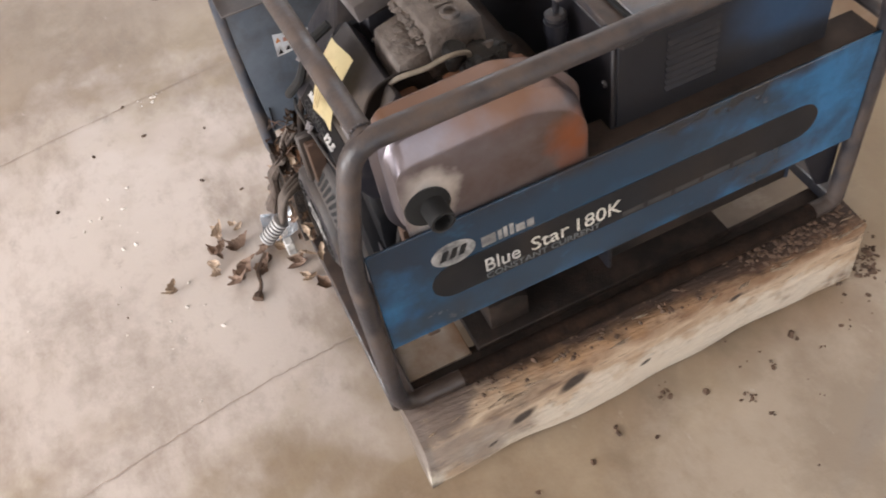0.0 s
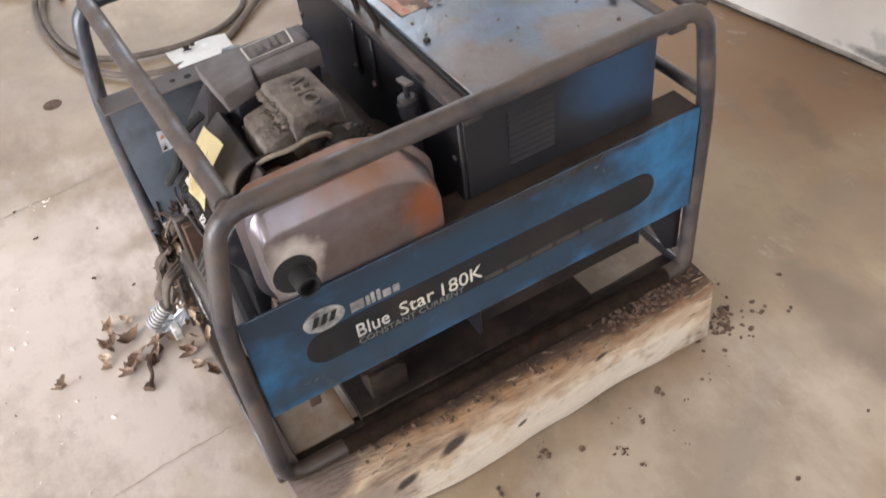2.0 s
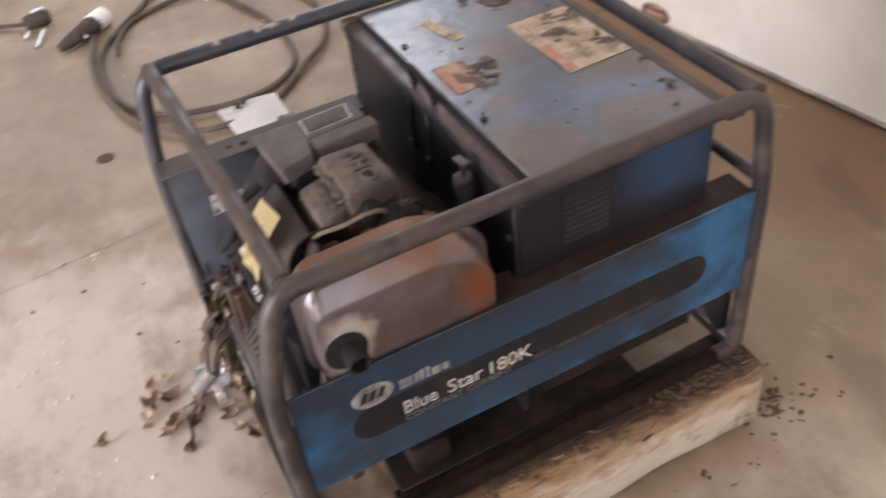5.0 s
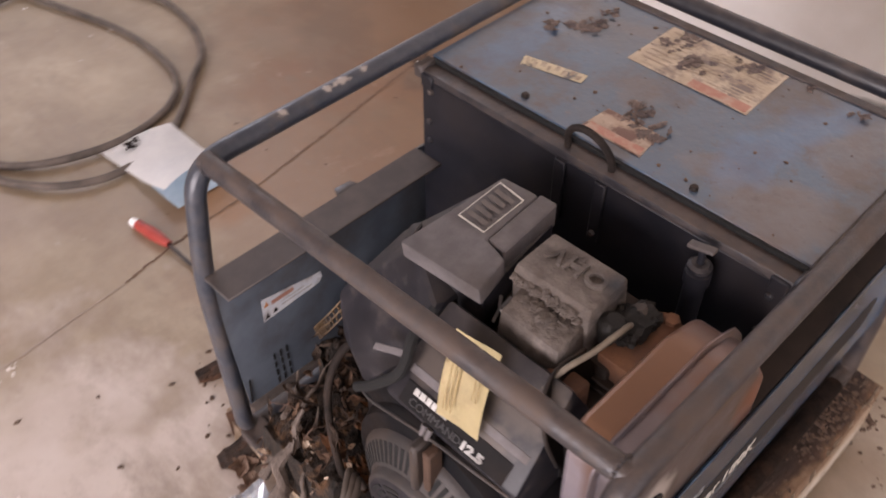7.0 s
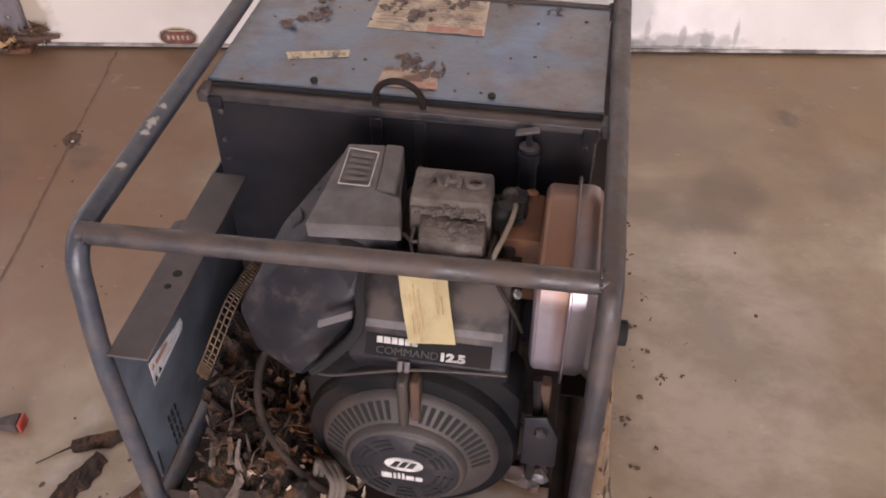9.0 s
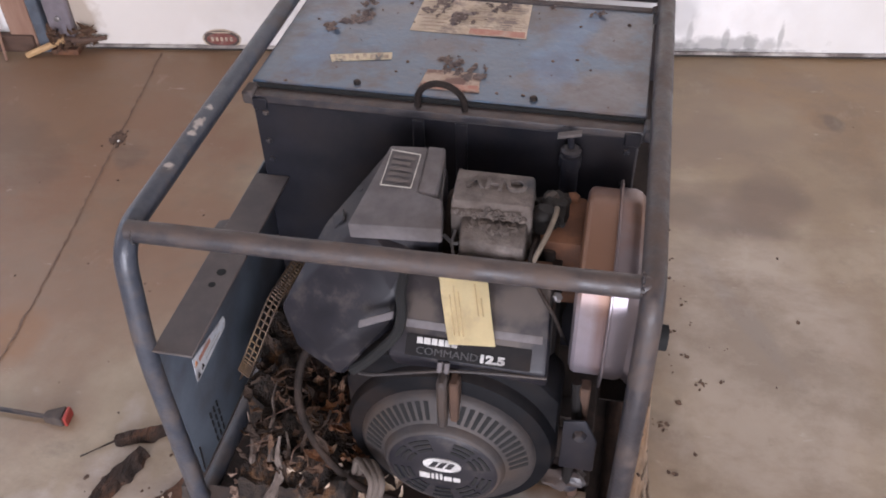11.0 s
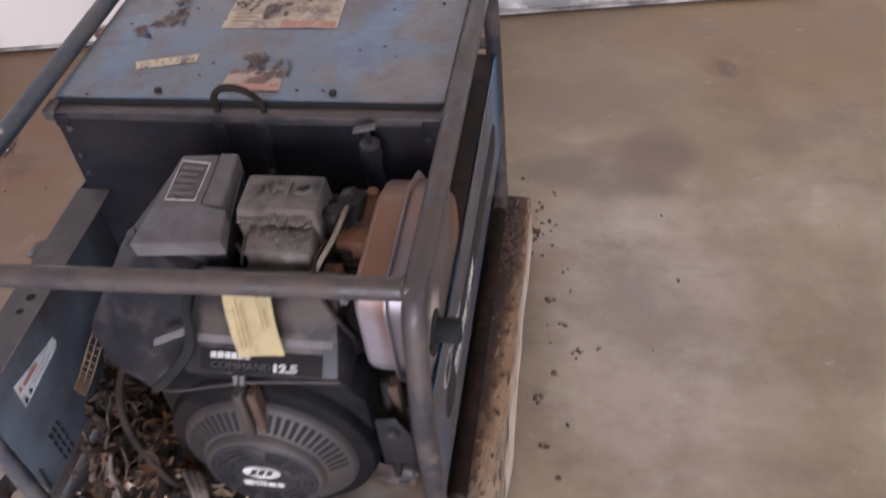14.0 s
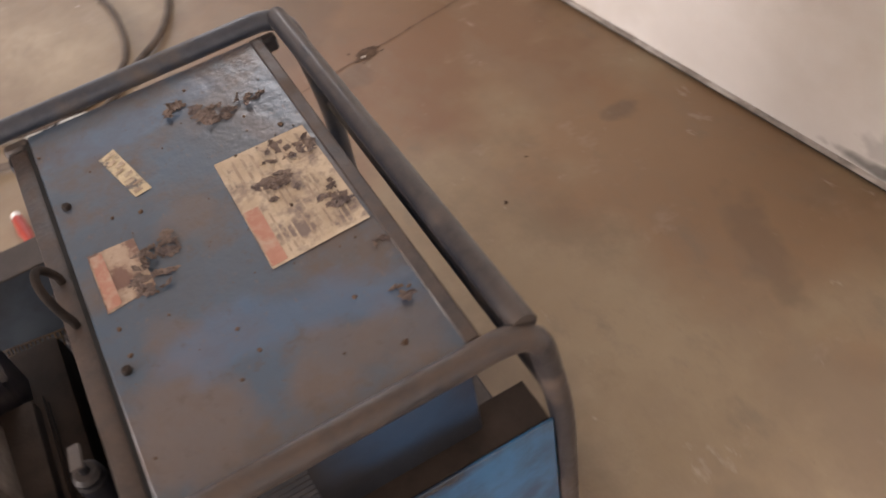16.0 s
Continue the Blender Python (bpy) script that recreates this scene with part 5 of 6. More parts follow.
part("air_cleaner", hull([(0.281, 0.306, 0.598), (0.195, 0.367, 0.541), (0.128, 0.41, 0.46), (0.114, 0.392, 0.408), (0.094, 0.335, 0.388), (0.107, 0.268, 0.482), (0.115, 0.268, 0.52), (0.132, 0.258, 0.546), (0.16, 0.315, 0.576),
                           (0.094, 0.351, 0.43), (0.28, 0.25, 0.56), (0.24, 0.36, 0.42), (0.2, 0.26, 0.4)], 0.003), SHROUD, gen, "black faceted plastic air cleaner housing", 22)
# black bar standing in for the shaded groove beside the air cleaner
part("dark_groove_bar", pipe(smooth_line([(0.125, 0.252, 0.562), (0.096, 0.253, 0.545), (0.083, 0.25, 0.525), (0.073, 0.256, 0.5), (0.062, 0.285, 0.465), (0.06, 0.305, 0.445)]), 0.0058, 8), VOID, gen)
part("cover_ledge", slab([(0.0865, 0.3, 0.5015), (0.0935, 0.262, 0.5165), (0.0875, 0.262, 0.5105), (0.0805, 0.3, 0.4955)], (-0.003, 0, 0.004), 0.001, 1), DUSTY, gen, "dust-covered ledge")
part("cover_ledge", slab([(0.0925, 0.25, 0.5095), (0.0925, 0.1, 0.5095), (0.0855, 0.1, 0.5025), (0.0855, 0.25, 0.5025)], (-0.002, 0, 0.004), 0.001, 1), DUSTY, gen, "dust-covered ledge")
SX, SU = Vector((0, -1, 0)), Vector((0.703, 0, 0.711))
OUT = Vector((-0.711, 0, 0.703)) * 0.0012
FOOT = Vector((0.0665, 0, 0.4826))
part("word_patch", quad([FOOT + Vector((0, 0.245, 0)) - SU * 0.003, FOOT + Vector((0, 0.11, 0)) - SU * 0.003, FOOT + Vector((0, 0.11, 0)) + SU * 0.021, FOOT + Vector((0, 0.245, 0)) + SU * 0.021], 0.0006), GLOSSY, gen, "black name patch")
for q, wd in ((0.233, 0.0065), (0.2255, 0.0075), (0.217, 0.0065), (0.2095, 0.006), (0.2025, 0.006), (0.1955, 0.0065)):
    a = FOOT + Vector((0, q, 0)) + SU * 0.0115 + OUT
    part("maker_bar", quad([a, a + SX * wd, a + SX * wd * 0.9 + SU * 0.007, a + SU * 0.007], 0.0005), DULL_WHITE, gen)
part("word", lettering("COMMAND", 0.0115, FOOT + Vector((0, 0.2335, 0)) + OUT, SX, SU, spread=1.12), GHOST, gen, "worn grey lettering")
part("word", lettering("12.5", 0.0115, FOOT + Vector((0, 0.1655, 0)) + OUT, SX, SU, spread=1.45, weight=0.0007), DULL_WHITE, gen, "white lettering")

part("cover_lip", pipe(smooth_line([(0.064, 0.3, 0.437), (0.06, 0.279, 0.443), (0.058, 0.236, 0.459), (0.058, 0.193, 0.471), (0.06, 0.143, 0.475), (0.066, 0.092, 0.472)]), 0.002, 8), STARTER, gen, "dust-covered lip along the cover's foot")

# air filter cover with its framed plate
cover = part("filter_cover", slab([(0.282, 0.306, 0.6015), (0.286, 0.262, 0.6015), (0.202, 0.256, 0.6), (0.195, 0.227, 0.5985), (0.15, 0.219, 0.594), (0.146, 0.322, 0.589)], (-0.003, 0, 0.022), 0.003, 2), DUSTY, gen, "dust-covered dark plastic air filter cover", 25)
part("cover_strip", slab([(0.292, 0.263, 0.599), (0.295, 0.243, 0.5965), (0.203, 0.235, 0.5965), (0.202, 0.257, 0.599)], (0, 0, 0.03), 0.002, 1), DUSTY, gen, "dusty raised edge beside the filter cover", 25)
part("filter_base", slab([(0.29, 0.3, 0.575), (0.29, 0.24, 0.575), (0.165, 0.225, 0.57), (0.155, 0.315, 0.565)], (0, 0, 0.12), 0.006, 2), SHROUD, gen, "black air filter base")
part("cover_lug", hull([(0.178, 0.335, 0.568), (0.2, 0.343, 0.566), (0.196, 0.358, 0.556), (0.176, 0.35, 0.55), (0.19, 0.34, 0.545)], 0.002), SHROUD, gen)
part("cover_lug", hull([(0.222, 0.325, 0.578), (0.235, 0.33, 0.575), (0.23, 0.34, 0.566), (0.22, 0.335, 0.565), (0.226, 0.33, 0.56)], 0.001), SHROUD, gen)


def frame_plate(c, lift, w=0.0016):
    """A thin printed frame round four corners."""
    bm = bmesh.new()
    c = [Vector(p) + Vector((0, 0, lift)) for p in c]
    mid = sum(c, Vector()) / 4
    inner = [p + (mid - p).normalized() * w * 1.5 for p in c]
    for i in range(4):
        j = (i + 1) % 4
        bm.faces.new([bm.verts.new(p) for p in (c[i], c[j], inner[j], inner[i])])
    return bm


DEC = [(0.273, 0.302, 0.5997), (0.269, 0.266, 0.5997), (0.205, 0.264, 0.5982), (0.206, 0.3, 0.5975)]
part("plate_frame", frame_plate([Vector(p) + Vector((0, 0, 0.0025)) for p in DEC], 0.0), WHITE, cover, "thin white printed frame", smooth=None)
PLATE_INK = mat("brown_plate_print", (0.1, 0.086, 0.08), (0.13, 0.11, 0.1), 60, 0.8, 0.0, 0.0)
dc = [Vector(p) + Vector((0, 0, 0.0034)) for p in DEC]
for k in range(5):
    u0, u1 = 0.12 + 0.16 * k, 0.21 + 0.16 * k
    part("print_bar", quad([dc[3].lerp(dc[0], u0).lerp(dc[2].lerp(dc[1], u0), 0.14), dc[3].lerp(dc[0], u0).lerp(dc[2].lerp(dc[1], u0), 0.86 - 0.1 * (k % 2)), dc[3].lerp(dc[0], u1).lerp(dc[2].lerp(dc[1], u1), 0.86 - 0.1 * (k % 2)), dc[3].lerp(dc[0], u1).lerp(dc[2].lerp(dc[1], u1), 0.14)], 0.0002), PLATE_INK, cover)

# valve cover
valve = part("valve_cover", hull([(0.264, 0.222, 0.592), (0.268, 0.134, 0.589), (0.206, 0.13, 0.593), (0.201, 0.218, 0.596), (0.196, 0.219, 0.586), (0.2, 0.129, 0.583), (0.27, 0.226, 0.52), (0.274, 0.13, 0.52), (0.2, 0.22, 0.52), (0.205, 0.128, 0.52)], 0.004, 2), CAKED, gen, "dust-caked valve cover with raised letters", 30)
part("front_step", hull([(0.205, 0.207, 0.578), (0.205, 0.134, 0.574), (0.164, 0.133, 0.566), (0.163, 0.203, 0.571), (0.158, 0.131, 0.53), (0.157, 0.204, 0.53), (0.21, 0.21, 0.5), (0.21, 0.13, 0.5)], 0.004, 2), CAKED, valve, "dust-caked lower step", 30)
bm = bmesh.new()
flake = random.Random(8)
for k in range(15):
    yy = 0.14 + 0.0052 * k
    clod((0.199 - 0.004 * flake.random(), yy, 0.586 - 0.006 * flake.random()), (0.006, 0.005, 0.0035 * flake.uniform(0.6, 1.6)), k, bm, 0.6)
for k in range(8):
    clod((0.182 + 0.01 * flake.random(), 0.15 + 0.006 * k, 0.574), (0.008, 0.006, 0.003), k + 40, bm, 0.6)
tagged(part("dirt_ledge", bm, CAKED, valve), "flaking ledge of caked dirt", kind="stuff")
layer(CAKED, (0.035, 0.04, 0.05), blot(CAKED, (0.25 - 0.38, 0.138 - 0.26, 0.592 - 0.134), (0.022, 0.014, 0.03), 0, wobble=0.6, scale=40, lo=0.3, strength=0.85))
for ch, yy in (("O", 0.139), ("H", 0.165), ("V", 0.188)):
    part("raised_letter", lettering(ch, 0.03, (0.249, yy, 0.5925), (0, 1, 0.03), (-1, 0, 0.04), thick=0.0028, spread=1.0, weight=0.0006), CAKED, valve)

# oil filler, hoses and linkage
filler = part("oil_filler", lathe([(0, 0), (0.011, 0), (0.011, 0.105), (0.0135, 0.107), (0.0135, 0.122), (0.01, 0.124), (0, 0.124)], (0.34, 0.1, 0.45), (0, 0, 1), 20), BLACK, gen, "black oil filler tube with a lever cap")
part("cap", lathe([(0.01, 0), (0.0125, 0.002), (0.0125, 0.006), (0.009, 0.009), (0, 0.009)], (0.34, 0.1, 0.574), (0, 0, 1), 20), SHROUD, filler, "scratched dark cap")
part("lever_stem", pipe([(0.34, 0.1, 0.58), (0.341, 0.102, 0.602)], 0.004, 8), BLACK, filler)
part("cap_lever", slab([(0.346, 0.117, 0.6), (0.346, 0.089, 0.607), (0.336, 0.089, 0.607), (0.336, 0.117, 0.6)], (0, 0, 0.004), 0.001), FLANGE, filler, "bright steel lever")
part("spark_lead", pipe(smooth_line([(0.238, 0.113, 0.556), (0.236, 0.106, 0.57), (0.225, 0.1045, 0.576), (0.208, 0.106, 0.576), (0.186, 0.1115, 0.568), (0.155, 0.12, 0.562), (0.135, 0.126, 0.548)]), 0.003, 10), HOSE, gen, "pale stiff lead")
part("exhaust_port", plate([(0.205, 0.073), (0.292, 0.073), (0.296, 0.1), (0.285, 0.118), (0.25, 0.124), (0.205, 0.118)], "z", 0.45, 0.546, 0.004), RUST, gen, "rust-orange exhaust port")
bm = bmesh.new()
rim = smooth_line([(0.107, 0.082, 0.5), (0.1, 0.092, 0.535), (0.118, 0.112, 0.558), (0.15, 0.124, 0.563), (0.19, 0.122, 0.56)])
low = [bm.verts.new(p + Vector((0.02, -0.012, -0.05))) for p in rim]
high = [bm.verts.new(p) for p in rim]
for k in range(len(rim) - 1):
    bm.faces.new((low[k], low[k + 1], high[k + 1], high[k]))
bmesh.ops.solidify(bm, geom=bm.faces[:], thickness=0.0015)
part("heat_shield", bm, SOOT, gen, "sooty dark curved heat shield")
part("shield_rim", pipe(rim, 0.0022, 8), SOOT, gen)
part("shield_bolt", lathe([(0, 0.005), (0.004, 0.005), (0.006, 0.003), (0.006, 0)], (0.128, 0.092, 0.535), (-0.4, -0.5, 0.7), 6), STEEL, gen)
OIL = mat("black_oil_cake", (0.0055, 0.0048, 0.0044), (0.011, 0.0092, 0.008), 50, 0.6, 0.0, 0.5, (0.022, 0.016, 0.013), 30, 0.6, spec=0.3)
part("breather_cap", lathe([(0, 0.012), (0.009, 0.012), (0.0135, 0.008), (0.0145, 0.001), (0.011, -0.006), (0.008, -0.02)], (0.224, 0.118, 0.566), (0.1, -0.2, 1), 20), OIL, gen, "grimy black breather cap")
bm = clod((0.256, 0.112, 0.553), (0.029, 0.017, 0.019), 9, rough=0.6)
cake = random.Random(14)
for k in range(14):
    r = cake.uniform(0.004, 0.009)
    clod((cake.uniform(0.232, 0.286), cake.uniform(0.096, 0.124), cake.uniform(0.551, 0.564)), (r * 1.3, r, r * 0.8), k, bm, 0.7)
tagged(part("dirt_cake", bm, OIL, gen), "dark oily cake of dirt", kind="stuff")
part("port_bolt", lathe([(0, 0.007), (0.005, 0.007), (0.008, 0.005), (0.008, 0)], (0.287, 0.09, 0.546), (0, 0, 1), 6), RUST, gen)
part("coil", box((0.135, 0.1, 0.5), (0.175, 0.14, 0.545), 0.005, 2), RUST, gen)
part("linkage", pipe(smooth_line([(0.19, 0.225, 0.55), (0.175, 0.212, 0.553), (0.18, 0.2, 0.55), (0.165, 0.205, 0.54)]), 0.0022, 6), STEEL, gen, "thin wire linkage")
part("linkage", pipe([(0.19, 0.212, 0.56), (0.175, 0.214, 0.552), (0.16, 0.209, 0.55)], 0.0018, 6), STEEL, gen)
part("plug_cap", pipe([(0.255, 0.112, 0.52), (0.26, 0.105, 0.55), (0.262, 0.115, 0.568)], [0.009, 0.011, 0.008], 10), RUBBER, gen)

# yellow hang tag
bm = bmesh.new()
rows = []
for i in range(9):
    u = i / 8
    a, b = Vector((0.12, 0.2165, 0.567)).lerp(Vector((0.0735, 0.197, 0.497)), u), Vector((0.126, 0.166, 0.567)).lerp(Vector((0.0775, 0.148, 0.499)), u)
    rows.append([bm.verts.new(a.lerp(b, q) + Vector((-0.7, 0, 0.7)) * (0.004 + 0.006 * math.sin(math.pi * u) + 0.0025 * math.sin(6 * q + 2 * u))) for q in (0, 0.25, 0.5, 0.75, 1)])
for a, b in zip(rows, rows[1:]):
    for s in range(4):
        bm.faces.new((a[s], a[s + 1], b[s + 1], b[s]))
bmesh.ops.solidify(bm, geom=bm.faces[:], thickness=0.0005)
tag = part("hang_tag", bm, YELLOW, gen, "curling yellow card tag with small print")
TAG_INK = mat("brown_print", (0.3, 0.22, 0.1), (0.36, 0.27, 0.13), 60, 0.8, 0.0, 0.0)
TU = Vector((0.046, 0.018, 0.069)).normalized()
for col, y in enumerate((0.191, 0.186, 0.1815, 0.168, 0.163)):
    a = Vector((0.072 + (0.014 if col > 2 else 0), y + 0.001, 0.514 + (0.02 if col > 2 else 0)))
    ln = (0.045, 0.055, 0.05, 0.035, 0.02)[col]
    part("print_bar", quad([a, a + SX * 0.0016, a + SX * 0.0016 + TU * ln, a + TU * ln], 0.0002), TAG_INK, tag)

# muffler
MP = [(0.128, 0.4), (0.091, 0.458), (0.089, 0.565), (0.103, 0.588), (0.245, 0.592), (0.297, 0.573), (0.326, 0.535), (0.326, 0.436), (0.302, 0.4)]
FACE = [(0.134, 0.398), (0.102, 0.447), (0.1, 0.541), (0.112, 0.558), (0.246, 0.561), (0.29, 0.547), (0.316, 0.514), (0.316, 0.427), (0.296, 0.398)]


def shrunk(pts, d):
    cx, cz = sum(p[0] for p in pts) / len(pts), sum(p[1] for p in pts) / len(pts)
    return [(cx + (x - cx) * (1 - d / 0.11), cz + (z - cz) * (1 - d / 0.09)) for x, z in pts]


def ring_at(d, y, pts=MP):
    return [(p.x, y, p.z) for p in rounded([(x, 0, z) for x, z in shrunk(pts, d)], 0.012, 3, True)]


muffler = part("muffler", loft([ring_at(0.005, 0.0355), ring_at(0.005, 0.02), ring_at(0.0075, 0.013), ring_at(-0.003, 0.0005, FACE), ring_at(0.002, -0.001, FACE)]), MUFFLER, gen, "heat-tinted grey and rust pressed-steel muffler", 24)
part("back_shell", loft([ring_at(0.007, 0.036), ring_at(0.007, 0.066), ring_at(0.009, 0.07), ring_at(0.015, 0.073)]), MUFFLER_BACK, muffler, "brown heat-stained rear shell", 24)
part("seam", loft([ring_at(-0.0025, 0.0345), ring_at(-0.0035, 0.0352), ring_at(-0.0035, 0.0368), ring_at(-0.0025, 0.0375)]), MUFFLER, muffler, "folded seam lip")
layer(MUFFLER_BACK, (0.11, 0.052, 0.028), blot(MUFFLER_BACK, (0.09 - 0.38, 0.04 - 0.26, 0.5 - 0.134), (0.05, 0.014, 0.2), (0, 0, 0), wobble=0.3, scale=40, lo=0.4, strength=0.9))
layer(MUFFLER_BACK, (0.16, 0.075, 0.036), blot(MUFFLER_BACK, (0.2 - 0.38, 0.05 - 0.26, 0.605 - 0.134), (0.18, 0.1, 0.08), (0, 0, 0), wobble=0.35, scale=24, lo=0.5, strength=0.95))
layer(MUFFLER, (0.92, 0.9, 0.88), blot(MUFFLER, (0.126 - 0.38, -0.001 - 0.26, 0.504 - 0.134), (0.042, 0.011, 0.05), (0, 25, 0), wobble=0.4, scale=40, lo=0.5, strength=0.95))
# front end painted paler for the daylight that strikes it
layer(MUFFLER, (0.27, 0.245, 0.272), blot(MUFFLER, (0.086 - 0.38, 0.01 - 0.26, 0.5 - 0.134), (0.034, 0.2, 0.16), 0, wobble=0.25, scale=24, lo=0.4, strength=0.65))
layer(MUFFLER_BACK, (0.2, 0.175, 0.2), blot(MUFFLER_BACK, (0.086 - 0.38, 0.05 - 0.26, 0.47 - 0.134), (0.03, 0.2, 0.1), 0, wobble=0.25, scale=24, lo=0.4, strength=0.6))
# paler rim and bevel, a painted reflection of the white door
layer(MUFFLER, (0.29, 0.265, 0.29), blot(MUFFLER, (0.17 - 0.38, 0.022 - 0.26, 0.52 - 0.134), (0.2, 0.034, 0.2), 0, wobble=0.4, scale=20, lo=0.5, strength=0.4))
layer(MUFFLER, (0.36, 0.12, 0.045), blot(MUFFLER, (0.297 - 0.38, -0.018 - 0.26, 0.5 - 0.134), (0.036, 0.05, 0.055), (0, 0, 0), wobble=0.5, scale=30, lo=0.3, strength=0.85))
layer(MUFFLER, (0.2, 0.105, 0.06), blot(MUFFLER, (0.25 - 0.38, 0.006 - 0.26, 0.583 - 0.134), (0.12, 0.05, 0.036), (0, 0, 0), wobble=0.5, scale=30, lo=0.3, strength=0.8))
part("outlet_hole", lathe([(0, 0.0), (0.0245, 0.0), (0.0265, -0.001), (0.0265, -0.006), (0, -0.006)], (0.125, -0.0032, 0.494), (0, -1, 0), 24), VOID, muffler, "black burnt outlet hole")
part("outlet_pipe", lathe([(0.01, -0.02), (0.0145, -0.02), (0.0145, 0.018), (0.0115, 0.018), (0.0105, 0.004), (0, 0.004)], (0.13, -0.01, 0.493), (0.03, -1, -0.05), 24), VOID, muffler, "sooty black outlet pipe")
part("muffler_stay", box((0.1, 0.044, 0.2), (0.118, 0.056, 0.42), 0.002), GROOVE, gen, "rust-brown flat muffler stay")
part("muffler_stay", pipe(smooth_line([(0.11, 0.06, 0.42), (0.09, 0.055, 0.35), (0.085, 0.06, 0.25)]), 0.006, 8), SOOT, gen)
part("side_bracket", plate([(0.03, 0.3), (0.07, 0.3), (0.07, 0.39), (0.045, 0.395), (0.03, 0.36)], "x", 0.075, 0.079, 0.002), BLACK, gen, "dark bolted bracket")
part("bracket_bolt", lathe([(0, 0.007), (0.006, 0.007), (0.008, 0.004), (0.008, 0)], (0.075, 0.05, 0.37), (-1, 0, 0), 6), TUBE, gen)

# cables by the fan housing
part("black_hose", pipe(smooth_line([(0.13, 0.37, 0.42), (0.1, 0.385, 0.39), (0.075, 0.385, 0.34), (0.055, 0.36, 0.285), (0.035, 0.31, 0.25), (0.03, 0.25, 0.235)]), 0.005, 10), GRIME, gen, "black dusty hose")
for k in range(3):
    part("battery_lead", pipe(smooth_line([(0.07, 0.335 - 0.008 * k, 0.225), (0.05, 0.318 - 0.008 * k, 0.255), (0.035, 0.305 - 0.008 * k, 0.305), (0.020, 0.292 - 0.008 * k, 0.314), (0.000, 0.278 - 0.006 * k, 0.309), (-0.0125, 0.290 - 0.004 * k, 0.258)]), 0.0042, 10), CABLE_SKIN, gen, "loose grey battery lead")
sleeve = [(0.0, 0.0)]
for k in range(7):
    sleeve += [(0.0095, 0.001 + 0.0065 * k), (0.0118, 0.002 + 0.0065 * k), (0.0118, 0.005 + 0.0065 * k), (0.0095, 0.006 + 0.0065 * k)]
sleeve += [(0.0, 0.047)]
part("lead_sleeve", lathe(sleeve, (-0.0125, 0.286, 0.258), (-0.05, 0.012, -0.053), 16), SLEEVE, gen, "ribbed pale plastic sleeve on the lead ends")
part("lead_tab", box((-0.022, 0.290, 0.175), (-0.008, 0.306, 0.201), 0.002), DULL_WHITE, gen, "white lead end")
part("cast_foot", clod((0.095, 0.063, 0.255), (0.022, 0.03, 0.014), 21, rough=0.5), TUBE_DUSTY, gen, "dusty dark cast foot")
# ---- leaf litter in and by the cage ----
lit = random.Random(21)
ORANGE_LEAF = mat("rust_orange_leaf", (0.13, 0.05, 0.018), (0.2, 0.085, 0.03), 60, 0.9, 0.0, 0.3, (0.05, 0.026, 0.016), 40, 0.5)
BLACK_LEAF = mat("blackened_leaf_litter", (0.018, 0.011, 0.0075), (0.045, 0.027, 0.017), 50, 0.95, 0.0, 0.4, (0.055, 0.032, 0.02), 35, 0.63)


BARK = mat("grey_bark", (0.085, 0.066, 0.055), (0.19, 0.155, 0.132), 50, 0.95, 0.0, 0.9, (0.045, 0.03, 0.022), 34, 0.53, stretch=(1, 1, 0.3), depth=0.005, fine=120)


def nest(name, n, x0, x1, y0, y1, z0, high, material, label, size=1.0):
    bm = bmesh.new()
    for k in range(n):
        x, y = lit.uniform(x0, x1), lit.uniform(y0, y1)
        leaf((x, y, z0 + high * lit.random()), lit.uniform(0.015, 0.06) * size, lit.uniform(0.008, 0.026) * size, lit.uniform(0, 6.28), lit.uniform(0.1, 0.6), lit, bm, 1.1)
    solo(name, bm, material, ((x0 + x1) / 2, (y0 + y1) / 2, z0), label, "leaf litter", kind="stuff", smooth=None)


bm = bmesh.new()
g = {}
for i in range(41):
    for j in range(27):
        p = Vector((0.01 + 0.34 * i / 40, 0.33 + (0.16 if i < 15 else 0.188) * j / 26, 0))
        h = 0.246 + 0.03 * noise.noise(p * 22) + 0.018 * noise.noise(p * 60) + 0.25 * max(0, p.x - 0.05) * (j / 26)
        g[i, j] = bm.verts.new((p.x, p.y, h if 0 < i < 40 and 0 < j < 26 else 0.165))
for i in range(40):
    for j in range(26):
        bm.faces.new((g[i, j], g[i + 1, j], g[i + 1, j + 1], g[i, j + 1]))
HUMUS = mat("dark_matted_humus", (0.012, 0.009, 0.007), (0.045, 0.03, 0.021), 90, 0.95, 0.0, 1.0, (0.13, 0.065, 0.028), 34, 0.6, 0.06, fine=260, depth=0.01)
solo("humus", bm, HUMUS, (0.15, 0.42, 0.17), "dark matted humus filling the gap beside the engine", "humus", kind="stuff")
nest("leaf_nest", 190, 0.03, 0.34, 0.34, 0.485, 0.21, 0.09, BLACK_LEAF, "blackened leaf litter packed beside the engine", 0.6)
nest("leaf_nest", 70, 0.02, 0.2, 0.35, 0.48, 0.235, 0.06, DARK_LEAF, "brown leaf litter on top of the nest", 0.6)
nest("leaf_nest", 40, 0.04, 0.15, 0.31, 0.39, 0.25, 0.035, ORANGE_LEAF, "rust-orange dry leaves by the fan housing", 0.75)
nest("leaf_nest", 80, 0.13, 0.34, 0.42, 0.515, 0.22, 0.09, BLACK_LEAF, "blackened leaf litter against the side sheet", 0.6)
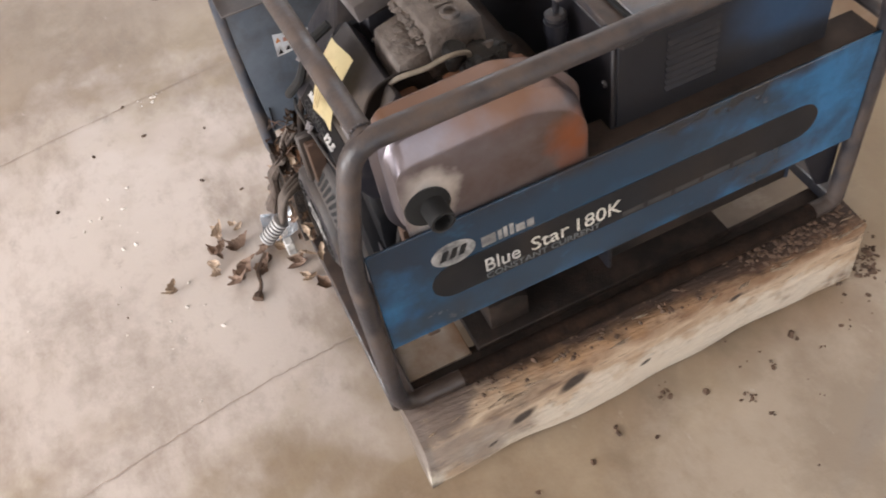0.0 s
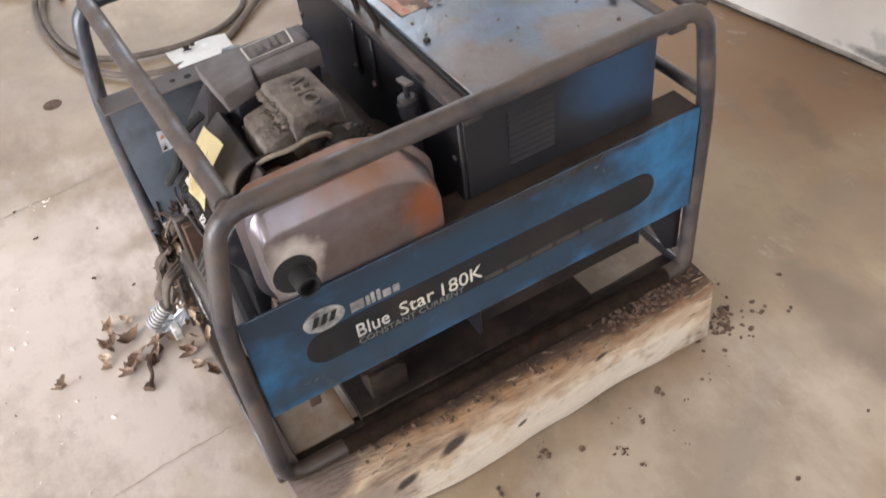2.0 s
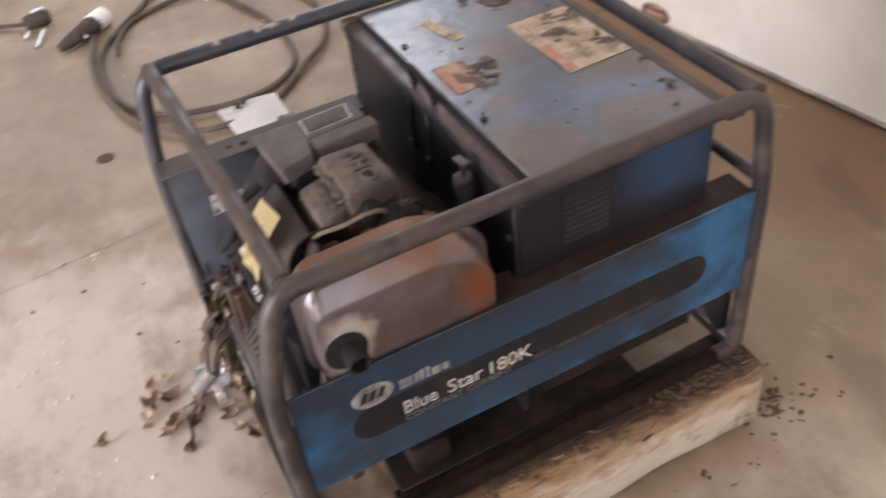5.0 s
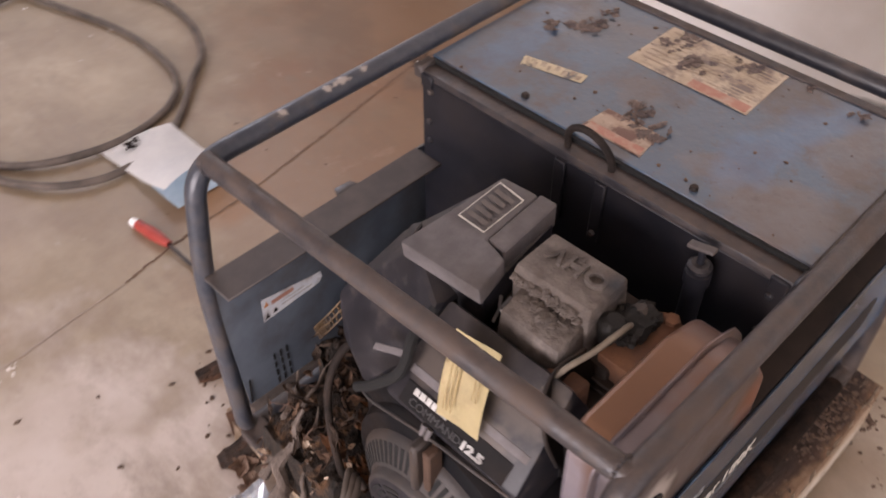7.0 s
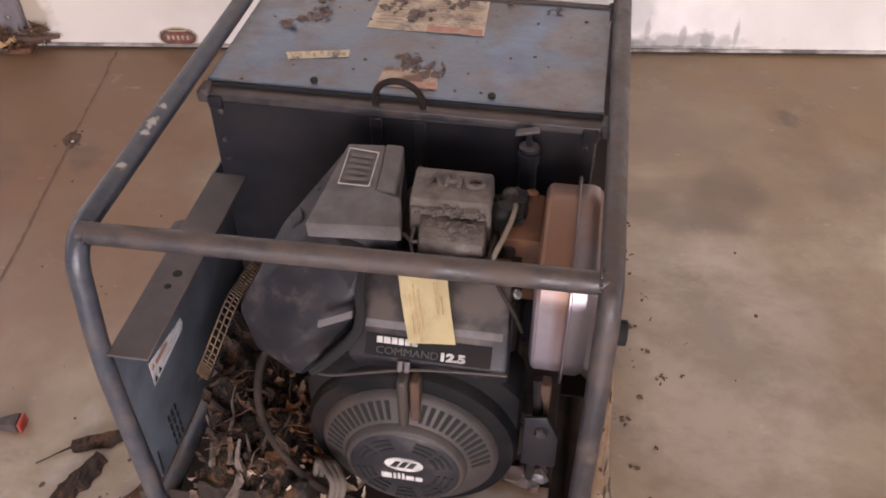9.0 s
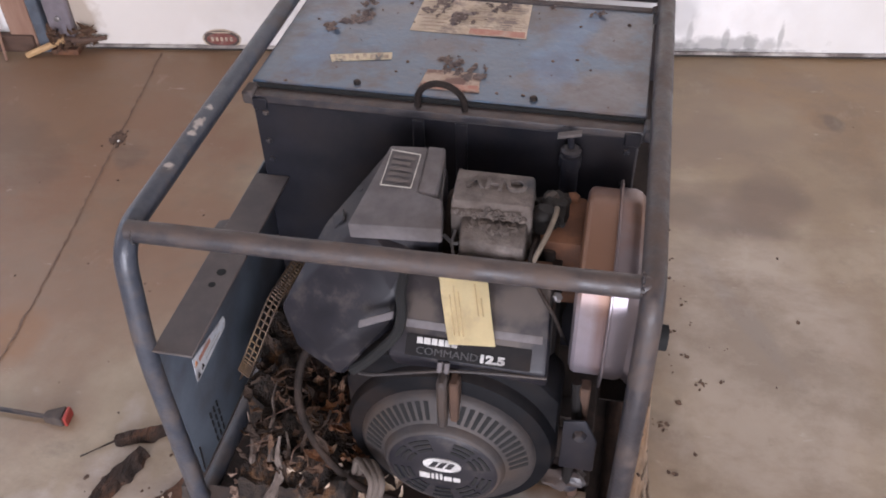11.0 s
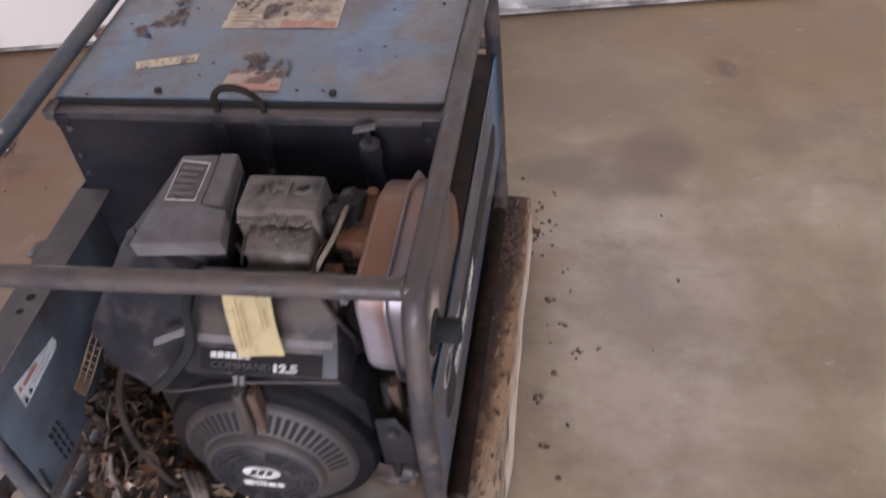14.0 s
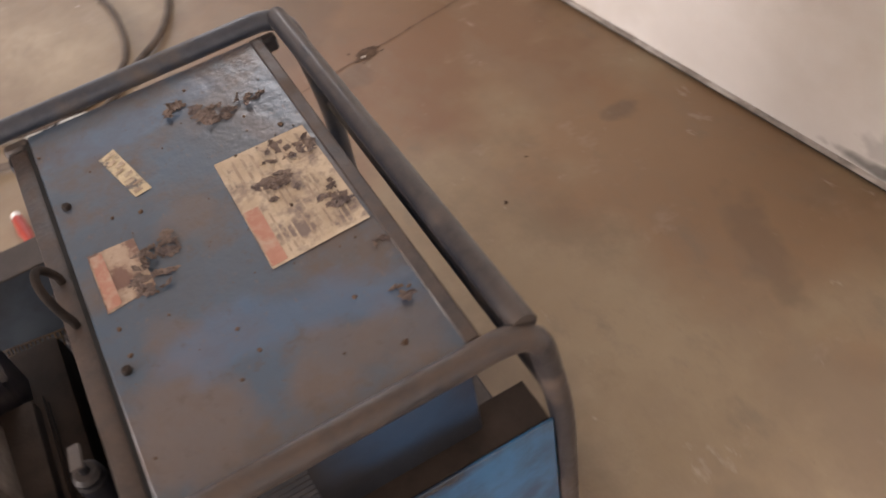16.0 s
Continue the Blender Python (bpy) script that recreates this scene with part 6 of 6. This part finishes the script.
nest("leaf_nest", 45, 0.0, 0.06, 0.3, 0.515, 0.162, 0.035, LEAF, "beige leaf litter spilling over the base bar", 0.55)
nest("leaf_nest", 30, -0.005, 0.07, 0.27, 0.5, 0.18, 0.07, PALE_LEAF, "pale dry leaf scraps among the litter", 0.6)
bm = bmesh.new()
for k in range(24):
    p = Vector((lit.uniform(0.04, 0.2), lit.uniform(0.36, 0.46), lit.uniform(0.24, 0.3)))
    d = Vector((lit.uniform(-1, 1), lit.uniform(-1, 1), lit.uniform(-0.2, 0.4))).normalized() * lit.uniform(0.012, 0.035)
    pipe(smooth_line([p - d, p + Vector((0, 0, lit.uniform(0, 0.012))), p + d], 3), lit.uniform(0.0006, 0.0013), 4, bm=bm)
solo("dry_stalks", bm, DARK_WOOD, (0.1, 0.42, 0.22), "thin dark dry stalks tangled in the nest", "stalks", kind="stuff", smooth=None)
for a, b, r in (((0.0, 0.425, 0.16), (0.08, 0.43, 0.285), 0.008), ((-0.014, 0.432, 0.166), (0.055, 0.43, 0.31), 0.0135), ((-0.008, 0.385, 0.16), (0.03, 0.4, 0.255), 0.006), ((0.0, 0.468, 0.165), (0.09, 0.485, 0.3), 0.01), ((0.04, 0.44, 0.262), (0.13, 0.46, 0.32), 0.005)):
    a, b = Vector(a), Vector(b)
    line = [a.lerp(b, u / 5) + Vector((lit.uniform(-1, 1), lit.uniform(-1, 1), lit.uniform(-1, 1))) * r * 0.7 for u in range(6)]
    solo("twig", pipe(smooth_line(line, 3), [r * (1 - 0.85 * i / 15) * lit.uniform(0.75, 1.15) for i in range(16)], 7), DARK_WOOD if r < 0.005 else BARK, a, "grey-brown dry twig among the leaf litter", "twig", "twigs in the nest", smooth=None)


def curled_leaf(x, y, size, material, label, z=0.0, curl=1.0):
    bm = bmesh.new()
    turn = lit.uniform(0, 6.28)
    for k in range(3):
        leaf((x + lit.uniform(-0.008, 0.008), y + lit.uniform(-0.008, 0.008), z + 0.004 * k), size * lit.uniform(0.7, 1.1), size * lit.uniform(0.35, 0.6), turn + lit.uniform(-1, 1), lit.uniform(0.25, 0.6) * curl, lit, bm, 0.25 * curl)
    return solo("dead_leaf", bm, material, (x, y, z), label, "dead leaf", "leaves on the floor" if z < 0.1 else "leaves on the lid", smooth=None)


# ---- leaves and crumbs ----
for x, y, z_s, m_k in ((-0.12, 0.58, 0.045, 1), (-0.13, 0.535, 0.05, 0), (-0.095, 0.53, 0.055, 0), (-0.1, 0.48, 0.06, 0), (-0.15, 0.5, 0.045, 1), (-0.12, 0.455, 0.055, 0),
                      (-0.235, 0.492, 0.04, 1), (-0.07, 0.46, 0.05, 0), (-0.015, 0.435, 0.055, 0), (-0.005, 0.39, 0.045, 1), (0.015, 0.365, 0.05, 0), (-0.05, 0.5, 0.05, 0),
                      (-0.02, 0.49, 0.05, 1), (0.0, 0.545, 0.05, 0), (-0.085, 0.575, 0.035, 1)):
    curled_leaf(x, y, z_s * 0.75, PALE_LEAF if m_k else LEAF, "pale curled dead leaf on the concrete" if m_k else "brown curled dead leaf on the concrete")
solo("twig", pipe(smooth_line([(-0.055, 0.48, 0.006), (-0.08, 0.45, 0.01), (-0.085, 0.42, 0.008), (-0.1, 0.395, 0.006)]), [0.0095 - 0.006 * math.sin(math.pi * q / 22) + (0.004 if q > 15 else 0) for q in range(19)], 7), CRUMB, (-0.08, 0.44, 0), "bent dark twig lying among dead leaves", "twig")
foil = random.Random(3)
fold = {}
for i in range(7):
    for j in range(6):
        u, v = i / 6, j / 5
        fold[i, j] = Vector((-0.05 + 0.062 * u + 0.012 * v, 0.5 + 0.056 * v - 0.012 * u, 0.006 + 0.03 * abs(u - 0.45) + 0.012 * (v > 0.6) + foil.uniform(0, 0.006)))
bm = bmesh.new()
fold = {q: bm.verts.new(p) for q, p in fold.items()}
for i in range(6):
    for j in range(5):
        bm.faces.new((fold[i, j], fold[i + 1, j], fold[i + 1, j + 1], fold[i, j + 1]))
bmesh.ops.solidify(bm, geom=bm.faces[:], thickness=0.0006)
solo("wrapper", bm, PLAID, (-0.02, 0.52, 0), "crumpled shiny silver-white wrapper on the floor", "wrapper", smooth=None)


def crumbs(name, spots, material, label, kind="stuff"):
    bm = bmesh.new()
    for x, y, r, n in spots:
        for k in range(n):
            a, d = lit.uniform(0, 6.28), r * math.sqrt(lit.random())
            q = lit.uniform(0.25, 1) ** 2
            lump((x + d * math.cos(a), y + d * math.sin(a), 0.001), (0.0064 * q + 0.0008, 0.0042 * q + 0.0007, 0.0028 * q + 0.0005), lit, bm)
    solo(name, bm, material, (spots[0][0], spots[0][1], 0), label, "crumbs", kind=kind, smooth=None)


crumbs("floor_crumbs", [(0.8, -0.03, 0.03, 60), (0.79, -0.055, 0.02, 20), (0.83, -0.05, 0.05, 22), (0.88, -0.03, 0.08, 10)], CRUMB, "dark crumbs of dirt heaped by the timber's end")
crumbs("floor_crumbs", [(0.497, -0.151, 0.014, 9), (0.4, -0.085, 0.016, 9), (0.305, -0.106, 0.006, 3), (0.644, -0.138, 0.006, 3), (0.619, -0.098, 0.01, 3), (0.516, -0.188, 0.006, 3),
                        (0.45, -0.11, 0.006, 3), (0.56, -0.12, 0.008, 3), (0.7, -0.12, 0.01, 4), (0.35, -0.14, 0.005, 2), (0.25, -0.13, 0.006, 3), (0.59, -0.2, 0.006, 2), (0.15, -0.14, 0.01, 5),
                        (0.72, -0.09, 0.05, 6), (0.55, -0.08, 0.04, 4)], CRUMB, "scattered dark crumbs on the concrete")
crumbs("floor_crumbs", [(0.15, 0.72, 0.16, 34), (0.6, 0.9, 0.5, 24), (-0.1, 0.75, 0.35, 10), (1.0, 0.5, 0.35, 5), (1.0, -0.3, 0.5, 8)], CRUMB, "fine brown crumbs strewn over the floor")
GRIT = mat("pale_grit", (0.6, 0.55, 0.5), (0.7, 0.66, 0.62), 80, 0.9, 0.0, 0.1)
crumbs("floor_grit", [(-0.15, 1.04, 0.03, 12), (-0.3, 0.75, 0.1, 10), (-0.2, 0.35, 0.15, 10), (0.3, 1.9, 0.3, 10), (-0.4, 0.6, 0.2, 8)], GRIT, "pale grit flecks on the concrete")

LID_LEAF = mat("grey_brown_leaf_flakes", (0.12, 0.09, 0.08), (0.25, 0.19, 0.155), 60, 0.95, 0.0, 0.4, (0.075, 0.06, 0.062), 45, 0.52)
# dead leaves and crumbs on the lid
TOPZ = 0.134 + (0.606 - 0.134) * 1.022
for x, y, r, n in ((0.545, 0.47, 0.016, 16), (0.585, 0.445, 0.024, 26), (0.63, 0.44, 0.012, 10), (0.625, 0.325, 0.024, 30), (0.6, 0.29, 0.02, 24), (0.645, 0.24, 0.018, 18), (0.47, 0.285, 0.02, 26), (0.455, 0.25, 0.02, 18), (0.655, 0.165, 0.008, 6), (0.645, 0.1, 0.01, 8)):
    bm = bmesh.new()
    for k in range(3 + n // 4):
        a, d, q = lit.uniform(0, 6.28), r * math.sqrt(lit.random()), lit.uniform(0.25, 0.6)
        clod((x + d * math.cos(a), y + d * math.sin(a), TOPZ + 0.0008), (r * q * 0.7, r * q * lit.uniform(0.3, 0.6), 0.0016), lit.uniform(0, 90), bm, 1.1)
    for k in range(n // 4):
        a, d = lit.uniform(0, 6.28), 1.2 * r * math.sqrt(lit.random())
        leaf((x + d * math.cos(a), y + d * math.sin(a), TOPZ + 0.002 * lit.random()), lit.uniform(0.006, 0.018), lit.uniform(0.004, 0.01), lit.uniform(0, 6.28), lit.uniform(0.02, 0.2), lit, bm, 0.25)
    solo("dead_leaf", bm, LID_LEAF, (x, y, TOPZ), "dark crumbled dead leaf flaking on the lid", "dead leaf", "leaves on the lid", smooth=None)
bm = bmesh.new()
for k in range(90):
    q = lit.uniform(0.15, 1) ** 4
    lump((lit.uniform(0.395, 0.66), lit.uniform(0.04, 0.51), TOPZ + 0.0005), (0.0038 * q + 0.0006, 0.0035 * q + 0.0005, 0.002 * q + 0.0004), lit, bm)
solo("lid_crumbs", bm, CRUMB, (0.5, 0.3, TOPZ), "dark crumbs of leaf scattered over the lid", "crumbs", kind="stuff", smooth=None)
bm = bmesh.new()
for k in range(220):
    q = lit.uniform(0.15, 1) ** 4
    x = lit.uniform(0.06, 0.75)
    lump((x, lit.uniform(-0.045, 0.0) + 0.012 * (x > 0.5), 0.1345), (0.006 * q + 0.0008, 0.004 * q + 0.0007, 0.003 * q + 0.0006), lit, bm)
for k in range(420):
    q = lit.uniform(0.15, 1) ** 3
    lump((lit.uniform(0.56, 0.755), lit.uniform(-0.045, 0.02), 0.1345), (0.007 * q + 0.0006, 0.005 * q + 0.0005, 0.003 * q + 0.0004), lit, bm)
solo("timber_crumbs", bm, CRUMB, (0.4, -0.02, 0.134), "dark flaked rust and dirt lying on the timber", "crumbs", kind="stuff", smooth=None)

# ---- loose things on the floor ----
paper = thing("paper_sheet", (0.34, 1.3, 0), "curled white paper sheet with a pale blue underside on the floor", "paper")
bm = bmesh.new()
corner = [Vector(p) for p in ((0.262, 1.475, 0), (0.425, 1.425, 0), (0.41, 1.2, 0), (0.275, 1.2, 0))]
k = 10
g = {}
for i in range(k + 1):
    for j in range(k + 1):
        u, v = i / k, j / k
        p = corner[0] * (1 - u) * (1 - v) + corner[1] * u * (1 - v) + corner[2] * u * v + corner[3] * (1 - u) * v
        z = 0.004 + 0.006 * (noise.noise(p * 12) + 0.6) + 0.04 * v ** 2 + 0.012 * u + 0.015 * math.sin(math.pi * u) * v
        g[i, j] = bm.verts.new((p.x, p.y, z))
for i in range(k):
    for j in range(k):
        bm.faces.new((g[i, j], g[i + 1, j], g[i + 1, j + 1], g[i, j + 1]))
bmesh.ops.solidify(bm, geom=bm.faces[:], thickness=0.0004)
part("sheet", bm, PAPER, paper, "white paper sheet")
part("under_sheet", quad([(0.285, 1.32, 0.002), (0.41, 1.3, 0.002), (0.4, 1.185, 0.004), (0.285, 1.18, 0.003)], 0.0006, cuts=6, lift=0.004), BLUE_PAPER, paper, "pale blue sheet beneath")
for k, (a, b) in enumerate((((0.3, 1.4), (0.318, 1.422)), ((0.314, 1.396), (0.304, 1.425)), ((0.325, 1.41), (0.33, 1.428)))):
    part("ink_mark", quad([(a[0], a[1], 0.024), (a[0] + 0.012, a[1], 0.024), (b[0] + 0.012, b[1], 0.024), (b[0], b[1], 0.024)], 0.0003), SOOT, paper, "dark smudged mark")

tool = thing("reaching_tool", (0.21, 1.03, 0), "thin black rod with red plastic ends on the floor", "tool")
part("rod", pipe([(0.212, 1.1, 0.009), (0.212, 0.955, 0.009)], 0.0042, 10), TUBE, tool, "thin black rod")
part("grip", pipe([(0.198, 1.19, 0.013), (0.205, 1.14, 0.014), (0.212, 1.1, 0.011)], [0.011, 0.013, 0.008], 12), RED, tool, "red and clear plastic grip")
part("grip_end", lathe([(0, 0.02), (0.008, 0.018), (0.011, 0)], (0.197, 1.19, 0.013), (-0.1, 1, 0), 12), PAPER, tool, "pale plastic grip end")
part("jaw", slab([(0.234, 0.925, 0.021), (0.203, 0.92, 0.021), (0.205, 0.958, 0.017), (0.22, 0.958, 0.017)], (0, 0, 0.021), 0.004, 2), RUBBER, tool, "black plastic jaw")
part("jaw_tip", slab([(0.234, 0.9165, 0.02), (0.204, 0.9125, 0.02), (0.205, 0.9195, 0.02), (0.233, 0.9235, 0.02)], (0, 0, 0.019), 0.002, 1), RED, tool, "red jaw tip")


RUST_BARK = mat("rust_brown_bark", (0.09, 0.042, 0.023), (0.15, 0.075, 0.042), 50, 0.9, 0.0, 0.8, (0.03, 0.017, 0.011), 30, 0.55, depth=0.004)


def splinter(points, widths, thick, material, label):
    """A splintered flat stick: a ragged strip along a line."""
    bm = bmesh.new()
    line = smooth_line(points, 8)
    n = len(line)
    rows = []
    for i, p in enumerate(line):
        d = (line[min(i + 1, n - 1)] - line[max(i - 1, 0)]).normalized()
        s = Vector((-d.y, d.x, 0))
        w = np.interp(i / (n - 1), [q / (len(widths) - 1) for q in range(len(widths))], widths)
        w *= 1 + 0.5 * noise.noise(p * 60) + lit.uniform(-0.05, 0.05)
        t = min(thick, w * 1.6) * (1 + 0.4 * noise.noise(p * 45 + Vector((3, 7, 1))))
        rows.append([bm.verts.new(q) for q in (p - s * w, p - s * w * 0.5 + Vector((0, 0, t)), p + s * w * 0.4 + Vector((0, 0, t * 0.9)), p + s * w)])
    for a, b in zip(rows, rows[1:]):
        for j in range(4):
            bm.faces.new((a[j], a[(j + 1) % 4], b[(j + 1) % 4], b[j]))
    bm.faces.new(rows[0])
    bm.faces.new(rows[-1][::-1])
    solo("rotten_wood_piece", bm, material, points[0], label, "wood piece", "rotten wood by the timber", smooth=None)


splinter([(0.23, 0.735, 0.001), (0.215, 0.762, 0.001), (0.203, 0.79, 0.001), (0.192, 0.812, 0.002), (0.188, 0.818, 0.004), (0.152, 0.86, 0.002)], [0.013, 0.015, 0.012, 0.013, 0.002, 0.001], 0.013, ROTTEN, "dark rotten wood splinter with a thin twig end")
splinter([(0.18, 0.757, 0.001), (0.15, 0.767, 0.001), (0.11, 0.785, 0.001), (0.07, 0.795, 0.001)], [0.01, 0.018, 0.02, 0.012], 0.016, ROTTEN, "chunk of dark rotten wood on the floor")
splinter([(0.15, 0.66, 0.001), (0.1, 0.665, 0.001), (0.055, 0.68, 0.001)], [0.012, 0.034, 0.024], 0.014, RUST_BARK, "thin rust-brown flake of bark on the floor")
splinter([(0.1, 0.62, 0.001), (0.05, 0.615, 0.001), (0.0, 0.63, 0.001)], [0.02, 0.03, 0.01], 0.03, ROTTEN, "chunk of dark rotten wood on the floor")
for x, y in ((0.06, 0.645), (0.03, 0.6), (0.085, 0.69), (0.02, 0.58)):
    curled_leaf(x, y, 0.045, PALE_LEAF if x > 0.05 else LEAF, "pale dry leaf beside the rotten timber" if x > 0.05 else "brown dry leaf beside the rotten timber")

# the long cable in loose loops
CABLE = [(0.06, 2.12), (0.02, 1.9), (0.02, 1.73), (0.06, 1.53), (0.15, 1.4), (0.27, 1.36), (0.42, 1.41), (0.55, 1.53), (0.64, 1.62), (0.7, 1.76), (0.71, 1.92), (0.66, 2.08), (0.58, 2.28), (0.53, 2.5), (0.55, 2.66), (0.62, 2.82),
         (0.6, 2.9), (0.48, 2.88), (0.42, 2.74), (0.39, 2.56), (0.4, 2.45), (0.46, 2.21), (0.55, 1.89), (0.56, 1.7), (0.53, 1.56), (0.46, 1.49), (0.36, 1.46), (0.25, 1.46), (0.14, 1.51), (0.07, 1.6), (0.035, 1.74), (0.04, 1.9), (0.09, 2.05),
         (0.25, 2.25), (0.39, 2.46), (0.55, 2.62), (0.75, 2.7), (0.95, 2.62), (1.08, 2.42), (1.1, 2.2), (1.04, 2.11), (0.89, 2.08), (0.76, 2.11), (0.6, 2.21), (0.45, 2.22), (0.27, 2.19), (0.18, 2.14), (0.12, 2.03), (0.1, 1.95)]
cable = thing("power_cable", (0.4, 2.0, 0), "long dusty black cable lying in loose loops", "cable")
pts = [(x, y, 0.009 + 0.007 * (0.5 + 0.5 * math.sin(i * 1.9))) for i, (x, y) in enumerate(CABLE)]
part("cable_run", pipe(smooth_line(pts, 7), 0.0085, 10), CABLE_SKIN, cable, "dusty black cable")
plug = part("plug", pipe([(0.1, 2.19, 0.03), (0.06, 2.15, 0.03), (0.02, 2.12, 0.03)], [0.026, 0.03, 0.024], 12), RUBBER, cable, "black plug body")
part("collar", pipe([(0.115, 2.205, 0.03), (0.07, 2.165, 0.03)], 0.031, 14), PAPER, plug, "white plug collar")
part("cord_grip", pipe([(0.02, 2.12, 0.03), (-0.02, 2.1, 0.024), (-0.05, 2.085, 0.02)], [0.024, 0.02, 0.012], 10), RUBBER, plug)
part("screw", lathe([(0, 0.01), (0.006, 0.01), (0.007, 0)], (0.035, 2.09, 0.03), (0.2, -0.7, 0.5), 8), CHROME, plug)
second = thing("cable_clamp", (-0.08, 2.3, 0), "black cable end with bright lever parts on the floor", "cable clamp")
part("cord", pipe(smooth_line([(-0.9, 2.6, 0.008), (-0.5, 2.5, 0.008), (-0.25, 2.42, 0.01), (-0.11, 2.34, 0.018)]), 0.0075, 8), RUBBER, second)
part("body", pipe([(-0.12, 2.34, 0.02), (-0.07, 2.34, 0.026), (-0.04, 2.345, 0.022)], [0.022, 0.028, 0.02], 12), RUBBER, second, "black body")
part("top_plate", slab([(-0.09, 2.36, 0.056), (-0.05, 2.365, 0.056), (-0.05, 2.335, 0.056), (-0.09, 2.33, 0.056)], (0, 0, 0.006), 0.002), CHROME, second, "bright metal plate")
part("lever", pipe([(-0.075, 2.27, 0.012), (-0.11, 2.17, 0.008)], 0.007, 8), CHROME, second, "bright metal lever")
part("lever", pipe([(-0.12, 2.29, 0.01), (-0.135, 2.25, 0.008)], 0.007, 8), CHROME, second, "bright metal lever")
solo("floor_stain", lathe([(0, 0.0012), (0.02, 0.0012), (0.024, 0.0002)], (-0.046, 1.42, 0), (0, 0, 1), 16), CRUMB, (-0.046, 1.42, 0), "small dark smear of dirt on the concrete", "stain", kind="structure")
lumps = random.Random(44)
bm = clod((1.01, 1.228, 0.001), (0.024, 0.017, 0.003), 61, rough=1.0)
clod((1.03, 1.238, 0.001), (0.016, 0.01, 0.002), 67, bm, 1.0)
for k in range(9):
    lump((1.01 + lumps.uniform(-0.04, 0.04), 1.228 + lumps.uniform(-0.03, 0.03), 0.001), (0.004, 0.003, 0.002), lumps, bm)
dirt = solo("dirt_clod", bm, CRUMB, (1.01, 1.23, 0), "brown clod of dirt lying on the floor joint", "dirt clod")
part("pale_chip", clod((1.004, 1.222, 0.003), (0.004, 0.003, 0.0015), 71), GRIT, dirt, "pale chip")
